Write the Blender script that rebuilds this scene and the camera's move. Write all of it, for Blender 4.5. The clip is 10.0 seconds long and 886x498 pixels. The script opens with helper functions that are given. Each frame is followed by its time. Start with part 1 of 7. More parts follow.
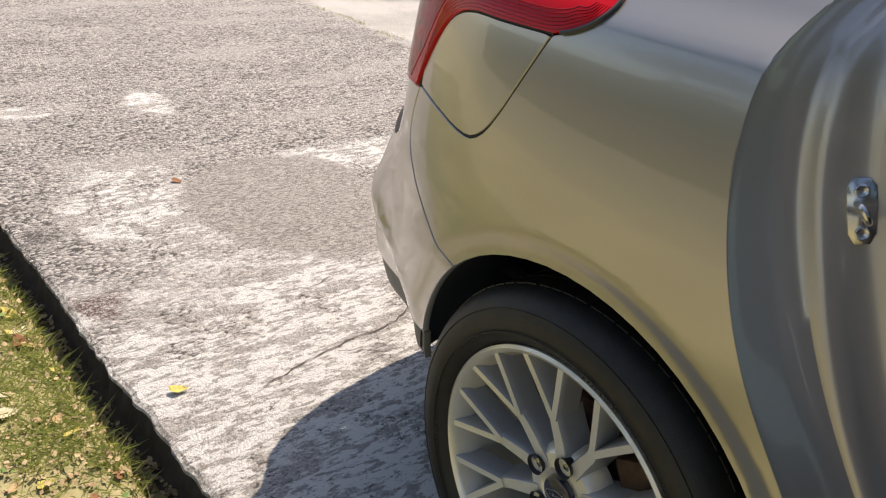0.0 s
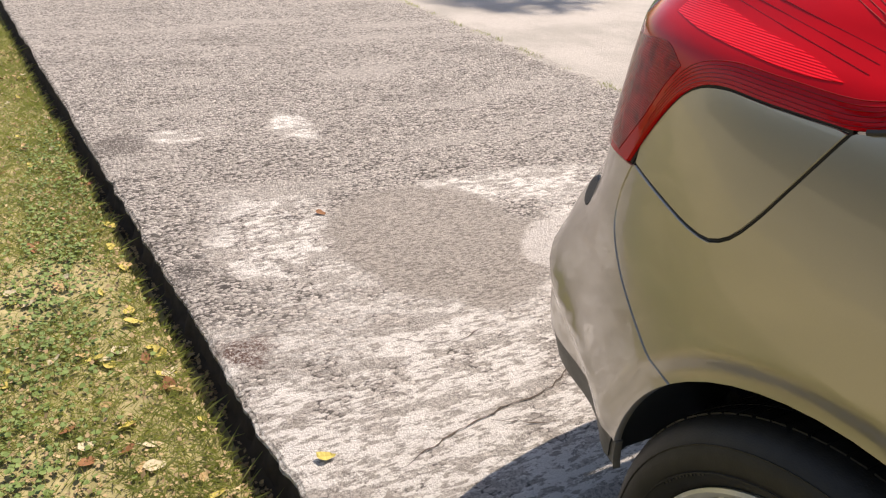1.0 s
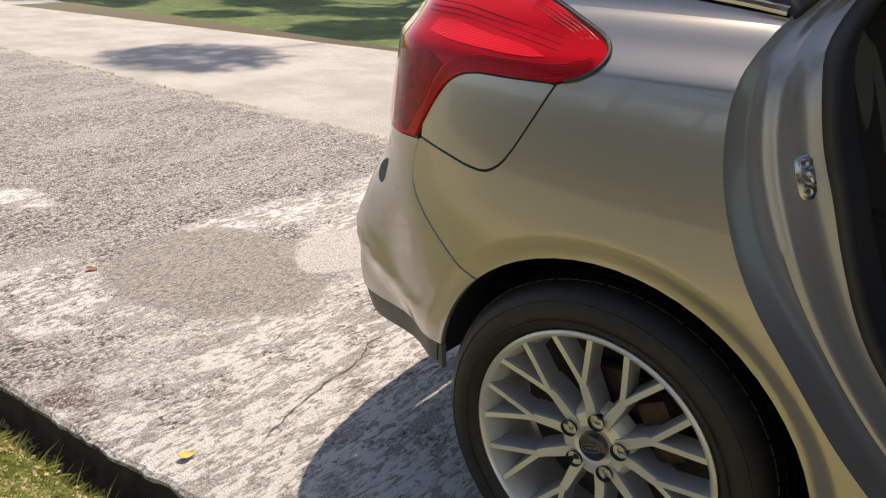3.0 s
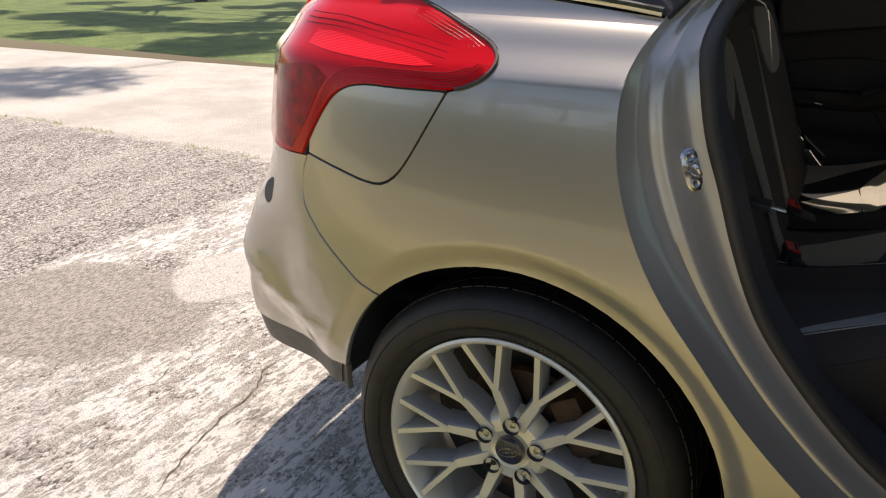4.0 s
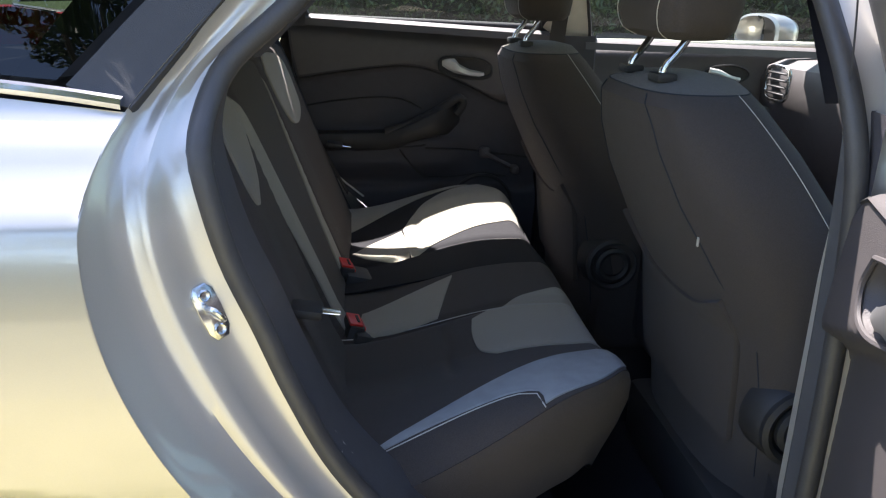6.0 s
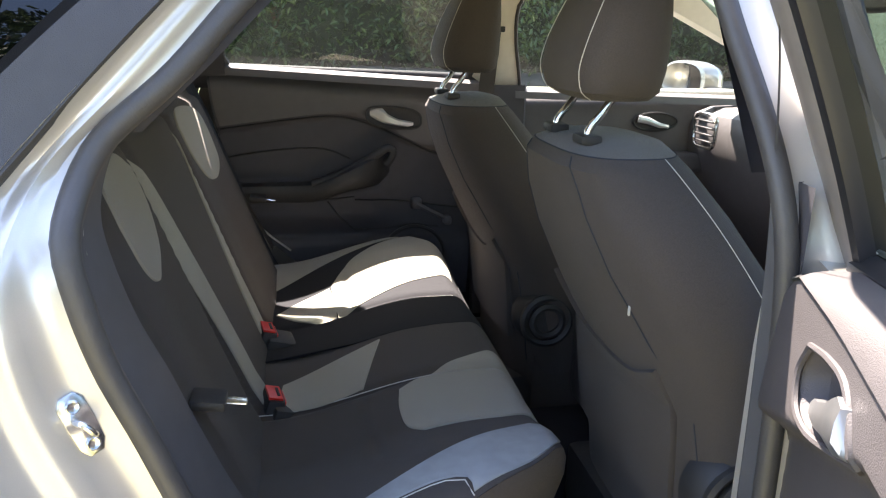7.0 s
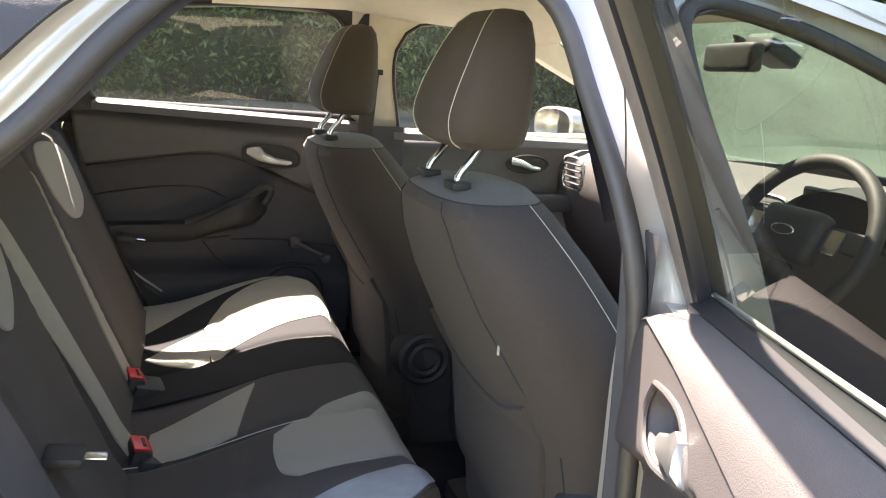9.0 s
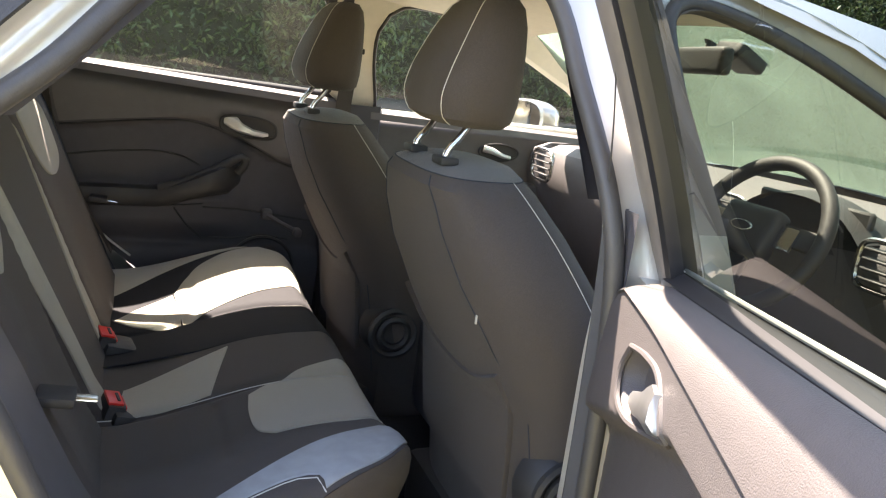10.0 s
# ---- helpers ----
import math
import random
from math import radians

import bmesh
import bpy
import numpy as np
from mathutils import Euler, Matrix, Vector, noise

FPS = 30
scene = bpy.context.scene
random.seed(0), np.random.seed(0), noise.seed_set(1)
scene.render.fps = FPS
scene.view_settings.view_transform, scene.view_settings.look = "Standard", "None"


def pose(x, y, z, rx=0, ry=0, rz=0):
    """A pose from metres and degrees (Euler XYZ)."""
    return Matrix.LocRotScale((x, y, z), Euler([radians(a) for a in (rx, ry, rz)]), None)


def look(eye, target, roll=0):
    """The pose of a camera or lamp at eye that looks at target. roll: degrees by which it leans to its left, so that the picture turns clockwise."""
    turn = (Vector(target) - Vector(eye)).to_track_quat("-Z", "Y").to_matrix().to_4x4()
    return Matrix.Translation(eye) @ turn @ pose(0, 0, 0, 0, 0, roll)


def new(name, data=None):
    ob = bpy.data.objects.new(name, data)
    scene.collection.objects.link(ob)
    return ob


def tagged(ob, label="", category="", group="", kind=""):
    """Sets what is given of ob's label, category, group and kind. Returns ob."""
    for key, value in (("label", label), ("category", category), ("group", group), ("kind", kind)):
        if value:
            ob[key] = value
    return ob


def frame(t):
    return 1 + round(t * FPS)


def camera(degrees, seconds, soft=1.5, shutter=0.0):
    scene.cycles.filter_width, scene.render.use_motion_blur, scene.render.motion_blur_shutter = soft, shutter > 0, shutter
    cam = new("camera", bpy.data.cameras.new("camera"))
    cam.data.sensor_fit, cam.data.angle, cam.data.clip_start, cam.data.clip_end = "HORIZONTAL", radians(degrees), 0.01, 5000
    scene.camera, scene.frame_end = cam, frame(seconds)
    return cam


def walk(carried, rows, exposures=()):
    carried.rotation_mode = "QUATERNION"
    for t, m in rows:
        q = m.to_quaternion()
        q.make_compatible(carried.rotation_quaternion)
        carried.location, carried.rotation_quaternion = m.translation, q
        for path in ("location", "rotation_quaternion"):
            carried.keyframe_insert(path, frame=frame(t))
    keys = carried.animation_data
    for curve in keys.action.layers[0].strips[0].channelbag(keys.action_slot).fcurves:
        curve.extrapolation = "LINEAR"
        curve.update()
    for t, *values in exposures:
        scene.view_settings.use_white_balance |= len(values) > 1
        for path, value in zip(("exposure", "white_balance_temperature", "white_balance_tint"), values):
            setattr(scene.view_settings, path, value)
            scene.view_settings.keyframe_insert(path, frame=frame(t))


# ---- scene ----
cam = camera(62.1, 10.0, soft=1.2)
PATH = [
    (0, (0.517, -0.607, 1.129), (-0.882, 0.49, 0.212), 5.3),
    (0.5, (0.387, -0.531, 1.166), (-1.191, 0.257, 0.223), 4.0),
    (1, (0.277, -0.601, 1.164), (-1.287, 0.234, 0.239), 3.0),
    (1.5, (0.172, -0.787, 1.146), (-1.264, 0.292, 0.265), 3.3),
    (2, (0.256, -0.877, 1.128), (-1.064, 0.366, 0.283), 3.5),
    (2.1, (0.301, -0.915, 1.112), (-0.995, 0.37, 0.294), 4.0),
    (2.5, (0.431, -0.954, 1.12), (-0.803, 0.402, 0.321), 2.5),
    (2.7, (0.471, -0.969, 1.142), (-0.741, 0.417, 0.36), 2.1),
    (3.8, (0.431, -1.043, 1.172), (-0.477, 0.578, 0.431), 1.1),
    (4, (0.417, -0.997, 1.156), (-0.457, 0.646, 0.425), 0.8),
    (4.5, (0.312, -0.974, 1.157), (-0.303, 0.776, 0.408), 0.9),
    (5, (0.26, -0.917, 1.15), (-0.032, 0.91, 0.391), 1.3),
    (5.5, (0.319, -0.774, 1.173), (0.326, 1.089, 0.445), 1.1),
    (5.7, (0.34, -0.753, 1.187), (0.448, 1.117, 0.488), 1.5),
    (6, (0.41, -0.637, 1.202), (0.619, 1.239, 0.539), 1.0),
    (6.2, (0.437, -0.596, 1.212), (0.692, 1.281, 0.569), 1.0),
    (7.5, (0.459, -0.553, 1.235), (0.87, 1.33, 0.702), 1.2),
    (8, (0.463, -0.557, 1.239), (0.946, 1.317, 0.734), 1.5),
    (8.5, (0.47, -0.566, 1.248), (1.044, 1.288, 0.764), 2.1),
    (9, (0.469, -0.574, 1.251), (1.134, 1.253, 0.782), 3.2),
    (9.5, (0.432, -0.609, 1.232), (1.171, 1.189, 0.762), 4.8),
    (10, (0.406, -0.61, 1.228), (1.189, 1.167, 0.748), 7.3),
]
walk(cam, [(t, look(eye, target, roll)) for t, eye, target, roll in PATH],
     exposures=[(0.0, 0.42, 7300, 17), (1.0, 0.28, 7500, 19), (2.7, 0.24, 7500, 17), (4.5, 0.72, 7500, 19), (5.3, 1.20, 7100, 16), (6.2, 2.72, 6300, 17),
                (7.3, 3.28, 7200, 17), (8.0, 3.48, 7500, 18), (10.0, 3.45, 7500, 18)])

# ---- light ----
SUN_WAY = Vector((0.165, -0.515, -1.0)).normalized()
world = bpy.data.worlds.new("world")
scene.world = world
world.use_nodes = True
wn = world.node_tree
sky = wn.nodes.new("ShaderNodeTexSky")
sky.sky_type, sky.sun_disc = "NISHITA", False
sky.sun_elevation = math.asin(-SUN_WAY.z)
sky.sun_rotation = math.atan2(-SUN_WAY.x, -SUN_WAY.y)
wn.links.new(sky.outputs[0], wn.nodes["Background"].inputs[0])
wn.nodes["Background"].inputs[1].default_value = 0.135
sun_data = bpy.data.lights.new("sun", "SUN")
sun_data.energy, sun_data.angle, sun_data.color = 4.5, radians(0.55), (1.0, 0.95, 0.87)
sun = new("sun", sun_data)
sun.rotation_mode = "QUATERNION"
sun.rotation_quaternion = SUN_WAY.to_track_quat("-Z", "Y")

# ---- materials ----
def mat(name, color, rough=0.5, metal=0.0, coat=0.0, var=0.15, scale=40.0, bump=0.0, bump_scale=300.0, spec=0.5, color2=None, detail=6.0, big=1.5, coat_rough=0.03, sheen=0.0):
    """A surface with two scales of tone change and a fine relief."""
    m = bpy.data.materials.new(name)
    m.use_nodes = True
    nt = m.node_tree
    b = nt.nodes["Principled BSDF"]
    b.inputs["Roughness"].default_value = rough
    b.inputs["Metallic"].default_value = metal
    b.inputs["Coat Weight"].default_value = coat
    b.inputs["Coat Roughness"].default_value = coat_rough
    b.inputs["Specular IOR Level"].default_value = spec
    if sheen:
        b.inputs["Sheen Weight"].default_value = sheen
    tc = nt.nodes.new("ShaderNodeTexCoord")
    n1 = nt.nodes.new("ShaderNodeTexNoise")
    n1.inputs["Scale"].default_value, n1.inputs["Detail"].default_value = scale, detail
    n2 = nt.nodes.new("ShaderNodeTexNoise")
    n2.inputs["Scale"].default_value, n2.inputs["Detail"].default_value = big, 3
    for n in (n1, n2):
        nt.links.new(tc.outputs["Object"], n.inputs["Vector"])
    add = nt.nodes.new("ShaderNodeMath")
    add.operation = "ADD"
    nt.links.new(n1.outputs[0], add.inputs[0])
    nt.links.new(n2.outputs[0], add.inputs[1])
    ramp = nt.nodes.new("ShaderNodeMapRange")
    ramp.inputs["From Min"].default_value, ramp.inputs["From Max"].default_value = 0.6, 1.4
    nt.links.new(add.outputs[0], ramp.inputs["Value"])
    mix = nt.nodes.new("ShaderNodeMix")
    mix.data_type = "RGBA"
    c2 = color2 or tuple(c * (1 + var) for c in color)
    mix.inputs[6].default_value = (*(c * (1 - var) for c in color), 1)
    mix.inputs[7].default_value = (*c2, 1)
    nt.links.new(ramp.outputs[0], mix.inputs[0])
    nt.links.new(mix.outputs[2], b.inputs["Base Color"])
    if bump:
        nb = nt.nodes.new("ShaderNodeTexNoise")
        nb.inputs["Scale"].default_value, nb.inputs["Detail"].default_value = bump_scale, 4
        nt.links.new(tc.outputs["Object"], nb.inputs["Vector"])
        bp = nt.nodes.new("ShaderNodeBump")
        bp.inputs["Strength"].default_value, bp.inputs["Distance"].default_value = bump, 0.002
        nt.links.new(nb.outputs[0], bp.inputs["Height"])
        nt.links.new(bp.outputs[0], b.inputs["Normal"])
    return m


def glass(name, tint=(0.90, 0.95, 0.92), rough=0.0):
    """A thin pane: see-through with a mirror share that grows at grazing angles."""
    m = bpy.data.materials.new(name)
    m.use_nodes = True
    nt = m.node_tree
    nt.nodes.remove(nt.nodes["Principled BSDF"])
    out = nt.nodes["Material Output"]
    tr = nt.nodes.new("ShaderNodeBsdfTransparent")
    tr.inputs[0].default_value = (*tint, 1)
    gl = nt.nodes.new("ShaderNodeBsdfGlossy")
    gl.inputs["Roughness"].default_value = rough
    lw = nt.nodes.new("ShaderNodeLayerWeight")
    lw.inputs[0].default_value = 0.5
    pw = nt.nodes.new("ShaderNodeMath")
    pw.operation, pw.inputs[1].default_value = "POWER", 5.0
    nt.links.new(lw.outputs["Facing"], pw.inputs[0])
    fr = nt.nodes.new("ShaderNodeMapRange")
    fr.inputs["To Min"].default_value, fr.inputs["To Max"].default_value = 0.045, 0.9
    nt.links.new(pw.outputs[0], fr.inputs["Value"])
    mx = nt.nodes.new("ShaderNodeMixShader")
    nt.links.new(fr.outputs[0], mx.inputs[0])
    nt.links.new(tr.outputs[0], mx.inputs[1])
    nt.links.new(gl.outputs[0], mx.inputs[2])
    nt.links.new(mx.outputs[0], out.inputs[0])
    return m


PAINT = mat("silver_beige_paint", (0.47, 0.44, 0.385), 0.29, 0.70, 1.0, 0.04, 900, coat_rough=0.006)
# the same body paint, lightened; extra light on the jambs is in its colour
JAMB = mat("lightened_silver_beige_paint", (0.51, 0.485, 0.44), 0.31, 0.52, 1.0, 0.05, 900, coat_rough=0.010)
PLASTIC = mat("black_plastic", (0.028, 0.027, 0.027), 0.55, bump=0.3, bump_scale=900)
GREYPLASTIC = mat("grey_plastic", (0.07, 0.07, 0.075), 0.55, bump=0.25, bump_scale=700)
RUBBER = mat("tyre_rubber", (0.016, 0.015, 0.014), 0.55, bump=0.25, bump_scale=350, var=0.3, color2=(0.032, 0.030, 0.026))
SEAL = mat("door_seal_rubber", (0.05, 0.047, 0.046), 0.5, bump=0.2)
ALLOY = mat("painted_alloy", (0.95, 0.90, 0.76), 0.28, 0.35, 0.6, 0.05, 300)
# alloy again, darker: the dim reflections of the flanks are in the colour
FLANK = mat("shaded_wheel_flank", (0.42, 0.43, 0.45), 0.36, 0.3, 0.3, 0.06, 300)
SILVER = mat("silver_plastic", (0.62, 0.62, 0.60), 0.35, 0.55, var=0.05)
STEEL = mat("bright_steel", (0.6, 0.6, 0.6), 0.22, 1.0, var=0.08)
CHROME = mat("chrome", (0.75, 0.75, 0.75), 0.06, 1.0, var=0.02)
RUST = mat("brake_steel", (0.10, 0.06, 0.045), 0.6, 0.5, var=0.4, scale=60)
RED = mat("red_lamp_lens", (0.80, 0.0012, 0.006), 0.10, 0.0, 0.28, 0.15, 12, coat_rough=0.0, color2=(0.55, 0.0006, 0.004), big=10.0, spec=0.12)
def fluted(m, scale, strength):
    """Fine level flutes pressed into a lens."""
    nt = m.node_tree
    tc = next(n for n in nt.nodes if n.type == "TEX_COORD")
    wv = nt.nodes.new("ShaderNodeTexWave")
    wv.bands_direction = "Z"
    wv.inputs["Scale"].default_value, wv.inputs["Distortion"].default_value = scale, 0.6
    nt.links.new(tc.outputs["Object"], wv.inputs["Vector"])
    bp = nt.nodes.new("ShaderNodeBump")
    bp.inputs["Strength"].default_value, bp.inputs["Distance"].default_value = strength, 0.002
    nt.links.new(wv.outputs[1], bp.inputs["Height"])
    nt.links.new(bp.outputs[0], nt.nodes["Principled BSDF"].inputs["Normal"])
RED_DARK = mat("dark_red_lens", (0.32, 0.0005, 0.002), 0.16, 0.0, 0.22, 0.5, 60, coat_rough=0.0, spec=0.1, color2=(0.60, 0.0012, 0.003), big=26.0)
fluted(RED_DARK, 110.0, 0.35)
RED_LINE = mat("pressed_lens_line", (0.34, 0.0004, 0.002), 0.3, spec=0.3)
RED_BAR = mat("bright_red_bar", (0.92, 0.003, 0.010), 0.15, 0.0, 0.3, 0.08, 20, spec=0.15)
fluted(RED_BAR, 140.0, 0.25)
CLEARLENS = mat("clear_lens", (0.62, 0.62, 0.62), 0.15, 0.3, 1.0, 0.1)
CLOTH = mat("charcoal_cloth", (0.062, 0.051, 0.045), 0.9, bump=0.5, bump_scale=1400, var=0.25, scale=500, sheen=0.06)
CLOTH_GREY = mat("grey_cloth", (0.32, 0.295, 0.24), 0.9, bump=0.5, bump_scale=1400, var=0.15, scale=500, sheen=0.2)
CLOTH_BLACK = mat("black_cloth", (0.028, 0.033, 0.045), 0.9, bump=0.5, bump_scale=1400, var=0.25, scale=500)
TRIM = mat("dark_door_trim", (0.052, 0.049, 0.055), 0.6, bump=0.35, bump_scale=800, var=0.12)
TRIM_TOP = mat("soft_trim_charcoal", (0.098, 0.091, 0.092), 0.6, bump=0.4, bump_scale=700, var=0.1)
HEADLINER = mat("beige_headliner", (0.84, 0.78, 0.66), 0.9, bump=0.3, bump_scale=900, var=0.06)
CARPET = mat("black_carpet", (0.009, 0.010, 0.016), 1.0, bump=1.0, bump_scale=900, var=0.3)
FRAME_DARK = mat("matt_dark_brown", (0.080, 0.069, 0.060), 0.7, bump=0.2, bump_scale=600)
FRAME_TRIM = mat("brown_grey_frame_trim", (0.165, 0.146, 0.130), 0.6, bump=0.2, bump_scale=600)
# backrest cap, a paler grey than the other seat cloth
CLOTH_TOP = mat("paler_cap_cloth", (0.10, 0.092, 0.078), 0.9, bump=0.5, bump_scale=1400, var=0.2, scale=500, sheen=0.2)
STITCH = mat("pale_thread", (0.55, 0.53, 0.48), 0.8)
WEB = mat("seat_belt_webbing", (0.05, 0.045, 0.04), 0.7, bump=0.4, bump_scale=900)
BUCKLE_RED = mat("red_plastic_button", (0.72, 0.02, 0.012), 0.4, var=0.08)
NAVY = mat("dark_blue_badge", (0.015, 0.02, 0.05), 0.25, 0.0, 0.8)
GLASS = glass("clear_glass", (0.80, 0.86, 0.82))
GLASS_CLEAR = glass("windscreen_glass", (0.50, 0.62, 0.51))
GLASS_TINT = glass("tinted_glass", (0.07, 0.08, 0.075))
def dusty_or_hazed(m, amount, tone=(0.80, 0.82, 0.78)):
    """A thin film of dust or painted haze on panes, scattering light both ways."""
    nt = m.node_tree
    out = nt.nodes["Material Output"]
    pane = out.inputs[0].links[0].from_socket
    film = nt.nodes.new("ShaderNodeMixShader")
    for i, kind in enumerate(("ShaderNodeBsdfTranslucent", "ShaderNodeBsdfDiffuse")):
        n = nt.nodes.new(kind)
        n.inputs[0].default_value = (*tone, 1)
        nt.links.new(n.outputs[0], film.inputs[i + 1])
    film.inputs[0].default_value = 0.4
    tc = nt.nodes.new("ShaderNodeTexCoord")
    n = nt.nodes.new("ShaderNodeTexNoise")
    n.inputs["Scale"].default_value, n.inputs["Detail"].default_value = 3.0, 6
    nt.links.new(tc.outputs["Object"], n.inputs["Vector"])
    r = nt.nodes.new("ShaderNodeMapRange")
    for i, k in enumerate((0.3, 0.7, amount * 0.7, amount * 1.3)):
        r.inputs[i + 1].default_value = k
    nt.links.new(n.outputs[0], r.inputs[0])
    mx = nt.nodes.new("ShaderNodeMixShader")
    nt.links.new(r.outputs[0], mx.inputs[0])
    nt.links.new(pane, mx.inputs[1])
    nt.links.new(film.outputs[0], mx.inputs[2])
    nt.links.new(mx.outputs[0], out.inputs[0])


# green film paints the dashboard's reflected veil onto the windscreen
dusty_or_hazed(GLASS_CLEAR, 0.34, (0.22, 0.31, 0.235))
GLASS_FAR = glass("dark_green_glass", (0.55, 0.60, 0.56))
dusty_or_hazed(GLASS_FAR, 0.004)
MIRROR = mat("mirror_silver", (0.85, 0.85, 0.85), 0.01, 1.0, var=0.0)


# ---- mesh helpers ----
def part(name, bm, material, parent=None, label="", smooth=True):
    """Links a bmesh as one mesh object under a thing or a part."""
    me = bpy.data.meshes.new(name)
    bm.normal_update()
    bm.to_mesh(me)
    bm.free()
    if smooth:
        me.polygons.foreach_set("use_smooth", [True] * len(me.polygons))
        if hasattr(me, "set_sharp_from_angle"):
            me.set_sharp_from_angle(angle=radians(38))
    me.materials.append(material)
    ob = new(name, me)
    ob.parent = parent
    if label:
        tagged(ob, label)
    return ob


def empty(name, parent=None, at=(0, 0, 0)):
    ob = new(name)
    ob.location = at
    ob.parent = parent
    return ob


def curve_through(pts, step=0.01, closed=False):
    """Points along a centripetal spline through pts."""
    P = [Vector(p) for p in pts]
    n = len(P)
    out = []
    for i in range(n if closed else n - 1):
        if closed:
            p0, p1, p2, p3 = P[i - 1], P[i], P[(i + 1) % n], P[(i + 2) % n]
        else:
            p1, p2 = P[i], P[i + 1]
            p0 = P[i - 1] if i else p1 * 2 - p2
            p3 = P[i + 2] if i + 2 < n else p2 * 2 - p1
        t1 = max((p1 - p0).length, 1e-6) ** 0.5
        t2 = t1 + max((p2 - p1).length, 1e-6) ** 0.5
        t3 = t2 + max((p3 - p2).length, 1e-6) ** 0.5
        k = max(1, int((p2 - p1).length / step))
        for j in range(k):
            t = t1 + (t2 - t1) * j / k
            a1 = p0 * ((t1 - t) / t1) + p1 * (t / t1)
            a2 = p1 * ((t2 - t) / (t2 - t1)) + p2 * ((t - t1) / (t2 - t1))
            a3 = p2 * ((t3 - t) / (t3 - t2)) + p3 * ((t - t2) / (t3 - t2))
            b1 = a1 * ((t2 - t) / t2) + a2 * (t / t2)
            b2 = a2 * ((t3 - t) / (t3 - t1)) + a3 * ((t - t1) / (t3 - t1))
            out.append(b1 * ((t2 - t) / (t2 - t1)) + b2 * ((t - t1) / (t2 - t1)))
    if not closed:
        out.append(P[-1])
    return out


def loft(rows, closed=False, ring=False, caps=False, bm=None):
    """Faces between rows of points; closed: each row is a loop; ring: the last row meets the first."""
    bm = bm or bmesh.new()
    vs = [[bm.verts.new(p) for p in row] for row in rows]
    for i in range(len(vs) if ring else len(vs) - 1):
        a, b = vs[i], vs[(i + 1) % len(vs)]
        for j in range(len(a) if closed else len(a) - 1):
            k = (j + 1) % len(a)
            bm.faces.new((a[j], a[k], b[k], b[j]))
    if caps:
        bm.faces.new(vs[0][::-1])
        bm.faces.new(vs[-1])
    return bm


def tube(pts, radius, n=8, closed=False, bm=None, squash=1.0, up=None):
    """A round or flattened bar along points, its section carried along without twist."""
    P = [Vector(p) for p in pts]
    m = len(P)
    D = []
    for i in range(m):
        a, b = (P[i - 1], P[(i + 1) % m]) if closed else (P[max(i - 1, 0)], P[min(i + 1, m - 1)])
        D.append((b - a).normalized())
    S = []
    s = None
    for d in D:
        if up or s is None:
            r0 = Vector(up) if up else (Vector((0, 0, 1)) if abs(d.z) < 0.9 else Vector((1, 0, 0)))
            s = d.cross(r0).normalized()
        else:
            s = (s - d * s.dot(d)).normalized()
        S.append(s)
    turn = 0.0
    if closed and not up:
        e = (S[-1] - D[0] * S[-1].dot(D[0])).normalized()
        turn = math.atan2(e.cross(S[0]).dot(D[0]), e.dot(S[0]))
    rows = []
    for i, p in enumerate(P):
        s, w = S[i], S[i].cross(D[i]).normalized()
        k = turn * i / m
        r = radius[i] if isinstance(radius, (list, tuple)) else radius
        rows.append([p + s * (r * math.cos(q)) + w * (r * squash * math.sin(q)) for q in (2 * math.pi * j / n - k for j in range(n))])
    return loft(rows, True, closed, not closed, bm)


def rbox(center, size, bevel=0.005, seg=2, rot=None, bm=None):
    """A box with rounded edges."""
    own = bmesh.new()
    bmesh.ops.create_cube(own, size=1.0)
    for v in own.verts:
        v.co = Vector((v.co.x * size[0], v.co.y * size[1], v.co.z * size[2]))
    if bevel:
        bmesh.ops.bevel(own, geom=own.edges[:], offset=bevel, segments=seg, profile=0.6, affect="EDGES")
    m = Matrix.Translation(center) @ (rot.to_4x4() if rot else Matrix.Identity(4))
    bmesh.ops.transform(own, matrix=m, verts=own.verts[:])
    if bm is None:
        return own
    me = bpy.data.meshes.new("t")
    own.to_mesh(me)
    own.free()
    bm.from_mesh(me)
    bpy.data.meshes.remove(me)
    return bm


def lathe(profile, center, n=48, bm=None):
    """Turns (radius, y) pairs round the axis y through center."""
    c = Vector(center)
    rows = [[c + Vector((r * math.cos(a), y, r * math.sin(a))) for a in (2 * math.pi * k / n for k in range(n))] for r, y in profile]
    return loft(rows, True, False, False, bm)


def inside(p, poly):
    c, n = False, len(poly)
    for i in range(n):
        (x1, y1), (x2, y2) = poly[i], poly[i - 1]
        if (y1 > p[1]) != (y2 > p[1]) and p[0] < (x2 - x1) * (p[1] - y1) / (y2 - y1) + x1:
            c = not c
    return c


def inset(poly, d):
    """The outline moved inwards by d."""
    n = len(poly)
    area = sum(poly[i - 1][0] * poly[i][1] - poly[i][0] * poly[i - 1][1] for i in range(n))
    s = 1 if area > 0 else -1
    out = []
    for i in range(n):
        a, b, c = Vector(poly[i - 1]), Vector(poly[i]), Vector(poly[(i + 1) % n])
        e1, e2 = (b - a), (c - b)
        if e1.length < 1e-6 or e2.length < 1e-6:
            out.append(tuple(b))
            continue
        e1.normalize()
        e2.normalize()
        n1, n2 = Vector((-e1.y, e1.x)) * s, Vector((-e2.y, e2.x)) * s
        m = n1 + n2
        m = m / max(m.length_squared, 0.5) * 2 if m.length > 1e-6 else n1
        out.append(tuple(b + m * d))
    return out


from mathutils import geometry as geo


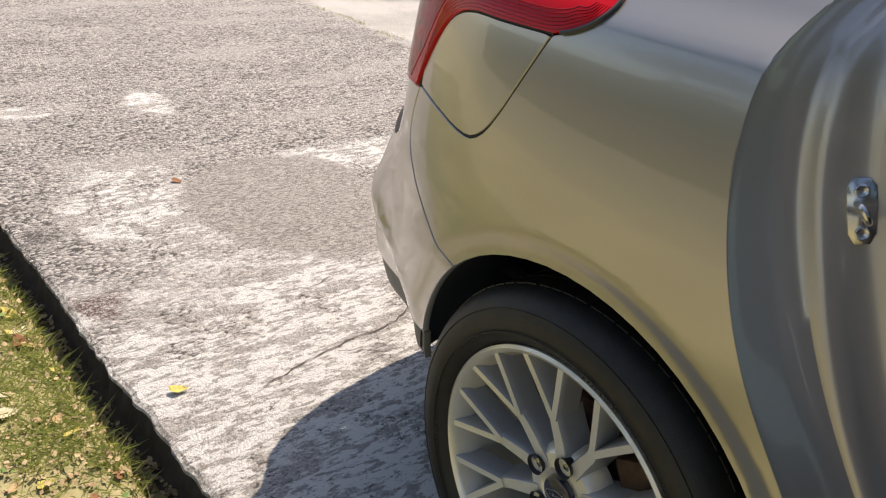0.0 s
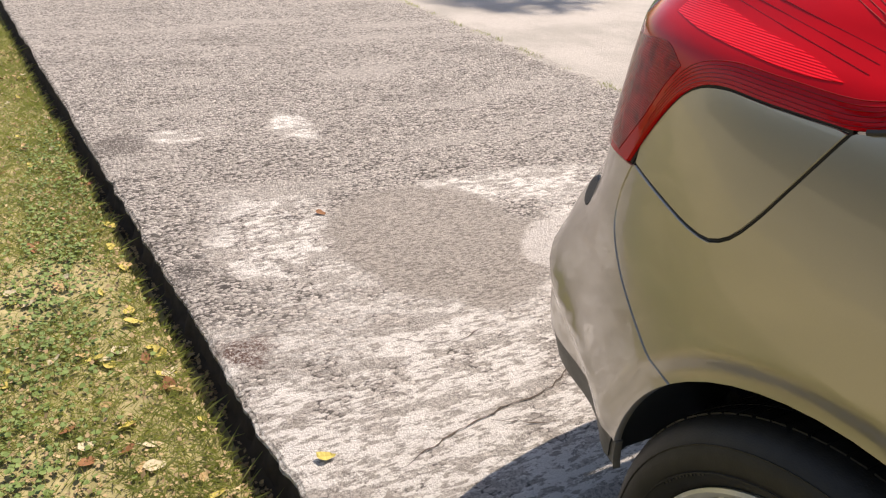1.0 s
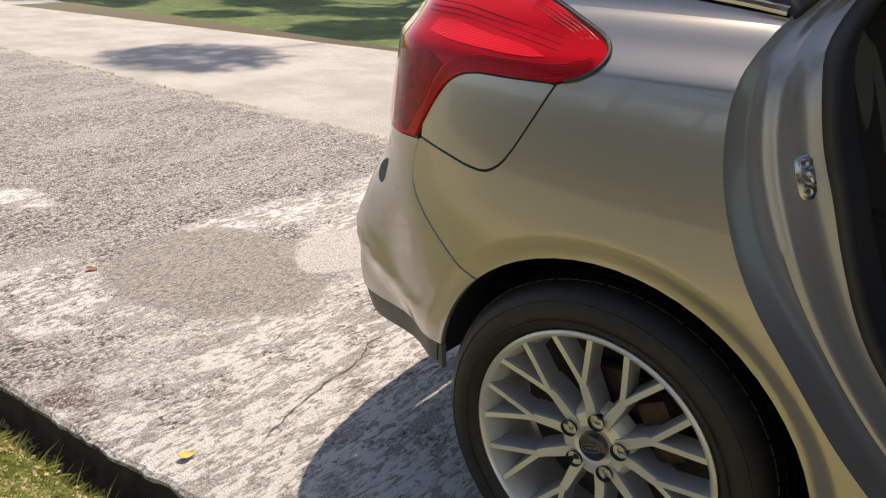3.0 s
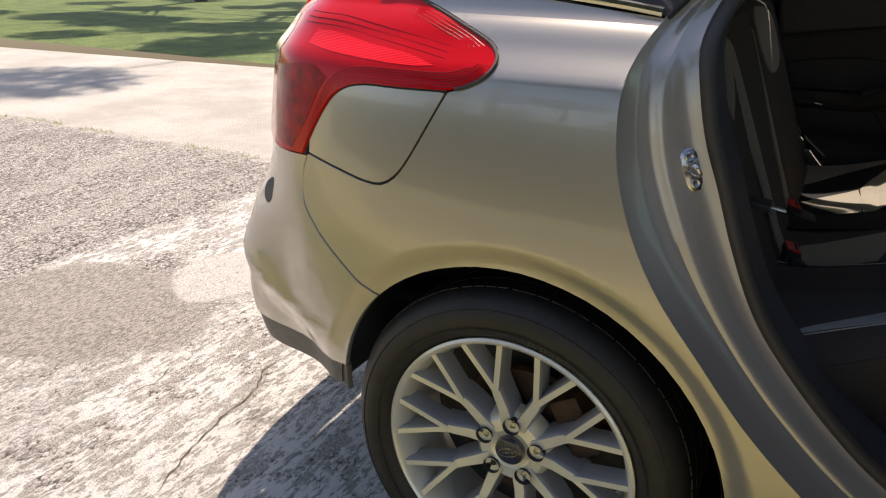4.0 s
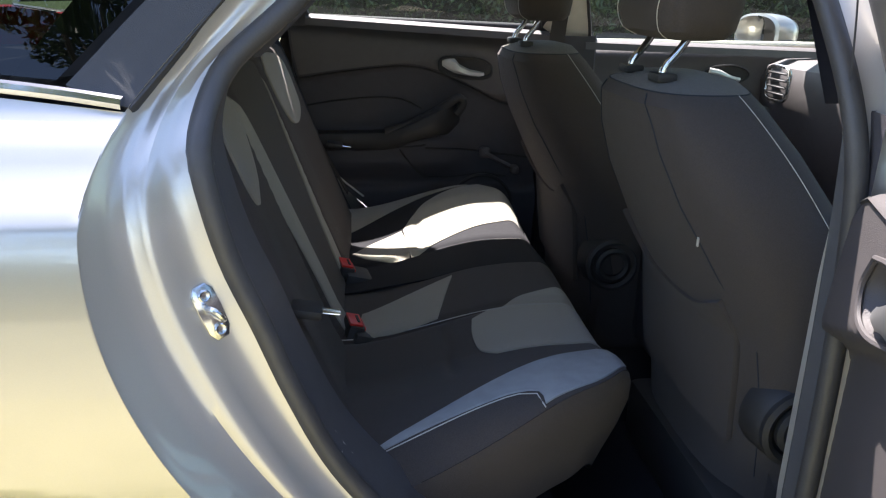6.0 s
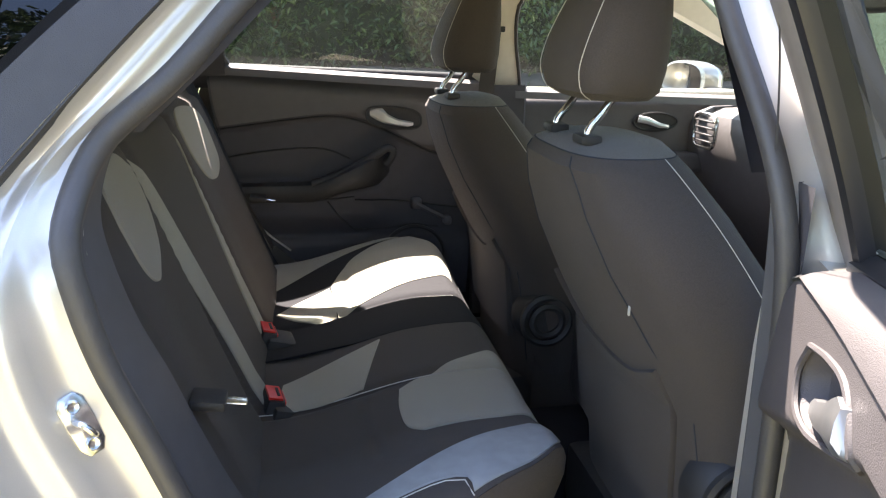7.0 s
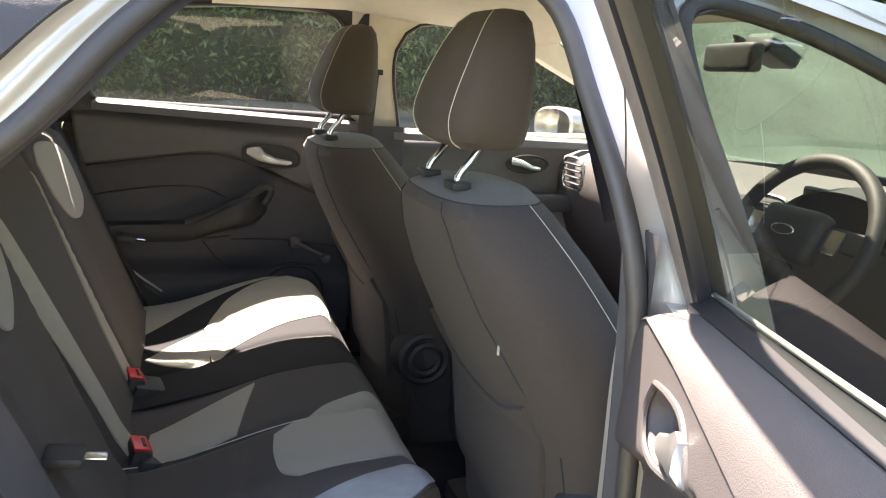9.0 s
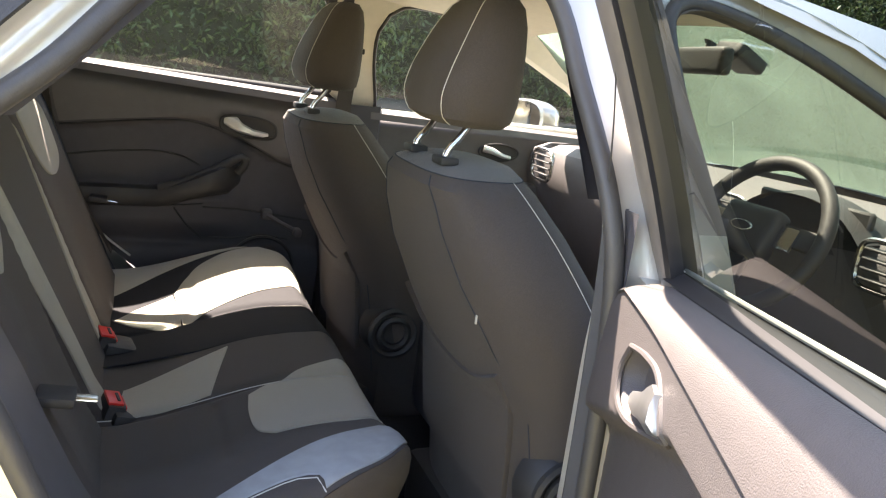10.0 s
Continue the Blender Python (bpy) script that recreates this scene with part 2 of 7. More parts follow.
def fill(outline, step, hole=None):
    """Triangles over an outline, with inner points every step. Gives points and triples."""
    pts = [Vector(p) for p in outline]
    edges = [(i, (i + 1) % len(outline)) for i in range(len(outline))]
    if hole:
        k = len(pts)
        pts += [Vector(p) for p in hole]
        edges += [(k + i, k + (i + 1) % len(hole)) for i in range(len(hole))]
    xs, ys = [p[0] for p in outline], [p[1] for p in outline]
    near = [Vector(p) for p in pts]
    grid = {}
    for p in near:
        grid.setdefault((int(p.x // step), int(p.y // step)), []).append(p)
    y, row = min(ys) + step / 2, 0
    while y < max(ys):
        x = min(xs) + step / 2 * (1 + row % 2)
        while x < max(xs):
            if inside((x, y), outline) and not (hole and inside((x, y), hole)):
                q = Vector((x, y))
                c = (int(x // step), int(y // step))
                if all((q - o).length > step * 0.45 for i in (-1, 0, 1) for j in (-1, 0, 1) for o in grid.get((c[0] + i, c[1] + j), ())):
                    pts.append(q)
            x += step
        y += step * 0.866
        row += 1
    v, e, f, *_ = geo.delaunay_2d_cdt(pts, edges, [], 0, 1e-7)
    keep = []
    for t in f:
        c = ((v[t[0]].x + v[t[1]].x + v[t[2]].x) / 3, (v[t[0]].y + v[t[1]].y + v[t[2]].y) / 3)
        if inside(c, outline) and not (hole and inside(c, hole)):
            keep.append(tuple(t))
    return v, keep


def sheet(name, outline, where, material, parent, label="", step=0.02, gap=0.0, depth=0.012, lift=0.0, hole=None, flip=False):
    """A panel cut to an outline in two coordinates and laid on the surface where(p, q, lift); its rim is turned in by depth."""
    if gap:
        outline = inset(outline, gap)
    v, tris = fill(outline, step, hole)
    P = [where(p.x, p.y, lift) for p in v]
    e = 0.002
    N = []
    for p in v:
        a = where(p.x + e, p.y, lift) - where(p.x - e, p.y, lift)
        b = where(p.x, p.y + e, lift) - where(p.x, p.y - e, lift)
        n = a.cross(b).normalized()
        N.append(-n if flip else n)
    faces = []
    for t in tris:
        n = (P[t[1]] - P[t[0]]).cross(P[t[2]] - P[t[0]])
        faces.append(t if n.dot(N[t[0]]) >= 0 else t[::-1])
    count = {}
    for t in faces:
        for i in range(3):
            k = (t[i], t[(i + 1) % 3])
            count[k] = count.get(k, 0) + 1
    rim = [k for k in count if (k[1], k[0]) not in count]
    verts, norms = list(P), list(N)
    if depth:
        for a, b in rim:
            side = (P[b] - P[a]).normalized().cross(N[a])
            base = len(verts)
            for k in (a, b):
                verts += [P[k], P[k] - N[k] * depth]
                norms += [(N[k] + side).normalized(), side]
            faces.append((base + 1, base + 3, base + 2, base))
    me = bpy.data.meshes.new(name)
    me.from_pydata([tuple(p) for p in verts], [], faces)
    me.polygons.foreach_set("use_smooth", [True] * len(me.polygons))
    me.normals_split_custom_set_from_vertices([tuple(n) for n in norms])
    me.materials.append(material)
    ob = new(name, me)
    ob.parent = parent
    if label:
        tagged(ob, label)
    return ob


def sm(a, b, x):
    t = min(1.0, max(0.0, (x - a) / (b - a)))
    return t * t * (3 - 2 * t)


def table(keys):
    """A smooth function through (x, y) keys."""
    xs, ys = [k[0] for k in keys], [k[1] for k in keys]
    n = len(xs)
    d = [(ys[i + 1] - ys[i]) / (xs[i + 1] - xs[i]) for i in range(n - 1)]
    m = [d[0]] + [0 if d[i - 1] * d[i] <= 0 else 2 * d[i - 1] * d[i] / (d[i - 1] + d[i]) for i in range(1, n - 1)] + [d[-1]]

    def f(x):
        if x <= xs[0]:
            return ys[0]
        if x >= xs[-1]:
            return ys[-1]
        i = max(j for j in range(n - 1) if xs[j] <= x)
        h = xs[i + 1] - xs[i]
        t = (x - xs[i]) / h
        return ys[i] * (2 * t ** 3 - 3 * t * t + 1) + h * m[i] * (t ** 3 - 2 * t * t + t) + ys[i + 1] * (3 * t * t - 2 * t ** 3) + h * m[i + 1] * (t ** 3 - t * t)
    return f

# ---- the car: rear axle at x = 0, its right side near y = 0, its middle at y = 0.91 ----
MID = 0.91
plan = curve_through([(3.42, 0.91), (3.38, 0.60), (3.22, 0.28), (2.9, 0.10), (2.4, 0.025), (1.8, 0.004), (1.2, 0.0), (0.6, 0.0), (0.2, 0.0), (-0.15, 0.004),
                      (-0.30, 0.018), (-0.46, 0.058), (-0.60, 0.125), (-0.69, 0.20), (-0.755, 0.32), (-0.795, 0.50), (-0.812, 0.70), (-0.82, 0.91)], 0.02)
plan_s = [0.0]
for a, b in zip(plan, plan[1:]):
    plan_s.append(plan_s[-1] + (b - a).length)
zero = plan_s[min(range(len(plan)), key=lambda i: abs(plan[i].x))]
PU = np.array([zero - s for s in plan_s])[::-1]
PX = np.array([p.x for p in plan])[::-1]
PY = np.array([p.y for p in plan])[::-1]
U_REAR, U_FRONT = float(PU[0]), float(PU[-1])


def u_at(x):
    """The way along the plan at which the side has this x."""
    return float(np.interp(x, PX, PU))


side_in = table([(0.14, 0.10), (0.20, 0.055), (0.27, 0.028), (0.36, 0.012), (0.50, 0.003), (0.60, 0.0), (0.68, 0.001), (0.78, 0.009), (0.88, 0.020), (0.95, 0.030), (0.984, 0.039), (0.992, 0.043),
                 (1.0, 0.051), (1.03, 0.083), (1.06, 0.110), (1.085, 0.142), (1.12, 0.165), (1.25, 0.222), (1.36, 0.285), (1.42, 0.36), (1.455, 0.50), (1.47, 0.70), (1.48, 0.91)])
HUB = (0.0, 0.315)
ARCH = 0.375


def side(u, z, lift=0.0):
    """The outer skin: a way along the plan and a height, lift metres out of it."""
    x, y = float(np.interp(u, PU, PX)), float(np.interp(u, PU, PY))
    x2, y2 = float(np.interp(u + 0.03, PU, PX)), float(np.interp(u + 0.03, PU, PY))
    x1, y1 = float(np.interp(u - 0.03, PU, PX)), float(np.interp(u - 0.03, PU, PY))
    t = Vector((x2 - x1, y2 - y1)).normalized()
    n = Vector((-t.y, t.x))
    d = side_in(z)
    r = sm(-0.30, -0.62, u)
    r2 = sm(-0.50, -0.72, u)
    d += r * (-0.02 * sm(0.95, 1.1, z) + 0.035 * (1 - sm(0.20, 0.45, z))) + r2 * (0.030 * sm(0.63, 0.76, z) - 0.056 * (1 - sm(0.46, 0.72, z)))
    crease = 0.455 + 0.12 * sm(-0.40, -0.80, u)
    d += sm(-0.36, -0.50, u) * (0.018 * sm(crease, crease - 0.08, z) - 0.005 * math.exp(-((z - crease) / 0.02) ** 2))
    rr = math.hypot(u - HUB[0], z - HUB[1])
    d += 0.011 * (1 - sm(0.382, 0.422, rr))
    d -= lift
    return Vector((x + n.x * d, y + n.y * d, z))


def mirrored(f):
    return lambda p, q, lift=0.0: (lambda v: Vector((v.x, 2 * MID - v.y, v.z)))(f(p, q, lift))


def xz(pts):
    return [(u_at(x), z) for x, z in pts]


def path2(pts, step=0.012):
    return [(p.x, p.y) for p in curve_through([(a, b) for a, b in pts], step)]


def arc(a0, a1, n=26, r=ARCH):
    return [(HUB[0] + r * math.cos(radians(a0 + (a1 - a0) * i / n)), HUB[1] + r * math.sin(radians(a0 + (a1 - a0) * i / n))) for i in range(n + 1)]


# outlines in way along the plan and height
DOOR_EDGE = path2([(1.10, 0.30), (0.85, 0.305), (0.66, 0.335), (0.57, 0.372), (0.497, 0.422), (0.387, 0.523), (0.302, 0.624), (0.237, 0.704), (0.193, 0.776), (0.160, 0.86), (0.146, 0.935), (0.145, 0.995), (0.157, 1.05), (0.172, 1.083)])
FLAP_LOW = path2(xz([(-0.436, 0.820), (-0.36, 0.808), (-0.285, 0.797), (-0.250, 0.798), (-0.222, 0.814), (-0.200, 0.842), (-0.172, 0.89), (-0.132, 0.962)]))
LAMP_LOW = path2(xz([(-0.132, 0.964), (-0.227, 0.961), (-0.305, 0.959), (-0.345, 0.950), (-0.372, 0.934), (-0.400, 0.902), (-0.436, 0.845), (-0.452, 0.815)]))
LAMP_TIP = path2(xz([(-0.132, 0.964), (-0.095, 0.975), (-0.066, 0.993), (-0.059, 1.012), (-0.073, 1.030), (-0.131, 1.055), (-0.25, 1.090), (-0.36, 1.115), (-0.50, 1.135), (-0.62, 1.15)]), 0.004)
SEAM = path2(xz([(-0.440, 0.818), (-0.452, 0.774), (-0.447, 0.729), (-0.403, 0.678), (-0.350, 0.639), (-0.270, 0.588)]))
arch_seam = math.degrees(math.atan2(0.588 - HUB[1], -0.262))


def cut(*paths):
    """One outline from several paths, end to end."""
    out = []
    for p in paths:
        for q in p:
            if not out or (Vector(q) - Vector(out[-1])).length > 0.002:
                out.append(tuple(q))
    if (Vector(out[0]) - Vector(out[-1])).length < 0.002:
        out.pop()
    return out


QUARTER = cut(SEAM[::-1], FLAP_LOW, LAMP_TIP[:-1], xz([(-0.50, 1.135), (-0.40, 1.145), (-0.30, 1.135), (-0.1, 1.112), (0.05, 1.096)]), DOOR_EDGE[::-1],
              [(1.10, 0.24), (0.9, 0.19), (0.5, 0.185), (0.39, 0.20)], arc(-16, arch_seam))
FLAP = cut(FLAP_LOW, LAMP_LOW[:-2])
LAMP = cut(LAMP_TIP, [(u_at(-0.70), 1.15), (u_at(-0.735), 1.0), (u_at(-0.735), 0.83), (u_at(-0.725), 0.812)], path2([(u_at(-0.725), 0.812), (u_at(-0.6), 0.806), (u_at(-0.452), 0.815)]), LAMP_LOW[::-1])
BUMPER = cut(SEAM, arc(arch_seam, 168, 14), path2([(u_at(-0.367), 0.395), (u_at(-0.55), 0.40), (U_REAR + 0.3, 0.40), (U_REAR, 0.40)], 0.03), [(U_REAR, 0.80)], path2([(U_REAR, 0.80), (U_REAR + 0.2, 0.80), (u_at(-0.7), 0.803), (u_at(-0.56), 0.808), (u_at(-0.445), 0.816)], 0.02))
VALANCE = cut(arc(168, 178, 5), path2([(u_at(-0.372), 0.338), (u_at(-0.55), 0.335), (U_REAR, 0.33)], 0.03), path2([(U_REAR, 0.40), (U_REAR + 0.3, 0.40), (u_at(-0.55), 0.40), (u_at(-0.367), 0.395)], 0.03))

car = tagged(empty("car"), "silver-beige five-door hatchback with its rear door open, parked on concrete", "car")
for far in (False, True):
    f = mirrored(side) if far else side
    k = dict(flip=far)
    sheet("quarter_panel", QUARTER, f, PAINT, car, step=0.03 if far else 0.011, gap=0.0026, **k)
    lamp = sheet("tail_light", LAMP, f, RED, car, "glossy red wraparound tail light", step=0.02, gap=0.002, lift=0.004, **k)
    sheet("bumper", BUMPER, f, PAINT, car, "silver-beige rear bumper with dust marks", step=0.025, gap=0.0026, **k)
    sheet("valance", VALANCE, f, mat("grey_bumper_trim", (0.15, 0.14, 0.125), 0.55, bump=0.3, bump_scale=500, var=0.2), car, "grey plastic lower bumper trim", step=0.03, gap=0.002, lift=-0.004, **k)
    if not far:
        bumper = bpy.data.objects["bumper"]
        near_lamp = lamp
        sheet("fuel_flap", FLAP, f, PAINT, car, step=0.008, gap=0.0026, **k)
    else:
        sheet("fuel_flap_side", FLAP, f, PAINT, car, step=0.03, **k)

# tail light: pressed lines along the lower edge, lower chamber, brighter bar, clear lens, gasket
LOWER_RUN = path2(xz([(-0.073, 1.030), (-0.060, 1.013), (-0.066, 0.993), (-0.095, 0.975), (-0.132, 0.964), (-0.227, 0.961), (-0.305, 0.959), (-0.345, 0.950), (-0.372, 0.934), (-0.400, 0.902), (-0.436, 0.845), (-0.452, 0.815)]), 0.006)
for i in range(6):
    d = 0.0055 + 0.0046 * i
    run = []
    for u, z in LOWER_RUN[4:-4 - 3 * i]:
        t = Vector((min(u, u_at(-0.112)) - 0.55 * max(0.0, u_at(-0.33) - u), 1.008)) - Vector((u, z))
        q = Vector((u, z)) + t.normalized() * min(d, t.length * 0.9)
        run.append(side(q.x, q.y, 0.0040))
    part("lens_line", tube(run, 0.0006, 5), RED_LINE, near_lamp)
UPPER_RUN = path2(xz([(-0.073, 1.030), (-0.131, 1.055), (-0.25, 1.090), (-0.36, 1.115), (-0.46, 1.130)]), 0.008)
for i in range(4):
    part("lens_line", tube([side(u - 0.25 * (0.006 + 0.0046 * i), z - 0.95 * (0.006 + 0.0046 * i), 0.0040) for u, z in UPPER_RUN[2 + i:]], 0.0004, 5), RED_LINE, near_lamp)
CHAMBER = cut(path2(xz([(-0.485, 0.822), (-0.440, 0.885), (-0.412, 0.935), (-0.392, 0.962)])), path2(xz([(-0.392, 0.962), (-0.44, 0.980), (-0.52, 0.972), (-0.60, 0.962)])), path2(xz([(-0.60, 0.962), (-0.585, 0.89), (-0.565, 0.83)])), xz([(-0.52, 0.822)]))
sheet("lower_chamber", CHAMBER, side, RED_DARK, near_lamp, "darker red lower lens chamber", step=0.012, lift=0.0048, depth=0.001)
sheet("light_bar", cut(path2(xz([(-0.48, 1.012), (-0.40, 1.004), (-0.30, 0.999), (-0.20, 0.997), (-0.165, 1.0)])), path2(xz([(-0.165, 1.0), (-0.22, 1.012), (-0.32, 1.022), (-0.42, 1.034), (-0.48, 1.036)]))), side, RED_BAR, near_lamp, "brighter red light bar", step=0.012, lift=0.0048, depth=0.001)
for k in range(3):
    part("lens_line", tube([side(u, z + 0.009 * k, 0.0040) for u, z in path2(xz([(-0.54, 1.046), (-0.42, 1.043), (-0.32, 1.032), (-0.22, 1.020), (-0.15, 1.010)]), 0.01)], 0.0006, 5), RED_LINE, near_lamp)
sheet("reversing_lens", cut(path2([(u_at(-0.625), 0.955), (u_at(-0.60), 1.0), (u_at(-0.632), 1.055)]), path2([(u_at(-0.632), 1.055), (u_at(-0.69), 1.04), (u_at(-0.70), 0.965)])), side, CLEARLENS, near_lamp, "clear reversing lens", step=0.012, lift=0.0055, depth=0.0015)
part("gasket", tube([side(u, z, 0.003) for u, z in LAMP_TIP[4:]], 0.0032, 6), SEAL, near_lamp)

# black rods in the seams take the place of their shade
for run in (SEAM, FLAP_LOW, LAMP_LOW):
    part("seam_shade", tube([side(u, z, -0.006) for u, z in run], 0.0042, 5), PLASTIC, car)

# far doors, closed, seen from within only; the near front door too
FRONT_DOOR = cut([(1.135, 0.30), (2.05, 0.30), (2.12, 0.6), (2.10, 0.90), (1.6, 0.955), (1.125, 1.01), (1.12, 0.7)])
FAR_FRONT = cut([(1.115, 0.30), (2.05, 0.30), (2.12, 0.6), (2.10, 1.02), (1.9, 1.045), (1.095, 1.06), (1.10, 0.7)])
front_door = empty("front_door", car)
front_door.matrix_basis = Matrix.Translation((2.08, 0.06, 0.0)) @ Matrix.Rotation(radians(64), 4, "Z") @ Matrix.Translation((-2.08, -0.06, 0.0))
tagged(front_door, "silver-beige front door standing wide open")
sheet("outer_panel", FRONT_DOOR, side, PAINT, front_door, step=0.05, gap=0.002)
sheet("far_door_panel", cut(DOOR_EDGE, [(1.095, 1.06), (1.10, 0.7)]), mirrored(side), PAINT, car, step=0.05, flip=True)
sheet("far_front_panel", FAR_FRONT, mirrored(side), PAINT, car, step=0.06, flip=True)
for far in (False, True):
    sheet("front_wing", cut([(2.06, 0.30), (2.28, 0.25)], [(2.648 + ARCH * math.cos(radians(a)), 0.315 + ARCH * math.sin(radians(a))) for a in range(185, 0, -12)],
          [(3.02, 0.22), (U_FRONT, 0.22), (U_FRONT, 0.70), (3.2, 0.80), (2.7, 0.97), (2.15, 1.03), (2.13, 0.6)]), mirrored(side) if far else side, PAINT, car, step=0.06, flip=far)
    sheet("sill", [(1.10, 0.30), (1.10, 0.24), (1.3, 0.19), (2.27, 0.19), (2.27, 0.25), (2.05, 0.30)], mirrored(side) if far else side, PAINT, car, step=0.06, flip=far)

# roof, bonnet, tailgate as lofts across the car
def across(rows, name, material, label="", n=14):
    """rows: (x at the middle, z at the middle, half width, drop at the edge, x shift at the edge)."""
    out = []
    for x, z, w, drop, dx in rows:
        out.append([Vector((x + dx * abs(s) ** 2.2, MID + w * s, z - drop * abs(s) ** 2.4)) for s in (2 * i / n - 1 for i in range(n + 1))])
    return part(name, loft(out), material, car, label)


across([(-0.42, 1.375, 0.56, 0.03, 0.03), (-0.3, 1.42, 0.57, 0.035, 0.02), (0.0, 1.462, 0.585, 0.05, 0.0), (0.5, 1.485, 0.60, 0.055, 0.0), (0.9, 1.478, 0.60, 0.055, 0.0), (1.30, 1.45, 0.585, 0.05, -0.03), (1.46, 1.432, 0.575, 0.05, -0.06), (1.60, 1.408, 0.56, 0.05, -0.10)], "roof", PAINT)
across([(-0.38, 1.36, 0.54, 0.03, 0.03), (-0.3, 1.395, 0.55, 0.035, 0.02), (0.0, 1.435, 0.56, 0.05, 0.0), (0.5, 1.455, 0.575, 0.055, 0.0), (0.9, 1.447, 0.575, 0.055, 0.0), (1.30, 1.42, 0.56, 0.05, -0.03), (1.46, 1.407, 0.555, 0.05, -0.06), (1.59, 1.388, 0.55, 0.05, -0.10)], "headliner", HEADLINER, "beige cloth headliner")
across([(2.25, 1.035, 0.74, 0.05, -0.20), (2.6, 0.99, 0.78, 0.06, -0.15), (3.0, 0.90, 0.74, 0.08, -0.2), (3.3, 0.76, 0.66, 0.12, -0.25)], "bonnet", PAINT)
across([(-0.76, 0.80, 0.60, 0.0, 0.05), (-0.755, 0.95, 0.60, 0.0, 0.06), (-0.70, 1.05, 0.61, 0.0, 0.08), (-0.685, 1.085, 0.605, 0.0, 0.09)], "tailgate", PAINT)
ws = across([(2.33, 1.03, 0.72, 0.03, -0.28), (1.97, 1.24, 0.64, 0.03, -0.22), (1.60, 1.408, 0.57, 0.04, -0.12)], "windscreen", GLASS_CLEAR, "sloping clear windscreen")
across([(-0.70, 1.06, 0.60, 0.0, 0.10), (-0.44, 1.36, 0.54, 0.02, 0.05)], "rear_window", GLASS_TINT)
ws.visible_shadow = False

LETTER = mat("moulded_rubber", (0.05, 0.048, 0.042), 0.6)

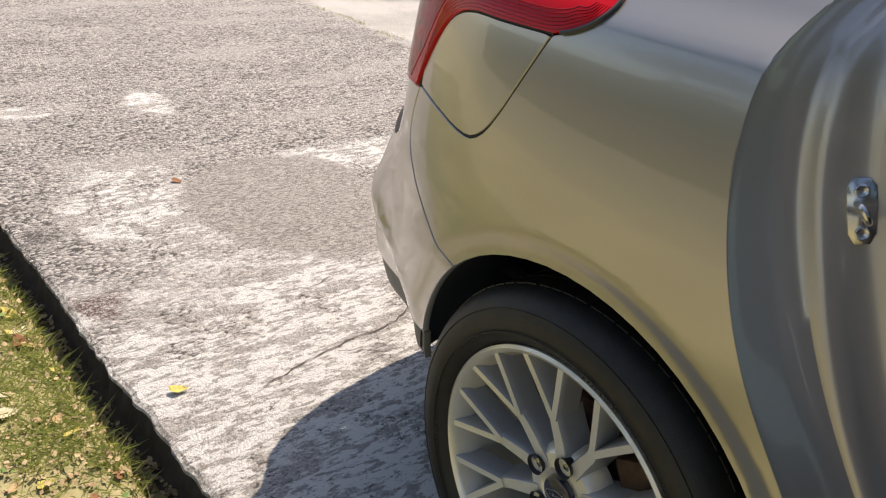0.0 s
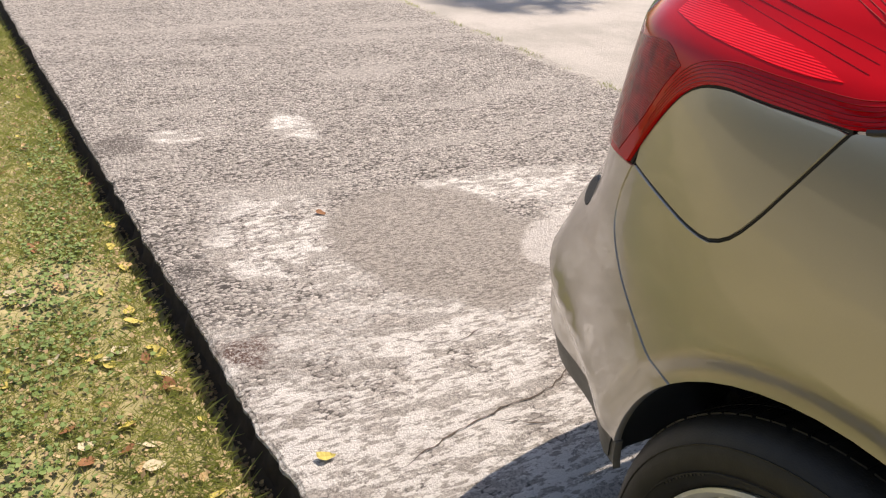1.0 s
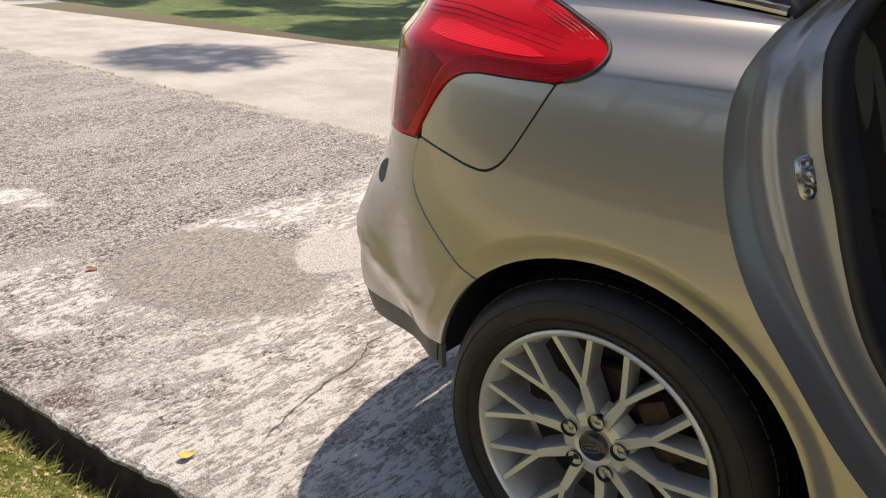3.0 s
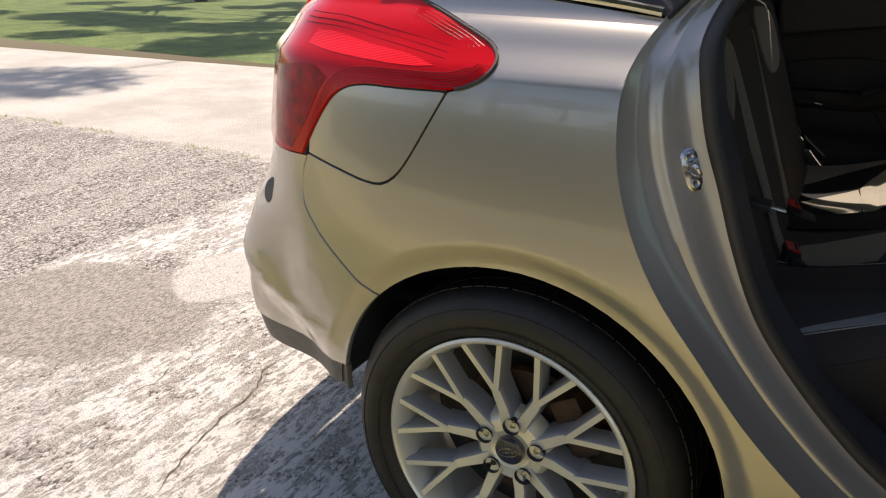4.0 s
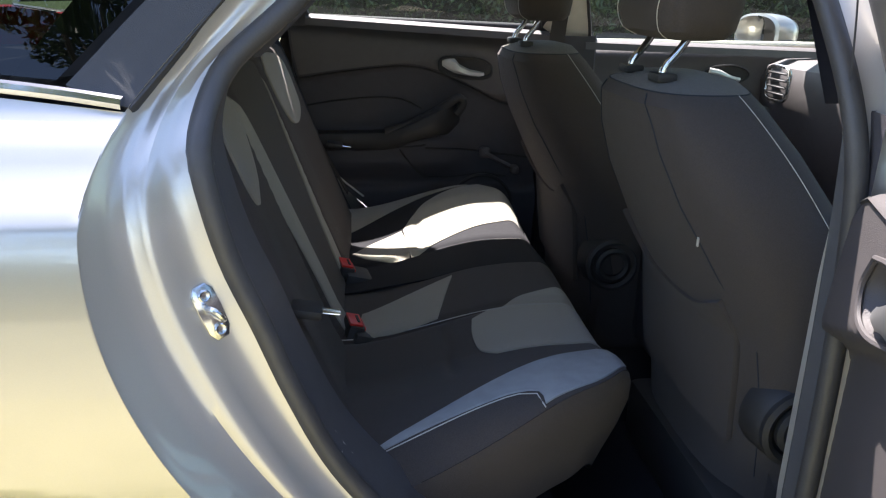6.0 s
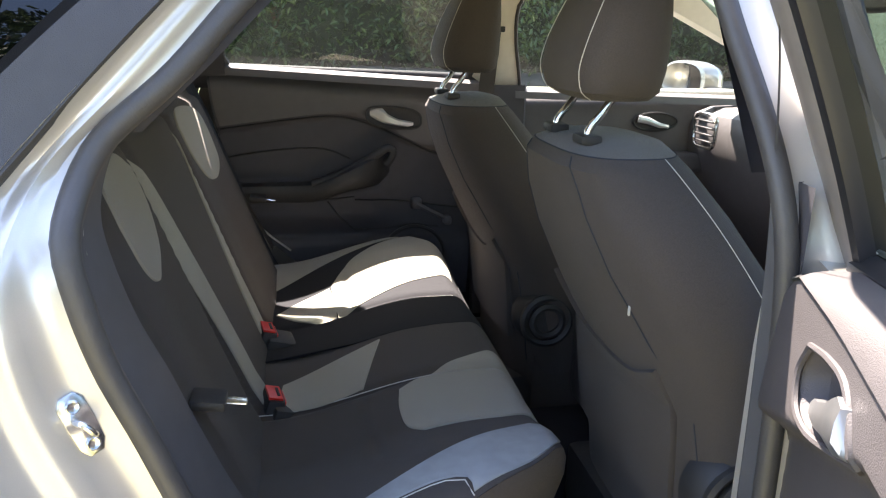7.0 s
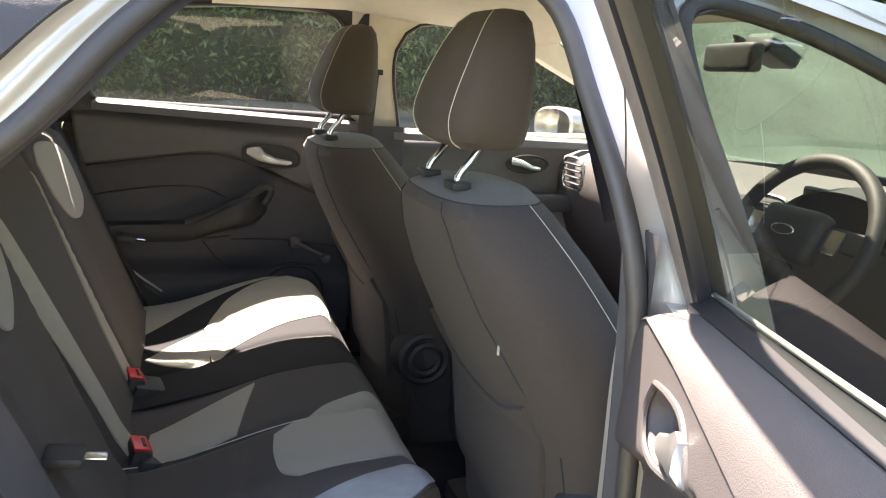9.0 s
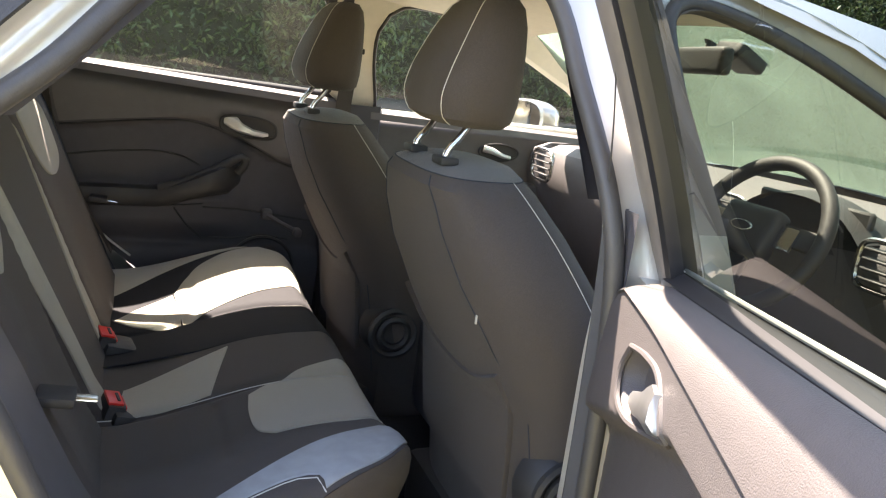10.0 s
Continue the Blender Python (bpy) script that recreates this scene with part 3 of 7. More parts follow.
# ---- wheel ----
def wheel(at, flip):
    w = empty("wheel", car, at)
    s = -1 if flip else 1
    c = (0, 0, 0)
    R = 0.325
    prof = [(0.232, 0.045), (0.236, 0.012), (0.243, 0.004), (0.252, -0.004), (0.270, -0.012), (0.288, -0.010), (0.300, -0.004), (0.310, 0.004), (0.319, 0.016), (0.3235, 0.030), (R, 0.045), (R, 0.19), (0.319, 0.214), (0.30, 0.228), (0.24, 0.225)]
    bm = lathe([(r, y * s) for r, y in prof], c, 96)
    # raised lines and letters' bars on the sidewall, blocks on the tread
    for r in (0.262, 0.296):
        tube([Vector((r * math.cos(a), -0.0115 * s if r < 0.28 else -0.0065 * s, r * math.sin(a))) for a in (2 * math.pi * i / 96 for i in range(96))], 0.0012, 5, True, bm)
    tyre = part("tyre", bm, RUBBER, w, "black radial tyre with worn sidewall lettering")
    bm = bmesh.new()
    rnd = random.Random(3)
    for i in range(84):
        a = 2 * math.pi * (i + 0.2 * rnd.random()) / 84
        for y, wd in ((0.048, 0.034), (0.090, 0.038), (0.136, 0.038), (0.184, 0.036)):
            rot = Matrix.Rotation(-a, 3, "Y")
            rbox(rot @ Vector((R - 0.0042, 0, 0)) + Vector((0, y * s, 0)), (0.010, wd, 0.0195), 0, 1, rot, bm)
    part("tread", bm, RUBBER, tyre)
    bm = bmesh.new()
    for a0, n, r in ((83, 9, 0.252), (62, 12, 0.256), (150, 12, 0.256), (-40, 10, 0.256), (200, 8, 0.256), (250, 12, 0.256)):
        for i in range(n):
            a = radians(a0 - i * 1.7)
            rot = Matrix.Rotation(-a, 3, "Y")
            rbox(rot @ Vector((r + 0.004, 0, 0)) + Vector((0, -0.0075 * s, 0)), (0.009 if n == 9 else 0.005, 0.002, 0.004 if i % 3 else 0.002), 0, 1, rot, bm)
    tagged(part("sidewall_lettering", bm, LETTER, tyre), kind="stuff")
    # rim: lip, barrel, ten forked spokes
    rim = part("rim", lathe([(0.2385, 0.010), (0.2395, 0.002), (0.2345, -0.001), (0.2275, 0.004), (0.224, 0.014), (0.216, 0.03), (0.210, 0.10), (0.214, 0.19)], c, 96) if not flip else
               lathe([(r, -y) for r, y in ((0.2385, 0.010), (0.2395, 0.002), (0.2345, -0.001), (0.2275, 0.004), (0.224, 0.014), (0.216, 0.03), (0.210, 0.10), (0.214, 0.19))], c, 96), ALLOY, w, "silver alloy rim with ten forked spokes")
    if not flip:
        def bar(pts, w0, w1, y0, y1, thick):
            """A spoke with a flat face and sloping flanks along points in the wheel's plane."""
            rows = []
            for i, (r, a) in enumerate(pts):
                t = i / (len(pts) - 1)
                p = Vector((r * math.cos(a), 0, r * math.sin(a)))
                q0, q1 = pts[max(i - 1, 0)], pts[min(i + 1, len(pts) - 1)]
                d = (Vector((q1[0] * math.cos(q1[1]), 0, q1[0] * math.sin(q1[1]))) - Vector((q0[0] * math.cos(q0[1]), 0, q0[0] * math.sin(q0[1])))).normalized()
                n = Vector((-d.z, 0, d.x))
                wd, y = (w0 + (w1 - w0) * t) / 2, y0 + (y1 - y0) * t ** 1.5
                rows.append([p + n * k * wd + Vector((0, y + dy, 0)) for k, dy in ((-1.35, thick), (-1.12, 0.012), (-0.97, 0.0015), (-0.84, 0.0), (0.84, 0.0), (0.97, 0.0015), (1.12, 0.012), (1.35, thick))])
            return loft(rows)
        for k in range(10):
            a = radians(86 + 18 + 36 * k)
            nut = radians(86 + 72 * round((math.degrees(a) - 86) / 72))
            lean = (nut - a)
            bm = bar([(0.050, a + lean * 0.30), (0.085, a + lean * 0.12), (0.115, a), (0.143, a)], 0.025, 0.0175, 0.034, 0.022, 0.050)
            for sg in (-1, 1):
                b2 = bar([(0.128, a + sg * 0.01), (0.150, a + sg * radians(3.4)), (0.185, a + sg * radians(6.6)), (0.228, a + sg * radians(9.2))], 0.0125, 0.0125, 0.023, 0.006, 0.042)
                me = bpy.data.meshes.new("t")
                b2.to_mesh(me)
                b2.free()
                bm.from_mesh(me)
                bpy.data.meshes.remove(me)
            bm.normal_update()
            # faces turned aside take the darker copy, as painted shade
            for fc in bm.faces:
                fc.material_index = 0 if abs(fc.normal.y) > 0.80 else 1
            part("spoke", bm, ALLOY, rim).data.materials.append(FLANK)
        part("hub", lathe([(0.0, 0.038), (0.034, 0.038), (0.040, 0.034), (0.062, 0.036), (0.072, 0.046), (0.078, 0.075)], c, 40), ALLOY, rim)
        part("centre_cap", lathe([(0.0, 0.024), (0.022, 0.0255), (0.0275, 0.028), (0.029, 0.034), (0.029, 0.045)], c, 36), NAVY, rim, "dark blue centre cap with a pale oval")
        ov = [Vector((0.019 * math.cos(t), 0.0238, 0.0085 * math.sin(t))) for t in (2 * math.pi * i / 28 for i in range(28))]
        rot = Matrix.Rotation(radians(-18), 3, "Y")
        bm = tube([rot @ p for p in ov], 0.0009, 5, True)
        for i in range(4):
            rbox(rot @ Vector((-0.009 + 0.006 * i, 0.0238, 0.0)), (0.0042, 0.001, 0.0018 + 0.002 * (i % 2)), 0, 1, rot, bm)
        part("emblem", bm, STEEL, rim)
        for k in range(5):
            a = radians(88 + 72 * k)
            p = Vector((0.054 * math.cos(a), 0, 0.054 * math.sin(a)))
            part("nut_well", lathe([(0.0165, 0.026), (0.0150, 0.030), (0.0135, 0.055)], p, 20), PLASTIC, rim)
            bm = lathe([(0.0, 0.033), (0.0075, 0.034), (0.0098, 0.038), (0.0098, 0.058)], p, 6)
            part("wheel_nut", bm, STEEL if k != 2 else PLASTIC, rim, "chromed hexagonal wheel nut" if k != 2 else "dark locking wheel nut")
        part("brake_disc", lathe([(0.03, 0.095), (0.135, 0.095), (0.137, 0.11), (0.03, 0.11)], c, 48), RUST, w, "rusty brake disc")
        rot = Matrix.Rotation(radians(-30), 3, "Y")
        part("brake_caliper", rbox(rot @ Vector((0.125, 0.10, 0)), (0.06, 0.07, 0.12), 0.012, 2, rot), RUST, w)
        part("drum_back", lathe([(0.0, 0.14), (0.205, 0.14)], c, 40), PLASTIC, w)
    return w


wheel((0.0, 0.028, HUB[1]), False)
wheel((0.0, 1.792, HUB[1]), True)
wheel((2.648, 0.028, HUB[1]), False)
wheel((2.648, 1.792, HUB[1]), True)
# wheel housings
for far in (False, True):
    for x0 in (0.0, 2.648):
        rows = []
        for y, r in ((0.004, ARCH + 0.002), (0.018, ARCH - 0.002), (0.045, ARCH + 0.006), (0.28, ARCH + 0.004), (0.285, 0.05)):
            row = []
            for a in range(-25, 178, 4):
                c, z = math.cos(radians(a)), HUB[1] + r * math.sin(radians(a))
                yy = max(0.012, side(x0 + ARCH * c if x0 else ARCH * c, max(HUB[1] + ARCH * math.sin(radians(a)), 0.15)).y) + y if y < 0.2 else y + 0.02
                row.append(Vector((x0 + r * c, 2 * MID - yy if far else yy, z)))
            rows.append(row)
        part("wheel_housing", loft(rows), PLASTIC, car)

# ---- rear door opening: skin edge, stepped jamb, seal ----
OUTER = [(1.10, 0.30), (0.85, 0.305), (0.66, 0.335), (0.57, 0.372), (0.497, 0.422), (0.387, 0.523), (0.302, 0.624), (0.237, 0.704), (0.193, 0.776), (0.160, 0.86), (0.146, 0.935), (0.145, 0.995), (0.157, 1.05), (0.172, 1.083),
         (0.255, 1.18), (0.36, 1.29), (0.46, 1.37), (0.60, 1.415), (0.90, 1.425), (0.985, 1.40), (1.035, 1.25), (1.07, 1.06), (1.085, 0.85), (1.10, 0.55)]
INNER = [(0.985, 0.385), (0.82, 0.385), (0.70, 0.388), (0.63, 0.408), (0.56, 0.452), (0.455, 0.553), (0.375, 0.655), (0.325, 0.765), (0.295, 0.85), (0.268, 0.92), (0.252, 0.985), (0.243, 1.04), (0.250, 1.09), (0.268, 1.125),
         (0.335, 1.185), (0.42, 1.28), (0.50, 1.345), (0.62, 1.38), (0.86, 1.385), (0.92, 1.345), (0.95, 1.23), (0.97, 1.05), (0.98, 0.85), (0.985, 0.55)]


def rails(fracs, outer=OUTER, inner=INNER):
    """Loops between the skin's edge and the inner edge of a door opening."""
    out = []
    for f, y in fracs:
        pts = []
        for (ox, oz), (ix, iz) in zip(outer, inner):
            yo = side(ox, oz).y
            q = side_in(iz) + 0.04
            yi = 0.5 * (0.135 + q + math.sqrt((0.135 - q) ** 2 + 0.03 ** 2))
            pts.append(Vector((ox + (ix - ox) * f, yo + (yi - yo) * y, oz + (iz - oz) * f)))
        out.append(curve_through(pts, 0.018, True))
    n = min(len(o) for o in out)
    res = []
    for o in out:
        s = [0.0]
        for a, b in zip(o, o[1:] + o[:1]):
            s.append(s[-1] + (b - a).length)
        q = o + o[:1]
        X = [np.interp(np.linspace(0, s[-1], n, endpoint=False), s, [p[i] for p in q]) for i in range(3)]
        res.append([Vector(p) for p in zip(*X)])
    return res


STEPS = [(0.0, 0.0), (0.015, 0.05), (0.05, 0.12), (0.13, 0.32), (0.25, 0.50), (0.32, 0.55), (0.40, 0.55), (0.48, 0.58), (0.56, 0.68), (0.66, 0.79), (0.80, 0.84), (0.90, 0.85), (0.95, 0.86), (1.0, 1.0), (1.02, 1.3)]
jamb_rows = rails(STEPS)
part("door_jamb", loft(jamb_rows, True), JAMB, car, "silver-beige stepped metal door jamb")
part("door_seal", tube(rails([(0.965, 0.92)])[0], 0.0135, 10, True), SEAL, car, "dark rubber door seal")
# front door opening, empty while its door stands open
FRONT_OUT = [(1.14, 0.30), (1.6, 0.295), (2.0, 0.30), (2.07, 0.45), (2.11, 0.70), (2.10, 0.96), (1.80, 1.195), (1.48, 1.345), (1.28, 1.405), (1.13, 1.418), (1.085, 1.395), (1.088, 1.25), (1.115, 1.06), (1.132, 0.85), (1.138, 0.55)]
FRONT_IN = [(1.21, 0.375), (1.6, 0.37), (1.93, 0.38), (1.99, 0.50), (2.03, 0.70), (2.0, 0.90), (1.76, 1.135), (1.46, 1.285), (1.28, 1.345), (1.16, 1.358), (1.120, 1.335), (1.115, 1.23), (1.137, 1.06), (1.185, 0.85), (1.205, 0.55)]
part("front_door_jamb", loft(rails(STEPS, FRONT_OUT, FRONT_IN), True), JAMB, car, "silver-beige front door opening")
part("front_door_seal", tube(rails([(0.965, 0.92)], FRONT_OUT, FRONT_IN)[0], 0.0135, 10, True), SEAL, car, "dark rubber door seal")
part("front_sill_lining", loft(rails([(1.0, 1.0), (1.06, 1.12), (1.10, 1.6)], FRONT_OUT, FRONT_IN), True), FRAME_DARK, car)
part("sill_lining", loft([[Vector((p.x, min(p.y, 0.165) if p.x > 0.90 and p.z > 0.45 else p.y, p.z)) for p in row] for row in rails([(1.0, 1.0), (1.02, 1.25), (1.03, 1.9)])], True), GREYPLASTIC, car)


# ---- upper side: quarter glass, pillars, rails ----
C_EDGE = [(0.172, 1.083), (0.255, 1.18), (0.36, 1.29), (0.46, 1.37)]
for far in (False, True):
    f = mirrored(side) if far else side
    k = dict(flip=far)
    sheet("c_pillar_trim", cut(path2(C_EDGE), [(0.40, 1.385)], path2([(0.40, 1.372), (0.28, 1.28), (0.18, 1.185), (0.105, 1.105)])), f, PLASTIC, car, "black pillar trim strip", step=0.04, gap=0.001, **k)
    g = sheet("quarter_glass", cut(path2([(0.098, 1.110), (0.172, 1.188), (0.27, 1.285), (0.36, 1.362)]), [(0.0, 1.365), (-0.22, 1.33), (-0.36, 1.24), (-0.39, 1.17), (-0.30, 1.150)], path2([(-0.30, 1.150), (-0.1, 1.128), (0.098, 1.110)])), f, GLASS_TINT, car, "dark tinted fixed rear side window", step=0.04, depth=0, **k)
    sheet("d_pillar", cut([(-0.385, 1.165), (u_at(-0.60), 1.16), (u_at(-0.5), 1.30), (-0.35, 1.40), (0.0, 1.425), (0.45, 1.43), (0.47, 1.385), (0.38, 1.372), (0.0, 1.372), (-0.225, 1.337), (-0.365, 1.245)]), f, PAINT, car, step=0.04, **k)
    part("roof_rail", loft([[f(x, z, 0.0) for x, z in row] for row in ([(0.40, 1.385), (0.60, 1.418), (0.95, 1.425), (1.2, 1.40), (1.45, 1.335), (1.75, 1.22), (2.08, 1.045)],
          [(0.40, 1.41), (0.60, 1.443), (0.95, 1.447), (1.25, 1.432), (1.52, 1.36), (1.82, 1.235), (2.14, 1.05)], [(0.40, 1.43), (0.60, 1.456), (0.95, 1.462), (1.25, 1.448), (1.55, 1.375), (1.86, 1.245), (2.18, 1.055)])]), PAINT, car)
    part("a_pillar_lining", loft([[f(x, z, -d) for x, z in row] for d, row in ((0.03, [(0.55, 1.39), (0.95, 1.40), (1.2, 1.385), (1.45, 1.318), (1.75, 1.195), (2.06, 1.03)]), (0.075, [(0.55, 1.385), (0.95, 1.395), (1.2, 1.38), (1.45, 1.32), (1.75, 1.20), (2.06, 1.03)]),
          (0.085, [(0.55, 1.42), (0.95, 1.435), (1.25, 1.425), (1.52, 1.36), (1.82, 1.235), (2.14, 1.04)]), (0.050, [(0.55, 1.432), (0.95, 1.44), (1.25, 1.428), (1.52, 1.358), (1.82, 1.228), (2.12, 1.035)]))]), HEADLINER, car)
    part("c_pillar_lining", loft([[f(x, z, -0.07) for x, z in row] for row in ([(0.245, 1.10), (0.25, 1.20), (0.305, 1.305), (0.40, 1.372), (0.55, 1.395)] if far else [(0.292, 1.128), (0.362, 1.195), (0.45, 1.285), (0.535, 1.352), (0.61, 1.39)], [(0.02, 1.10), (0.1, 1.2), (0.2, 1.3), (0.32, 1.38), (0.5, 1.42)])]), TRIM, car)
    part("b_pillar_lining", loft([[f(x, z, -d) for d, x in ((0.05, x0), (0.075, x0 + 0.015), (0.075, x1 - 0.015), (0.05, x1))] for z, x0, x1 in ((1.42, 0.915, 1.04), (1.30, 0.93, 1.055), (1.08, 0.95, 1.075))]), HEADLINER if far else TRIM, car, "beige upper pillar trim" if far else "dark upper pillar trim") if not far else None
    part("b_pillar_base", loft([[Vector((x, 2 * MID - y if far else y, z)) for y, x in (((0.16, 0.955), (0.22, 0.97), (0.22, 1.11), (0.17, 1.13)) if far else ((0.12, 0.985), (0.155, 0.99), (0.165, 1.11), (0.12, 1.13)))] for z in (1.08, 0.9, 0.6, 0.36)]), TRIM, car)
    part("b_pillar", loft([[f(x, z, 0.003) for x in (x0, x1)] for z, x0, x1 in ((1.06, 1.07, 1.116), (0.85, 1.085, 1.133), (0.55, 1.10, 1.139), (0.30, 1.10, 1.141))]), PAINT, car, "silver-beige outer pillar skin") if not far else None
    # upper pillar skin in dark brown: dim reflection on its paint, put in colour
    part("b_pillar_shade", loft([[f(x, z, 0.003) for x in (x0, x1)] for z, x0, x1 in ((1.415, 0.975, 1.10), (1.40, 0.985, 1.086), (1.25, 1.035, 1.089), (1.06, 1.07, 1.116))]), FRAME_DARK, car, "upper pillar skin, its shade painted in matt dark brown") if not far else None
# bright strip under the quarter glass
part("window_strip", tube([side(u, z, 0.004) for u, z in path2([(0.165, 1.089), (0.10, 1.098), (-0.1, 1.119), (-0.28, 1.140), (-0.39, 1.158)], 0.02)], 0.0075, 8), CHROME, car, "chrome strip under the side glass")

# ---- doors: lining, armrest, grip, handle, glass ----
def door_y(x, z):
    """Depth of the door's inner face, for a door that is shut, from the car's right side."""
    y = 0.180 + 0.008 * sm(0.3, 0.8, x)
    line = 0.945 + 0.14 * (x - 0.22) * (1 - sm(0.55, 0.80, x)) - 0.06 * sm(0.55, 0.9, x)
    y += 0.016 * sm(line - 0.012, line + 0.012, z)
    y -= 0.028 * sm(1.07, 1.125, z + 0.09 * (x - 0.3))
    y -= 0.014 * sm(line - 0.07, line - 0.085, z) * sm(0.80, 0.70, z) * sm(0.72, 0.60, x)
    y += 0.03 * sm(0.80, 0.755, z) * sm(0.62, 0.70, z) * sm(0.75, 0.6, x)
    y += 0.02 * sm(0.63, 0.60, z)
    return y


def belt_z(x):
    return 1.128 - 0.055 * (x - 0.25) / 0.6


DOOR_IN = cut(path2([(0.195, 1.128), (0.205, 1.0), (0.235, 0.86), (0.285, 0.70), (0.355, 0.605), (0.46, 0.52), (0.60, 0.455), (0.80, 0.43), (0.95, 0.43)]), path2([(0.95, 0.43), (0.955, 0.60), (0.935, 0.74), (0.895, 0.84), (0.885, 0.90), (0.905, 0.98), (0.945, 1.05), (0.955, 1.078)]),
              [(x, belt_z(x)) for x in (0.85, 0.7, 0.55, 0.4, 0.28)])


def lining(door, tf, flip):
    """Everything on the inside of a rear door; tf places a point of the shut right-hand door."""
    def face(x, z, lift=0.0):
        return tf(Vector((x, door_y(x, z) + lift, z)))
    sheet("door_lining", DOOR_IN, face, TRIM, door, "dark charcoal moulded door lining", step=0.016, depth=0.03, flip=flip)
    top = cut(path2([(0.20, 1.126), (0.208, 1.02), (0.222, 0.958)]), path2([(0.222, 0.957), (0.40, 0.980), (0.545, 0.992), (0.64, 0.972), (0.75, 0.925), (0.83, 0.885), (0.885, 0.875)]), path2([(0.885, 0.885), (0.905, 0.98), (0.942, 1.05), (0.952, 1.076)]), [(x, belt_z(x)) for x in (0.85, 0.7, 0.55, 0.4, 0.28)])
    sheet("upper_trim", top, face, TRIM_TOP, door, "soft grey upper trim", step=0.014, gap=0.002, lift=0.004, depth=0.004, flip=flip)
    for pts in ([(0.224, 0.950), (0.40, 0.974), (0.545, 0.986), (0.64, 0.966), (0.75, 0.919), (0.83, 0.879), (0.88, 0.868)], [(0.238, 0.868), (0.35, 0.885), (0.47, 0.893), (0.535, 0.885), (0.59, 0.860)], [(0.262, 0.735), (0.40, 0.738), (0.52, 0.742), (0.60, 0.75)],
                [(0.60, 0.74), (0.70, 0.735), (0.86, 0.715), (0.93, 0.705)], [(0.52, 0.735), (0.56, 0.68), (0.60, 0.64)], [(0.60, 0.64), (0.70, 0.645), (0.78, 0.655), (0.86, 0.645)]):
        part("trim_groove", tube([face(x, z, 0.0012) for x, z in path2(pts, 0.015)], 0.0028, 5), PLASTIC, door)
    # armrest that rises into a pull grip
    rows = []
    for t in [i / 14 for i in range(15)]:
        x = 0.245 + 0.46 * t
        zt = 0.792 + 0.006 * t + 0.085 * sm(0.45, 1.0, t)
        h = 0.058 + 0.01 * t + 0.03 * sm(0.6, 1.0, t) * (1 - sm(0.93, 1.0, t))
        w = 0.048 + 0.026 * sm(0.4, 0.65, t) - 0.045 * sm(0.88, 1.0, t)
        y0 = door_y(x, zt - 0.1) - 0.008
        rows.append([tf(Vector((x, y0 + w * a, zt - h * b))) for a, b in ((0, 0.0), (0.6, -0.03), (0.92, 0.06), (1.0, 0.3), (0.95, 0.62), (0.7, 0.9), (0, 1.05))])
    part("armrest", loft(rows), PLASTIC, door, "black armrest with pull grip")
    part("grip_slot", loft([[tf(Vector((x, door_y(x, z) + 0.057, z + d))) for d in (0.010, -0.012)] for x, z in ((0.51, 0.806), (0.56, 0.825), (0.62, 0.85), (0.66, 0.868))]), PLASTIC, door)
    # handle
    bezel = [tf(Vector((0.718 + 0.080 * math.copysign(abs(math.cos(a)) ** 0.7, math.cos(a)), door_y(0.70, 0.99) + 0.009, 0.984 + 0.030 * math.copysign(abs(math.sin(a)) ** 0.7, math.sin(a)) - 0.10 * 0.08 * math.cos(a)))) for a in (2 * math.pi * i / 36 for i in range(36))]
    part("handle_bezel", tube(bezel, 0.0045, 6, True), PLASTIC, door)
    bm = bmesh.new()
    cup = [[tf(Vector((0.718 + 0.078 * s * math.copysign(abs(math.cos(a)) ** 0.7, math.cos(a)), door_y(0.70, 0.99) + d, 0.984 + 0.028 * s * math.copysign(abs(math.sin(a)) ** 0.7, math.sin(a)) - 0.008 * math.cos(a)))) for a in (2 * math.pi * i / 36 for i in range(36))] for s, d in ((1.0, 0.008), (0.9, 0.006), (0.5, 0.0055), (0.02, 0.0055))]
    part("handle_cup", loft(cup, True), PLASTIC, door)
    lev = []
    for x, zc, h, d in ((0.648, 0.998, 0.012, 0.010), (0.665, 0.997, 0.026, 0.013), (0.685, 0.990, 0.030, 0.018), (0.70, 0.980, 0.020, 0.022), (0.73, 0.970, 0.014, 0.024), (0.760, 0.966, 0.012, 0.022), (0.775, 0.966, 0.007, 0.015)):
        y0 = door_y(0.70, 0.99)
        lev.append([tf(Vector((x, y0 + d * 0.6, zc + h * 0.7))), tf(Vector((x, y0 + d, zc + h * 0.4))), tf(Vector((x, y0 + d, zc - h * 0.4))), tf(Vector((x, y0 + d * 0.6, zc - h * 0.7)))])
    part("door_handle", loft(lev, True, False, True), SILVER, door, "silver interior door handle")
    # pocket and loudspeaker
    ring = [tf(Vector((0.78 + 0.095 * math.cos(a), door_y(0.78, 0.58) + 0.006, 0.56 + 0.095 * math.sin(a)))) for a in (2 * math.pi * i / 40 for i in range(40))]
    part("speaker_ring", tube(ring, 0.006, 6, True), PLASTIC, door)


GLASS_OUT = cut(path2([(0.185, 1.10), (0.262, 1.185), (0.37, 1.295), (0.47, 1.365), (0.62, 1.395)]), [(0.88, 1.398)], path2([(0.88, 1.398), (0.945, 1.375), (0.965, 1.29), (0.985, 1.16), (1.0, 1.066)]), [(0.7, 1.083), (0.4, 1.108)])


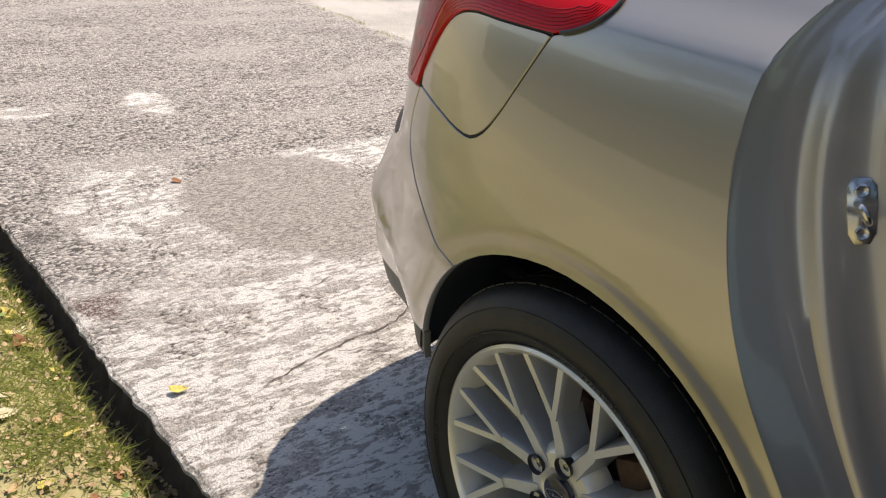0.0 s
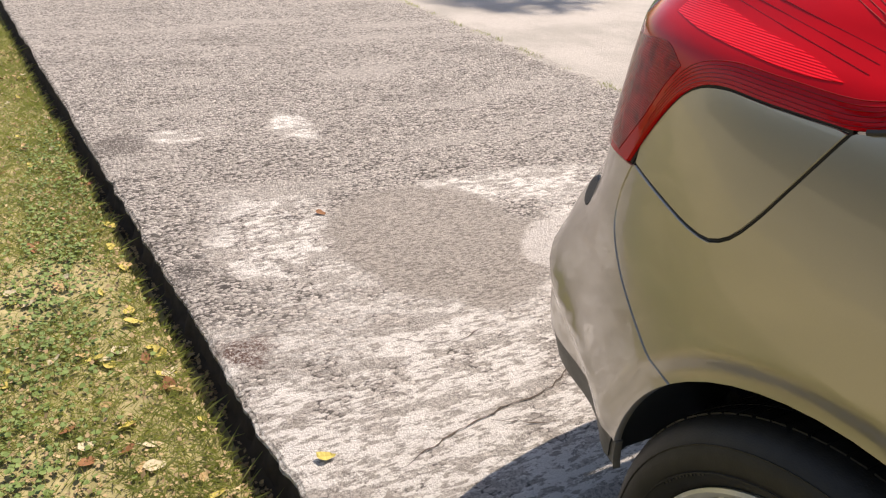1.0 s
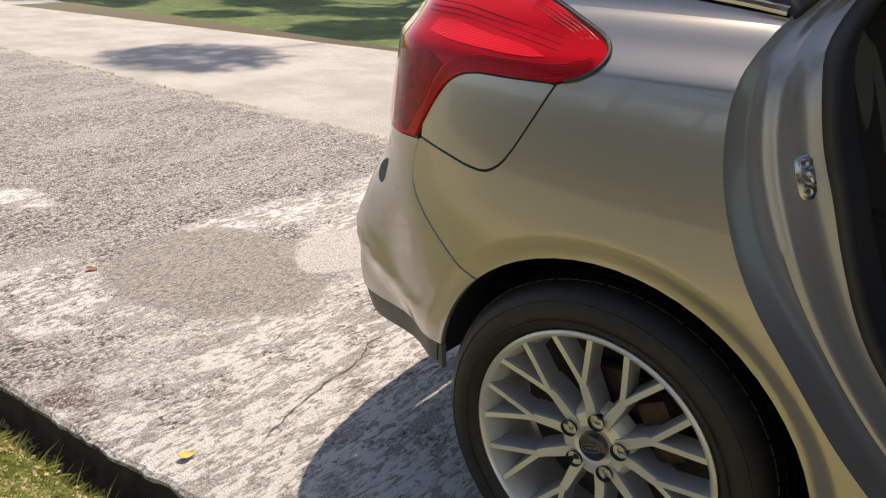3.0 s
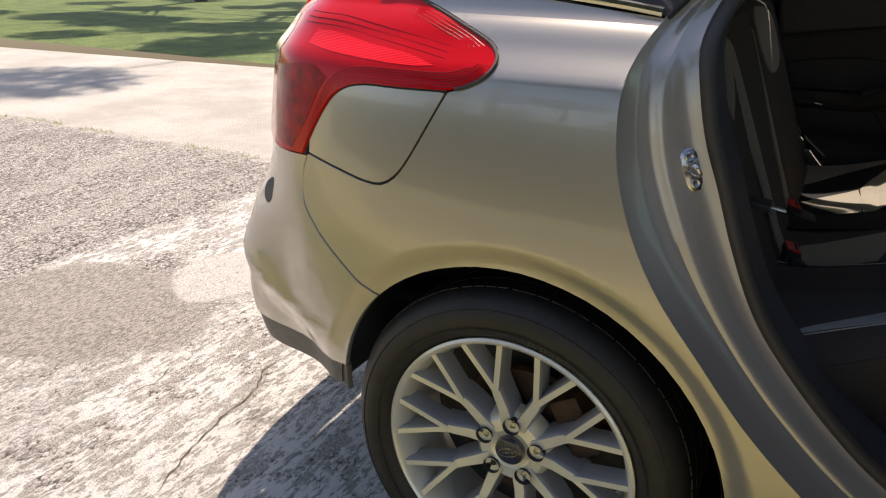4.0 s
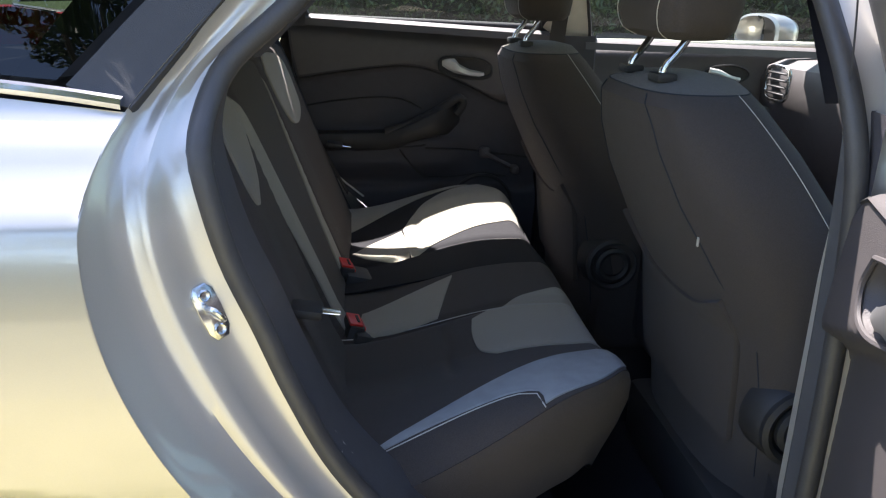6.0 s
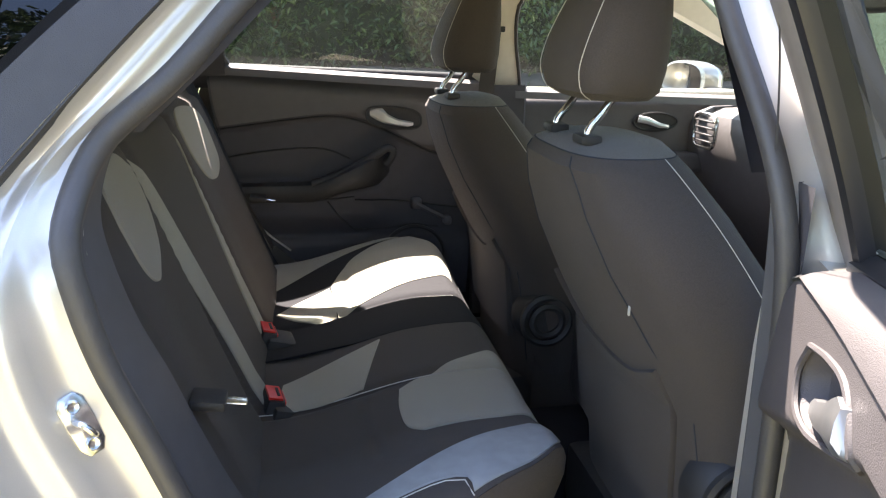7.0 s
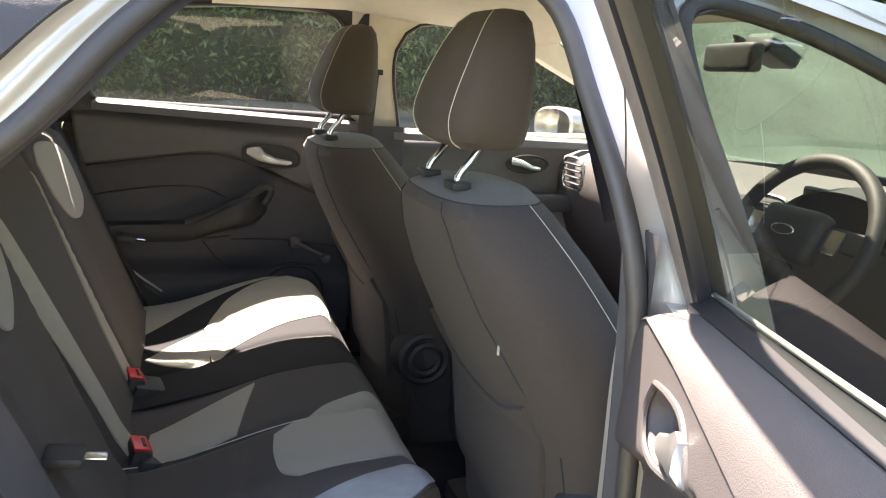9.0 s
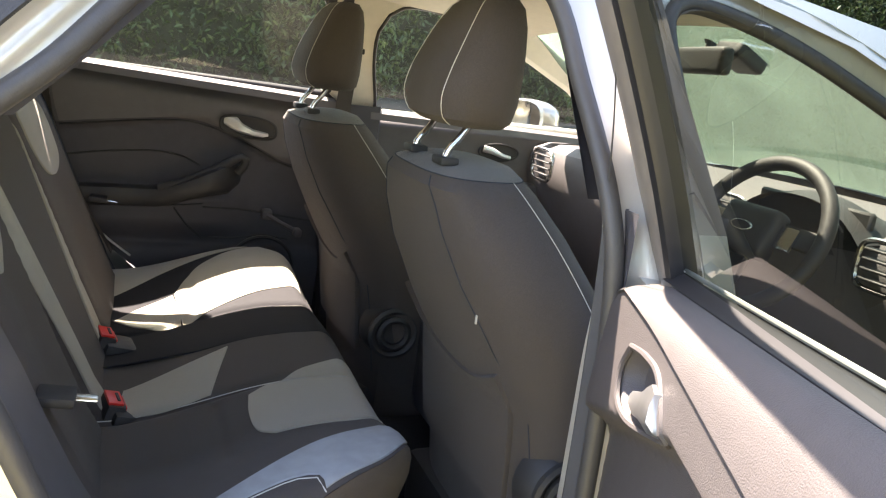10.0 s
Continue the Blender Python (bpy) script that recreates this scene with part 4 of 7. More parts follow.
def door_side(u, z, lift=0.0):
    """The skin of the open door; above the belt it leans in with the glass."""
    d = max(0.0, z - 1.08)
    line = 0.078 + 0.36 * (z - 1.08) + 0.2 * d * d
    v = side(u, min(z, 1.05))
    return Vector((u, v.y + (line - v.y) * sm(0.93, 1.05, z) - lift, z))


def window_parts(door, f, flip, grow=0.0, back=0.0, front=0.0, pane=GLASS):
    """Pane, rubber channel and pressed frame of the open rear door."""
    glass_out = [(x - front * sm(0.72, 0.93, x) - grow * 0.8 * sm(1.10, 1.35, z) * sm(0.75, 0.5, x), z + grow * sm(1.15, 1.35, z)) for x, z in GLASS_OUT]
    g = sheet("window_glass", glass_out, lambda p, q, lift=0.0: f(p, q, -0.022), pane, door, "green-tinted side window glass", step=0.08, depth=0, flip=flip)
    g.visible_shadow = False
    part("glass_seal", tube([f(p, q, -0.024) for p, q in glass_out], 0.0065, 6, True), SEAL, door)
    a = path2([(0.172, 1.085), (0.255, 1.182), (0.36, 1.292), (0.46, 1.372), (0.60, 1.417), (0.90, 1.427), (0.985, 1.415), (1.015, 1.36), (1.022, 1.25), (1.028, 1.04)], 0.02)
    b = path2([(0.20, 1.10), (0.275, 1.182), (0.378, 1.285), (0.475, 1.358), (0.615, 1.389), (0.825, 1.392), (0.880, 1.37), (0.905, 1.28), (0.922, 1.16), (0.940, 1.04)], 0.02)
    a, b = ([(x - grow * 0.8 * sm(1.10, 1.35, z) * sm(0.75, 0.5, x), z + grow * sm(1.15, 1.35, z)) for x, z in q] for q in (a, b))
    n = min(len(a), len(b))
    ra = [a[round(i * (len(a) - 1) / (n - 1))] for i in range(n)]
    rb = [b[round(i * (len(b) - 1) / (n - 1))] for i in range(n)]

    def between(k, lift):
        return [f(u[0] + (v[0] - u[0]) * k, u[1] + (v[1] - u[1]) * k, lift) for u, v in zip(ra, rb)]
    part("window_frame", loft([between(0.0, -0.034), between(-0.02, -0.026), between(0.0, 0.0), between(1.0, 0.0)]), PAINT, door, "painted pressed window frame")
    part("glass_channel", loft([between(1.03, 0.0), between(1.04, -0.030), between(1.02, -0.039), between(0.90, -0.043), between(0.84, -0.040)]), mat("black_channel_rubber", (0.012, 0.012, 0.014), 0.45), door, "black rubber glass channel")
    part("frame_lining", loft([between(0.86, -0.040), between(0.80, -0.044), between(0.45, -0.046), between(0.12, -0.043), between(0.03, -0.038), between(0.0, -0.032)]), FRAME_TRIM, door, "matt brown frame lining")


PANEL = mat("charcoal_door_trim", (0.060, 0.053, 0.053), 0.6, bump=0.4, bump_scale=700, var=0.1)


def open_lining(door):
    """The inside of the open door: soft ledge below the glass, handle panel, undercut lower part."""
    def belt(x):
        return 1.0665 + 0.094 * (1.06 - x)

    def groove(x):
        s = 1.06 - x
        return 1.060 - 0.075 * max(0.0, s - 0.30) - 0.02 * sm(0.16, 0.10, s)
    xs = [0.952, 0.946, 0.936, 0.92, 0.90] + [0.87 - 0.045 * i for i in range(15)]
    rows = []
    for x in xs:
        end = sm(0.955, 0.90, x)
        b, g = belt(x) - 0.012 - 0.034 * (1 - end) ** 1.5, groove(x) - 0.012 * (1 - end) ** 1.5
        w = 0.35 + 0.65 * end
        rows.append([Vector((x, 0.118, b - 0.02)), Vector((x, 0.120, b))] + [Vector((x, 0.120 + (y - 0.120) * w, b + (g - b) * k)) for y, k in ((0.130, -0.08), (0.144, -0.02), (0.156, 0.16), (0.166, 0.42), (0.173, 0.75), (0.1765, 1.0), (0.168, 1.12))])
    part("soft_ledge", loft(rows), PANEL, door, "soft charcoal ledge below the glass, half in sun")
    part("waist_seal", loft([[Vector((x, y, belt(x) + dz)) for x in (0.945, 0.90, 0.75, 0.6, 0.45, 0.3, 0.22)] for y, dz in ((0.098, 0.0), (0.100, 0.002), (0.106, 0.0), (0.113, -0.007), (0.121, -0.010), (0.123, -0.03))]), mat("black_waist_rubber", (0.012, 0.012, 0.014), 0.45), door, "black rubber waist seal")
    part("waist_lip", tube([Vector((x, 0.099, belt(x) + 0.006)) for x in (0.94, 0.8, 0.65, 0.5, 0.35, 0.24)], 0.0030, 8), SILVER, door, "pale edge strip at the foot of the glass")

    def face(x, z, lift=0.0):
        s = 1.06 - x
        low = 0.893 + 0.38 * (min(s, 0.40) - 0.135)
        y = 0.173 + 0.07 * (groove(x) - z) * sm(0.03, -0.01, low - z) - 0.030 * sm(-0.004, 0.030, low - z) - 0.012 * sm(0.10, 0.05, s)
        return Vector((x, y + lift, z))
    edge = path2([(0.20, 0.52), (0.46, 0.49), (0.80, 0.46), (0.99, 0.46), (1.0, 0.60), (0.995, 0.78), (0.972, 0.875), (0.980, 0.893), (1.003, 0.915), (1.006, 0.95), (0.995, 0.985), (0.965, 1.015), (0.925, 1.052)], 0.012)
    top = [(x, groove(x) - 0.002) for x in (0.88, 0.84, 0.78, 0.72, 0.66, 0.60, 0.50, 0.40, 0.30, 0.20)]
    oval = path2([(0.821, 1.019), (0.763, 1.030), (0.718, 1.030), (0.692, 1.014), (0.671, 0.984), (0.700, 0.971), (0.774, 0.953), (0.821, 0.957), (0.838, 0.985), (0.821, 1.019)], 0.008)[:-1]
    sheet("door_lining", edge + top, face, PANEL, door, "charcoal moulded door lining lit by sun", step=0.014, depth=0.03, hole=oval, flip=True)
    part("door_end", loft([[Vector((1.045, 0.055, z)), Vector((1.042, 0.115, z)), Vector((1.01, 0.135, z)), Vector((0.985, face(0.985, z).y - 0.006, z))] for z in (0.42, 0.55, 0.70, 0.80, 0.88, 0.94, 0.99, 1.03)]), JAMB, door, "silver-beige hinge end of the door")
    part("trim_groove", tube([face(x, groove(x) - 0.001, 0.0) for x in [0.935 - 0.03 * i for i in range(24)]], 0.0028, 5), PLASTIC, door)
    ox, oz = sum(p[0] for p in oval) / len(oval), sum(p[1] for p in oval) / len(oval)
    part("handle_bezel", tube([face(x, z, 0.001) for x, z in oval], 0.0035, 6, True), PANEL, door)
    part("handle_cup", loft([[face(ox + (x - ox) * k, oz + (z - oz) * k, d) for x, z in oval] for k, d in ((1.02, 0.0), (0.97, -0.010), (0.88, -0.026), (0.6, -0.034), (0.02, -0.036))], True), PANEL, door, "recessed handle cup")
    # lever: a flat satin blade along the lower edge with an upright fin
    rows = []
    for x, z, h, d in ((0.812, 0.966, 0.006, -0.012), (0.795, 0.969, 0.016, -0.006), (0.765, 0.977, 0.022, 0.0), (0.735, 0.989, 0.026, 0.004), (0.715, 0.998, 0.034, 0.007), (0.700, 1.002, 0.044, 0.008), (0.688, 1.002, 0.036, 0.008), (0.678, 0.992, 0.016, 0.003)):
        rows.append([face(x + 0.3 * dz, z + dz, d + dd) for dz, dd in ((-h * 0.5, -0.012), (-h * 0.5, 0.0), (-h * 0.2, 0.004), (h * 0.2, 0.003), (h * 0.5, 0.0), (h * 0.5, -0.012))])
    part("door_handle", loft(rows, True, False, True), mat("satin_lever", (0.30, 0.30, 0.30), 0.35, 0.8, var=0.05), door, "satin silver interior door handle")


GLASS_OPEN = glass("green_tinted_glass", (0.40, 0.44, 0.40))
rear_door_far = empty("shut_door", car)
lining(rear_door_far, lambda v: Vector((v.x, 2 * MID - v.y, v.z)), False)
FAR_RIM = path2([(0.262, 1.124), (0.244, 1.16), (0.243, 1.195), (0.258, 1.253), (0.304, 1.317), (0.373, 1.358), (0.453, 1.377), (0.658, 1.391), (0.817, 1.392), (0.875, 1.378), (0.905, 1.340), (0.925, 1.25), (0.945, 1.10)], 0.02)


def far_side(x, z, lift=0.0):
    return Vector((x, 2 * MID - side_in(z) - 0.03 - lift, z))


def far_window(owner, rim, around, material, words, sill):
    """A shut window on the far side seen from within: lining with an opening, rubber rim, pane and sill."""
    sheet("window_surround", around, far_side, material, owner, words, step=0.05, depth=0.02, hole=rim, flip=False)
    part("glass_seal", tube([far_side(x, z, 0.002) for x, z in rim], 0.0055, 6), SEAL, owner)
    g = sheet("window_glass", inset(rim, -0.012), lambda x, z, lift=0.0: far_side(x, z, -0.014), GLASS_FAR, owner, "dusty green-tinted side window glass", step=0.08, depth=0)
    g.visible_shadow = False
    (x0, z0), (x1, z1) = sill
    part("belt_moulding", loft([[Vector((x0 + (x1 - x0) * k / 8, 2 * MID - y, z0 + (z1 - z0) * k / 8 + dz)) for k in range(9)] for y, dz in ((0.178, -0.012), (0.186, 0.004), (0.205, 0.006), (0.222, -0.004), (0.226, -0.024))]), TRIM_TOP, owner, "grey soft sill below the glass")


far_window(rear_door_far, FAR_RIM, [(0.02, 1.06), (0.02, 1.19), (0.12, 1.32), (0.28, 1.41), (0.46, 1.412), (0.90, 1.412), (0.96, 1.405), (0.985, 1.25), (1.0, 1.07)], TRIM, "dark lining round the far window", ((0.20, 1.130), (0.97, 1.086)))
part("far_window_frame", loft([[mirrored(side)(x, z, -0.012) for x, z in row] for row in ([(0.14, 1.08), (0.22, 1.19), (0.33, 1.30), (0.44, 1.385), (0.60, 1.42), (0.98, 1.42)], [(0.245, 1.08), (0.25, 1.23), (0.36, 1.345), (0.45, 1.37), (0.62, 1.385), (0.98, 1.385)])]), PAINT, rear_door_far)
for pts in ([(0.134, 1.065), (0.147, 1.023), (0.171, 0.941), (0.203, 0.846), (0.267, 0.727), (0.327, 0.648), (0.403, 0.583)],):
    # pale rod drawn for the line of light along the opening
    part("opening_glint", tube([Vector((x + 0.004, 1.615, z + 0.004)) for x, z in path2(pts, 0.03)], 0.0032, 6), SILVER, car, "pale rod for the bright line along the far door opening")
# pull grip standing off the far door
grip = curve_through([(0.475, 0.797), (0.53, 0.812), (0.60, 0.842), (0.665, 0.880), (0.70, 0.900), (0.712, 0.892), (0.705, 0.868), (0.69, 0.850)], 0.012)
part("pull_grip", tube([Vector((p.x, 2 * MID - door_y(0.6, 0.80) - 0.052, p.y)) for p in grip], 0.0125, 10), PLASTIC, rear_door_far, "black pull grip")
# winder handle on the far door
y0 = 2 * MID - door_y(0.8, 0.70)
bm = tube([(0.788, y0 - 0.024, 0.724), (0.83, y0 - 0.030, 0.702), (0.879, y0 - 0.026, 0.676)], [0.008, 0.007, 0.008], 8)
rbox((0.788, y0 - 0.012, 0.724), (0.034, 0.034, 0.034), 0.012, 3, None, bm)
rbox((0.880, y0 - 0.036, 0.675), (0.026, 0.04, 0.026), 0.010, 3, None, bm)
part("window_winder", bm, TRIM_TOP, rear_door_far, "black window winder")

HINGE, SWING = Vector((1.125, 0.165, -0.060)), 66.0
rear_door = empty("rear_door", car)
rear_door.matrix_basis = Matrix.Translation(HINGE) @ Matrix.Rotation(radians(SWING), 4, "Z") @ Matrix.Translation((-1.06, -0.05, 0.0))
tagged(rear_door, "rear door standing wide open, grey lining lit by sun")
open_lining(rear_door)
window_parts(rear_door, door_side, False, 0.075, 0.0, 0.06, GLASS_OPEN)
sheet("outer_panel", cut(DOOR_EDGE, [(0.4, 1.075), (0.8, 1.062), (1.05, 1.055), (1.085, 0.85)]), door_side, PAINT, rear_door, step=0.05, gap=0.003)
part("door_shell", loft([[Vector((x, door_side(x, z).y + 0.006 if y < 0.1 else max(y, door_side(x, z).y + 0.02), z)) for x, z in DOOR_EDGE + [(1.05, 1.055), (1.085, 0.85)]] for y in (0.03, 0.14)], True), PAINT, rear_door)
# front door: lining top and glass
fg = sheet("window_glass", [(1.12, 1.02), (1.075, 1.25), (1.03, 1.37), (1.08, 1.395), (1.2, 1.388), (1.45, 1.322), (1.75, 1.20), (2.10, 1.02), (2.05, 0.93), (1.6, 0.975)], lambda p, q, lift=0.0: side(p, q, -0.02), GLASS, front_door, "clear side window glass", step=0.1, depth=0)
fg.visible_shadow = False
part("glass_seal", tube([side(p, q, -0.018) for p, q in ((1.12, 1.02), (1.075, 1.25), (1.03, 1.37), (1.08, 1.395), (1.2, 1.388), (1.45, 1.322), (1.75, 1.20), (2.10, 1.02), (2.05, 0.93), (1.6, 0.975))], 0.008, 6, True), SEAL, front_door)
for far in (False, True):
    m = (lambda v: Vector((v.x, 2 * MID - v.y, v.z))) if far else (lambda v: v)
    def fface(x, z, lift=0.0):
        return m(Vector((x, 0.165 + lift - (0.05 * sm(1.02, 1.07, z) if far else 0.0) - 0.012 * sm(0.93, 0.91, z), z)))
    own = front_door if not far else car
    sheet("front_door_lining", cut([(1.10, 0.40), (2.02, 0.40), (2.05, 1.035), (1.6, 1.05), (1.10, 1.07)] if far else [(1.13, 0.40), (2.02, 0.40), (2.05, 0.915), (1.6, 0.965), (1.13, 1.02)]), fface, TRIM_TOP, own, step=0.03, flip=not far)
    bez = [m(Vector((1.56 + 0.075 * math.cos(a), 0.176, 0.965 + 0.028 * math.sin(a)))) for a in (2 * math.pi * i / 30 for i in range(30))]
    bm = tube(bez, 0.004, 6, True)
    part("handle_bezel", bm, PLASTIC, own)
    part("handle_cup", loft([[m(Vector((1.56 + 0.072 * s * math.cos(a), 0.172, 0.965 + 0.026 * s * math.sin(a)))) for a in (2 * math.pi * i / 30 for i in range(30))] for s in (1, 0.02)], True), PLASTIC, own)
    part("door_handle", tube([m(Vector(p)) for p in ((1.50, 0.178, 0.975), (1.53, 0.186, 0.970), (1.57, 0.190, 0.955), (1.60, 0.188, 0.951))], [0.012, 0.011, 0.008, 0.006], 8), SILVER, own, "silver interior door handle")
    part("armrest", rbox(m(Vector((1.45, 0.20, 0.84))), (0.55, 0.08, 0.06), 0.02, 3), TRIM, own)
far_window(car, path2([(1.115, 1.055), (1.072, 1.205), (1.063, 1.301), (1.083, 1.349), (1.116, 1.373), (1.19, 1.378), (1.30, 1.360), (1.478, 1.309), (1.626, 1.257), (1.768, 1.200), (1.93, 1.115), (2.02, 1.05)], 0.03),
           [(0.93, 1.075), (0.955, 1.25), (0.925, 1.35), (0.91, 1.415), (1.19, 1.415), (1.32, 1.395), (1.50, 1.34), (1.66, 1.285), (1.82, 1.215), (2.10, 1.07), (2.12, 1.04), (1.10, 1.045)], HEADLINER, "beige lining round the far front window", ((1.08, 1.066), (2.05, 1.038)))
part("belt_adjuster", rbox((0.985, 1.545, 1.262), (0.05, 0.02, 0.05), 0.008, 2), HEADLINER, car, "beige belt height adjuster")
part("adjuster_slot", rbox((0.995, 1.535, 1.238), (0.055, 0.02, 0.016), 0.004, 2), PLASTIC, car)
part("seat_belt", loft([[Vector((x, y, z)) for x, y, z in row] for row in ([(0.968, 1.532, 1.235), (1.012, 1.532, 1.235)], [(0.965, 1.585, 1.08), (1.012, 1.585, 1.08)], [(0.96, 1.60, 0.80), (1.01, 1.60, 0.80)])]), WEB, car, "dark seat belt webbing")

# ---- striker on the jamb ----
i0 = min(range(len(jamb_rows[9])), key=lambda i: (jamb_rows[9][i] - Vector((0.243, 0.098, 0.862))).length)
sp = jamb_rows[9][i0]
s_up = (jamb_rows[9][i0 - 2] - jamb_rows[9][i0 + 2]).normalized()
if s_up.z < 0:
    s_up = -s_up
s_out = (jamb_rows[10][i0] - jamb_rows[8][i0]).cross(s_up).normalized()
if s_out.y > 0:
    s_out = -s_out
s_side = s_up.cross(s_out)
tilt = Matrix((s_out, s_side, s_up)).transposed()
striker = empty("striker", car, sp + s_out * 0.004)
ring = [(0.013 * y, 0.032 * z) for y, z in ((-0.5, 1), (0.5, 1), (1, 0.75), (1.05, 0.1), (0.95, -0.7), (0.5, -1), (-0.5, -1), (-0.95, -0.7), (-1.05, 0.1), (-1, 0.75))]
part("plate", loft([[tilt @ Vector((x, y * k, z * k)) for y, z in ring] for x, k in ((-0.008, 1.05), (0.0008, 1.0), (0.002, 0.93), (0.002, 0.02))], True), STEEL, striker, "bright steel striker plate")
for dz in (0.020, -0.021):
    part("bolt", loft([[tilt @ Vector((x, r * math.cos(q), dz + r * math.sin(q))) for q in (2 * math.pi * j / 12 for j in range(12))] for x, r in ((0.0, 0.0072), (0.0045, 0.0068), (0.0055, 0.0055), (0.0045, 0.0035), (0.0045, 0.0001))], True), STEEL, striker)
part("loop", tube(curve_through([tilt @ Vector(p) for p in ((0, -0.004, 0.009), (0.018, -0.006, 0.010), (0.026, -0.003, 0.007), (0.027, 0.001, -0.003), (0.021, 0.003, -0.008), (0, 0.004, -0.009))], 0.004), 0.0032, 8), STEEL, striker)

# ---- rear seat ----
def cushion_z(x, y):
    d = abs(y - MID)
    z = 0.535 + 0.075 * sm(0.36, 0.74, x) - 0.10 * sm(0.79, 0.89, x) ** 1.5
    z += 0.035 * sm(0.36, 0.52, d) - 0.05 * sm(0.60, 0.70, d) ** 1.3
    z += 0.012 * math.exp(-(d / 0.16) ** 2)
    z -= 0.010 * math.exp(-((d - 0.205) / 0.012) ** 2) + 0.006 * math.exp(-((x - 0.555) / 0.010) ** 2) * sm(0.2, 0.25, d) * sm(0.5, 0.44, d)
    return z


rear_seat = tagged(empty("rear_seat", car), "charcoal cloth rear bench with light grey panels")
cush = cut(path2([(0.33, 0.212), (0.50, 0.235), (0.66, 0.272), (0.77, 0.322), (0.83, 0.385), (0.862, 0.47), (0.878, 0.60), (0.876, 0.75), (0.868, 0.91), (0.876, 1.07), (0.878, 1.22), (0.862, 1.35), (0.83, 1.435), (0.77, 1.498), (0.66, 1.548), (0.50, 1.585), (0.33, 1.608)]))


def seat_top(x, y, lift=0.0):
    return Vector((x, y, cushion_z(x, y) + lift))


part("cushion_skirt", loft([[Vector((x + (0.885 - x) * 0.0 - k * (x - 0.5) * 0.30, y + (MID - y) * k * 0.10, cushion_z(x, y) - 0.001 - h)) for x, y in cush] for k, h in ((0, 0), (-0.03, 0.012), (-0.02, 0.04), (0.10, 0.09), (0.30, 0.15), (0.42, 0.19))]), CLOTH, rear_seat, "charcoal cloth seat skirt")
sheet("cushion", cush, seat_top, CLOTH, rear_seat, "charcoal cloth seat cushion", step=0.012, depth=0)
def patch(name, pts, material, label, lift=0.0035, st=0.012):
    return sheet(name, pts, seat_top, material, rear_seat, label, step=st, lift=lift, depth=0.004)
# black centre strip, spread over the far cloth as painted shade
BAND_BLACK = mat("band_black_with_shade", (0.011, 0.011, 0.014), 0.95, bump=0.5, bump_scale=1400, var=0.25, scale=500)
patch("dark_band", cut([(0.345, 0.915), (0.55, 0.905), (0.70, 0.90), (0.866, 0.90), (0.872, 1.07), (0.874, 1.22), (0.858, 1.345), (0.826, 1.43), (0.765, 1.492), (0.66, 1.542), (0.50, 1.578), (0.345, 1.60)]), BAND_BLACK, "black seat centre, spread as painted shade over the far cushion", lift=0.0015)
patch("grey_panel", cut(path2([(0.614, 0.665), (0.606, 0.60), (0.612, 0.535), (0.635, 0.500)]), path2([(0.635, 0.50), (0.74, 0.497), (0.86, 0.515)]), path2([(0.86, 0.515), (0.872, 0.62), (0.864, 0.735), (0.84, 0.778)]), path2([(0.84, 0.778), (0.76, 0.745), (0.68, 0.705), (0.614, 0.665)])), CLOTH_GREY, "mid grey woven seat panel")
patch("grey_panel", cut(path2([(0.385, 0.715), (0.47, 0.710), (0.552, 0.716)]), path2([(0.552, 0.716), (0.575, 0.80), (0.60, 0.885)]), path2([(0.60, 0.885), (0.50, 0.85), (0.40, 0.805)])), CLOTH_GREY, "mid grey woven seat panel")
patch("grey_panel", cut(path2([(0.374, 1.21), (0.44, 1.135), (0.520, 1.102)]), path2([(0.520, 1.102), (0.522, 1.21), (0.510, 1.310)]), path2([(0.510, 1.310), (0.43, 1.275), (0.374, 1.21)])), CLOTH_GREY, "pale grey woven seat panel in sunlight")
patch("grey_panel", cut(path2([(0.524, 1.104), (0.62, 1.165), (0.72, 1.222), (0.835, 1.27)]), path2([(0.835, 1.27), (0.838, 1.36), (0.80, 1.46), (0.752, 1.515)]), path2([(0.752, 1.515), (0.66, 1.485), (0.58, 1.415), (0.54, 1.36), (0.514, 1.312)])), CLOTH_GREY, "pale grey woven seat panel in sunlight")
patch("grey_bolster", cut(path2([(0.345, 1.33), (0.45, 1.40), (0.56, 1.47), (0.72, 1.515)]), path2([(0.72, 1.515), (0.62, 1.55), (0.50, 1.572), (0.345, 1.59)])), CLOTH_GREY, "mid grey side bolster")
patch("grey_bolster", cut(path2([(0.423, 0.283), (0.537, 0.340), (0.654, 0.389), (0.79, 0.432)]), path2([(0.79, 0.432), (0.833, 0.412), (0.82, 0.378), (0.765, 0.327), (0.668, 0.282)]), path2([(0.668, 0.282), (0.664, 0.312), (0.63, 0.322), (0.59, 0.318), (0.50, 0.298), (0.423, 0.275)])), mat("light_grey_cloth", (0.31, 0.325, 0.335), 0.85, bump=0.5, bump_scale=1400), "light blue-grey front bolster")
for pts in ([(0.40, 0.268), (0.50, 0.292), (0.59, 0.312), (0.635, 0.316), (0.66, 0.306), (0.667, 0.278)], [(0.34, 0.715), (0.6, 0.71), (0.88, 0.70)], [(0.34, 1.11), (0.6, 1.105), (0.88, 1.10)]):
    part("stitching", tube([seat_top(x, y, 0.001) for x, y in path2(pts, 0.02)], 0.0011, 4), STITCH, rear_seat, "pale stitched seam")

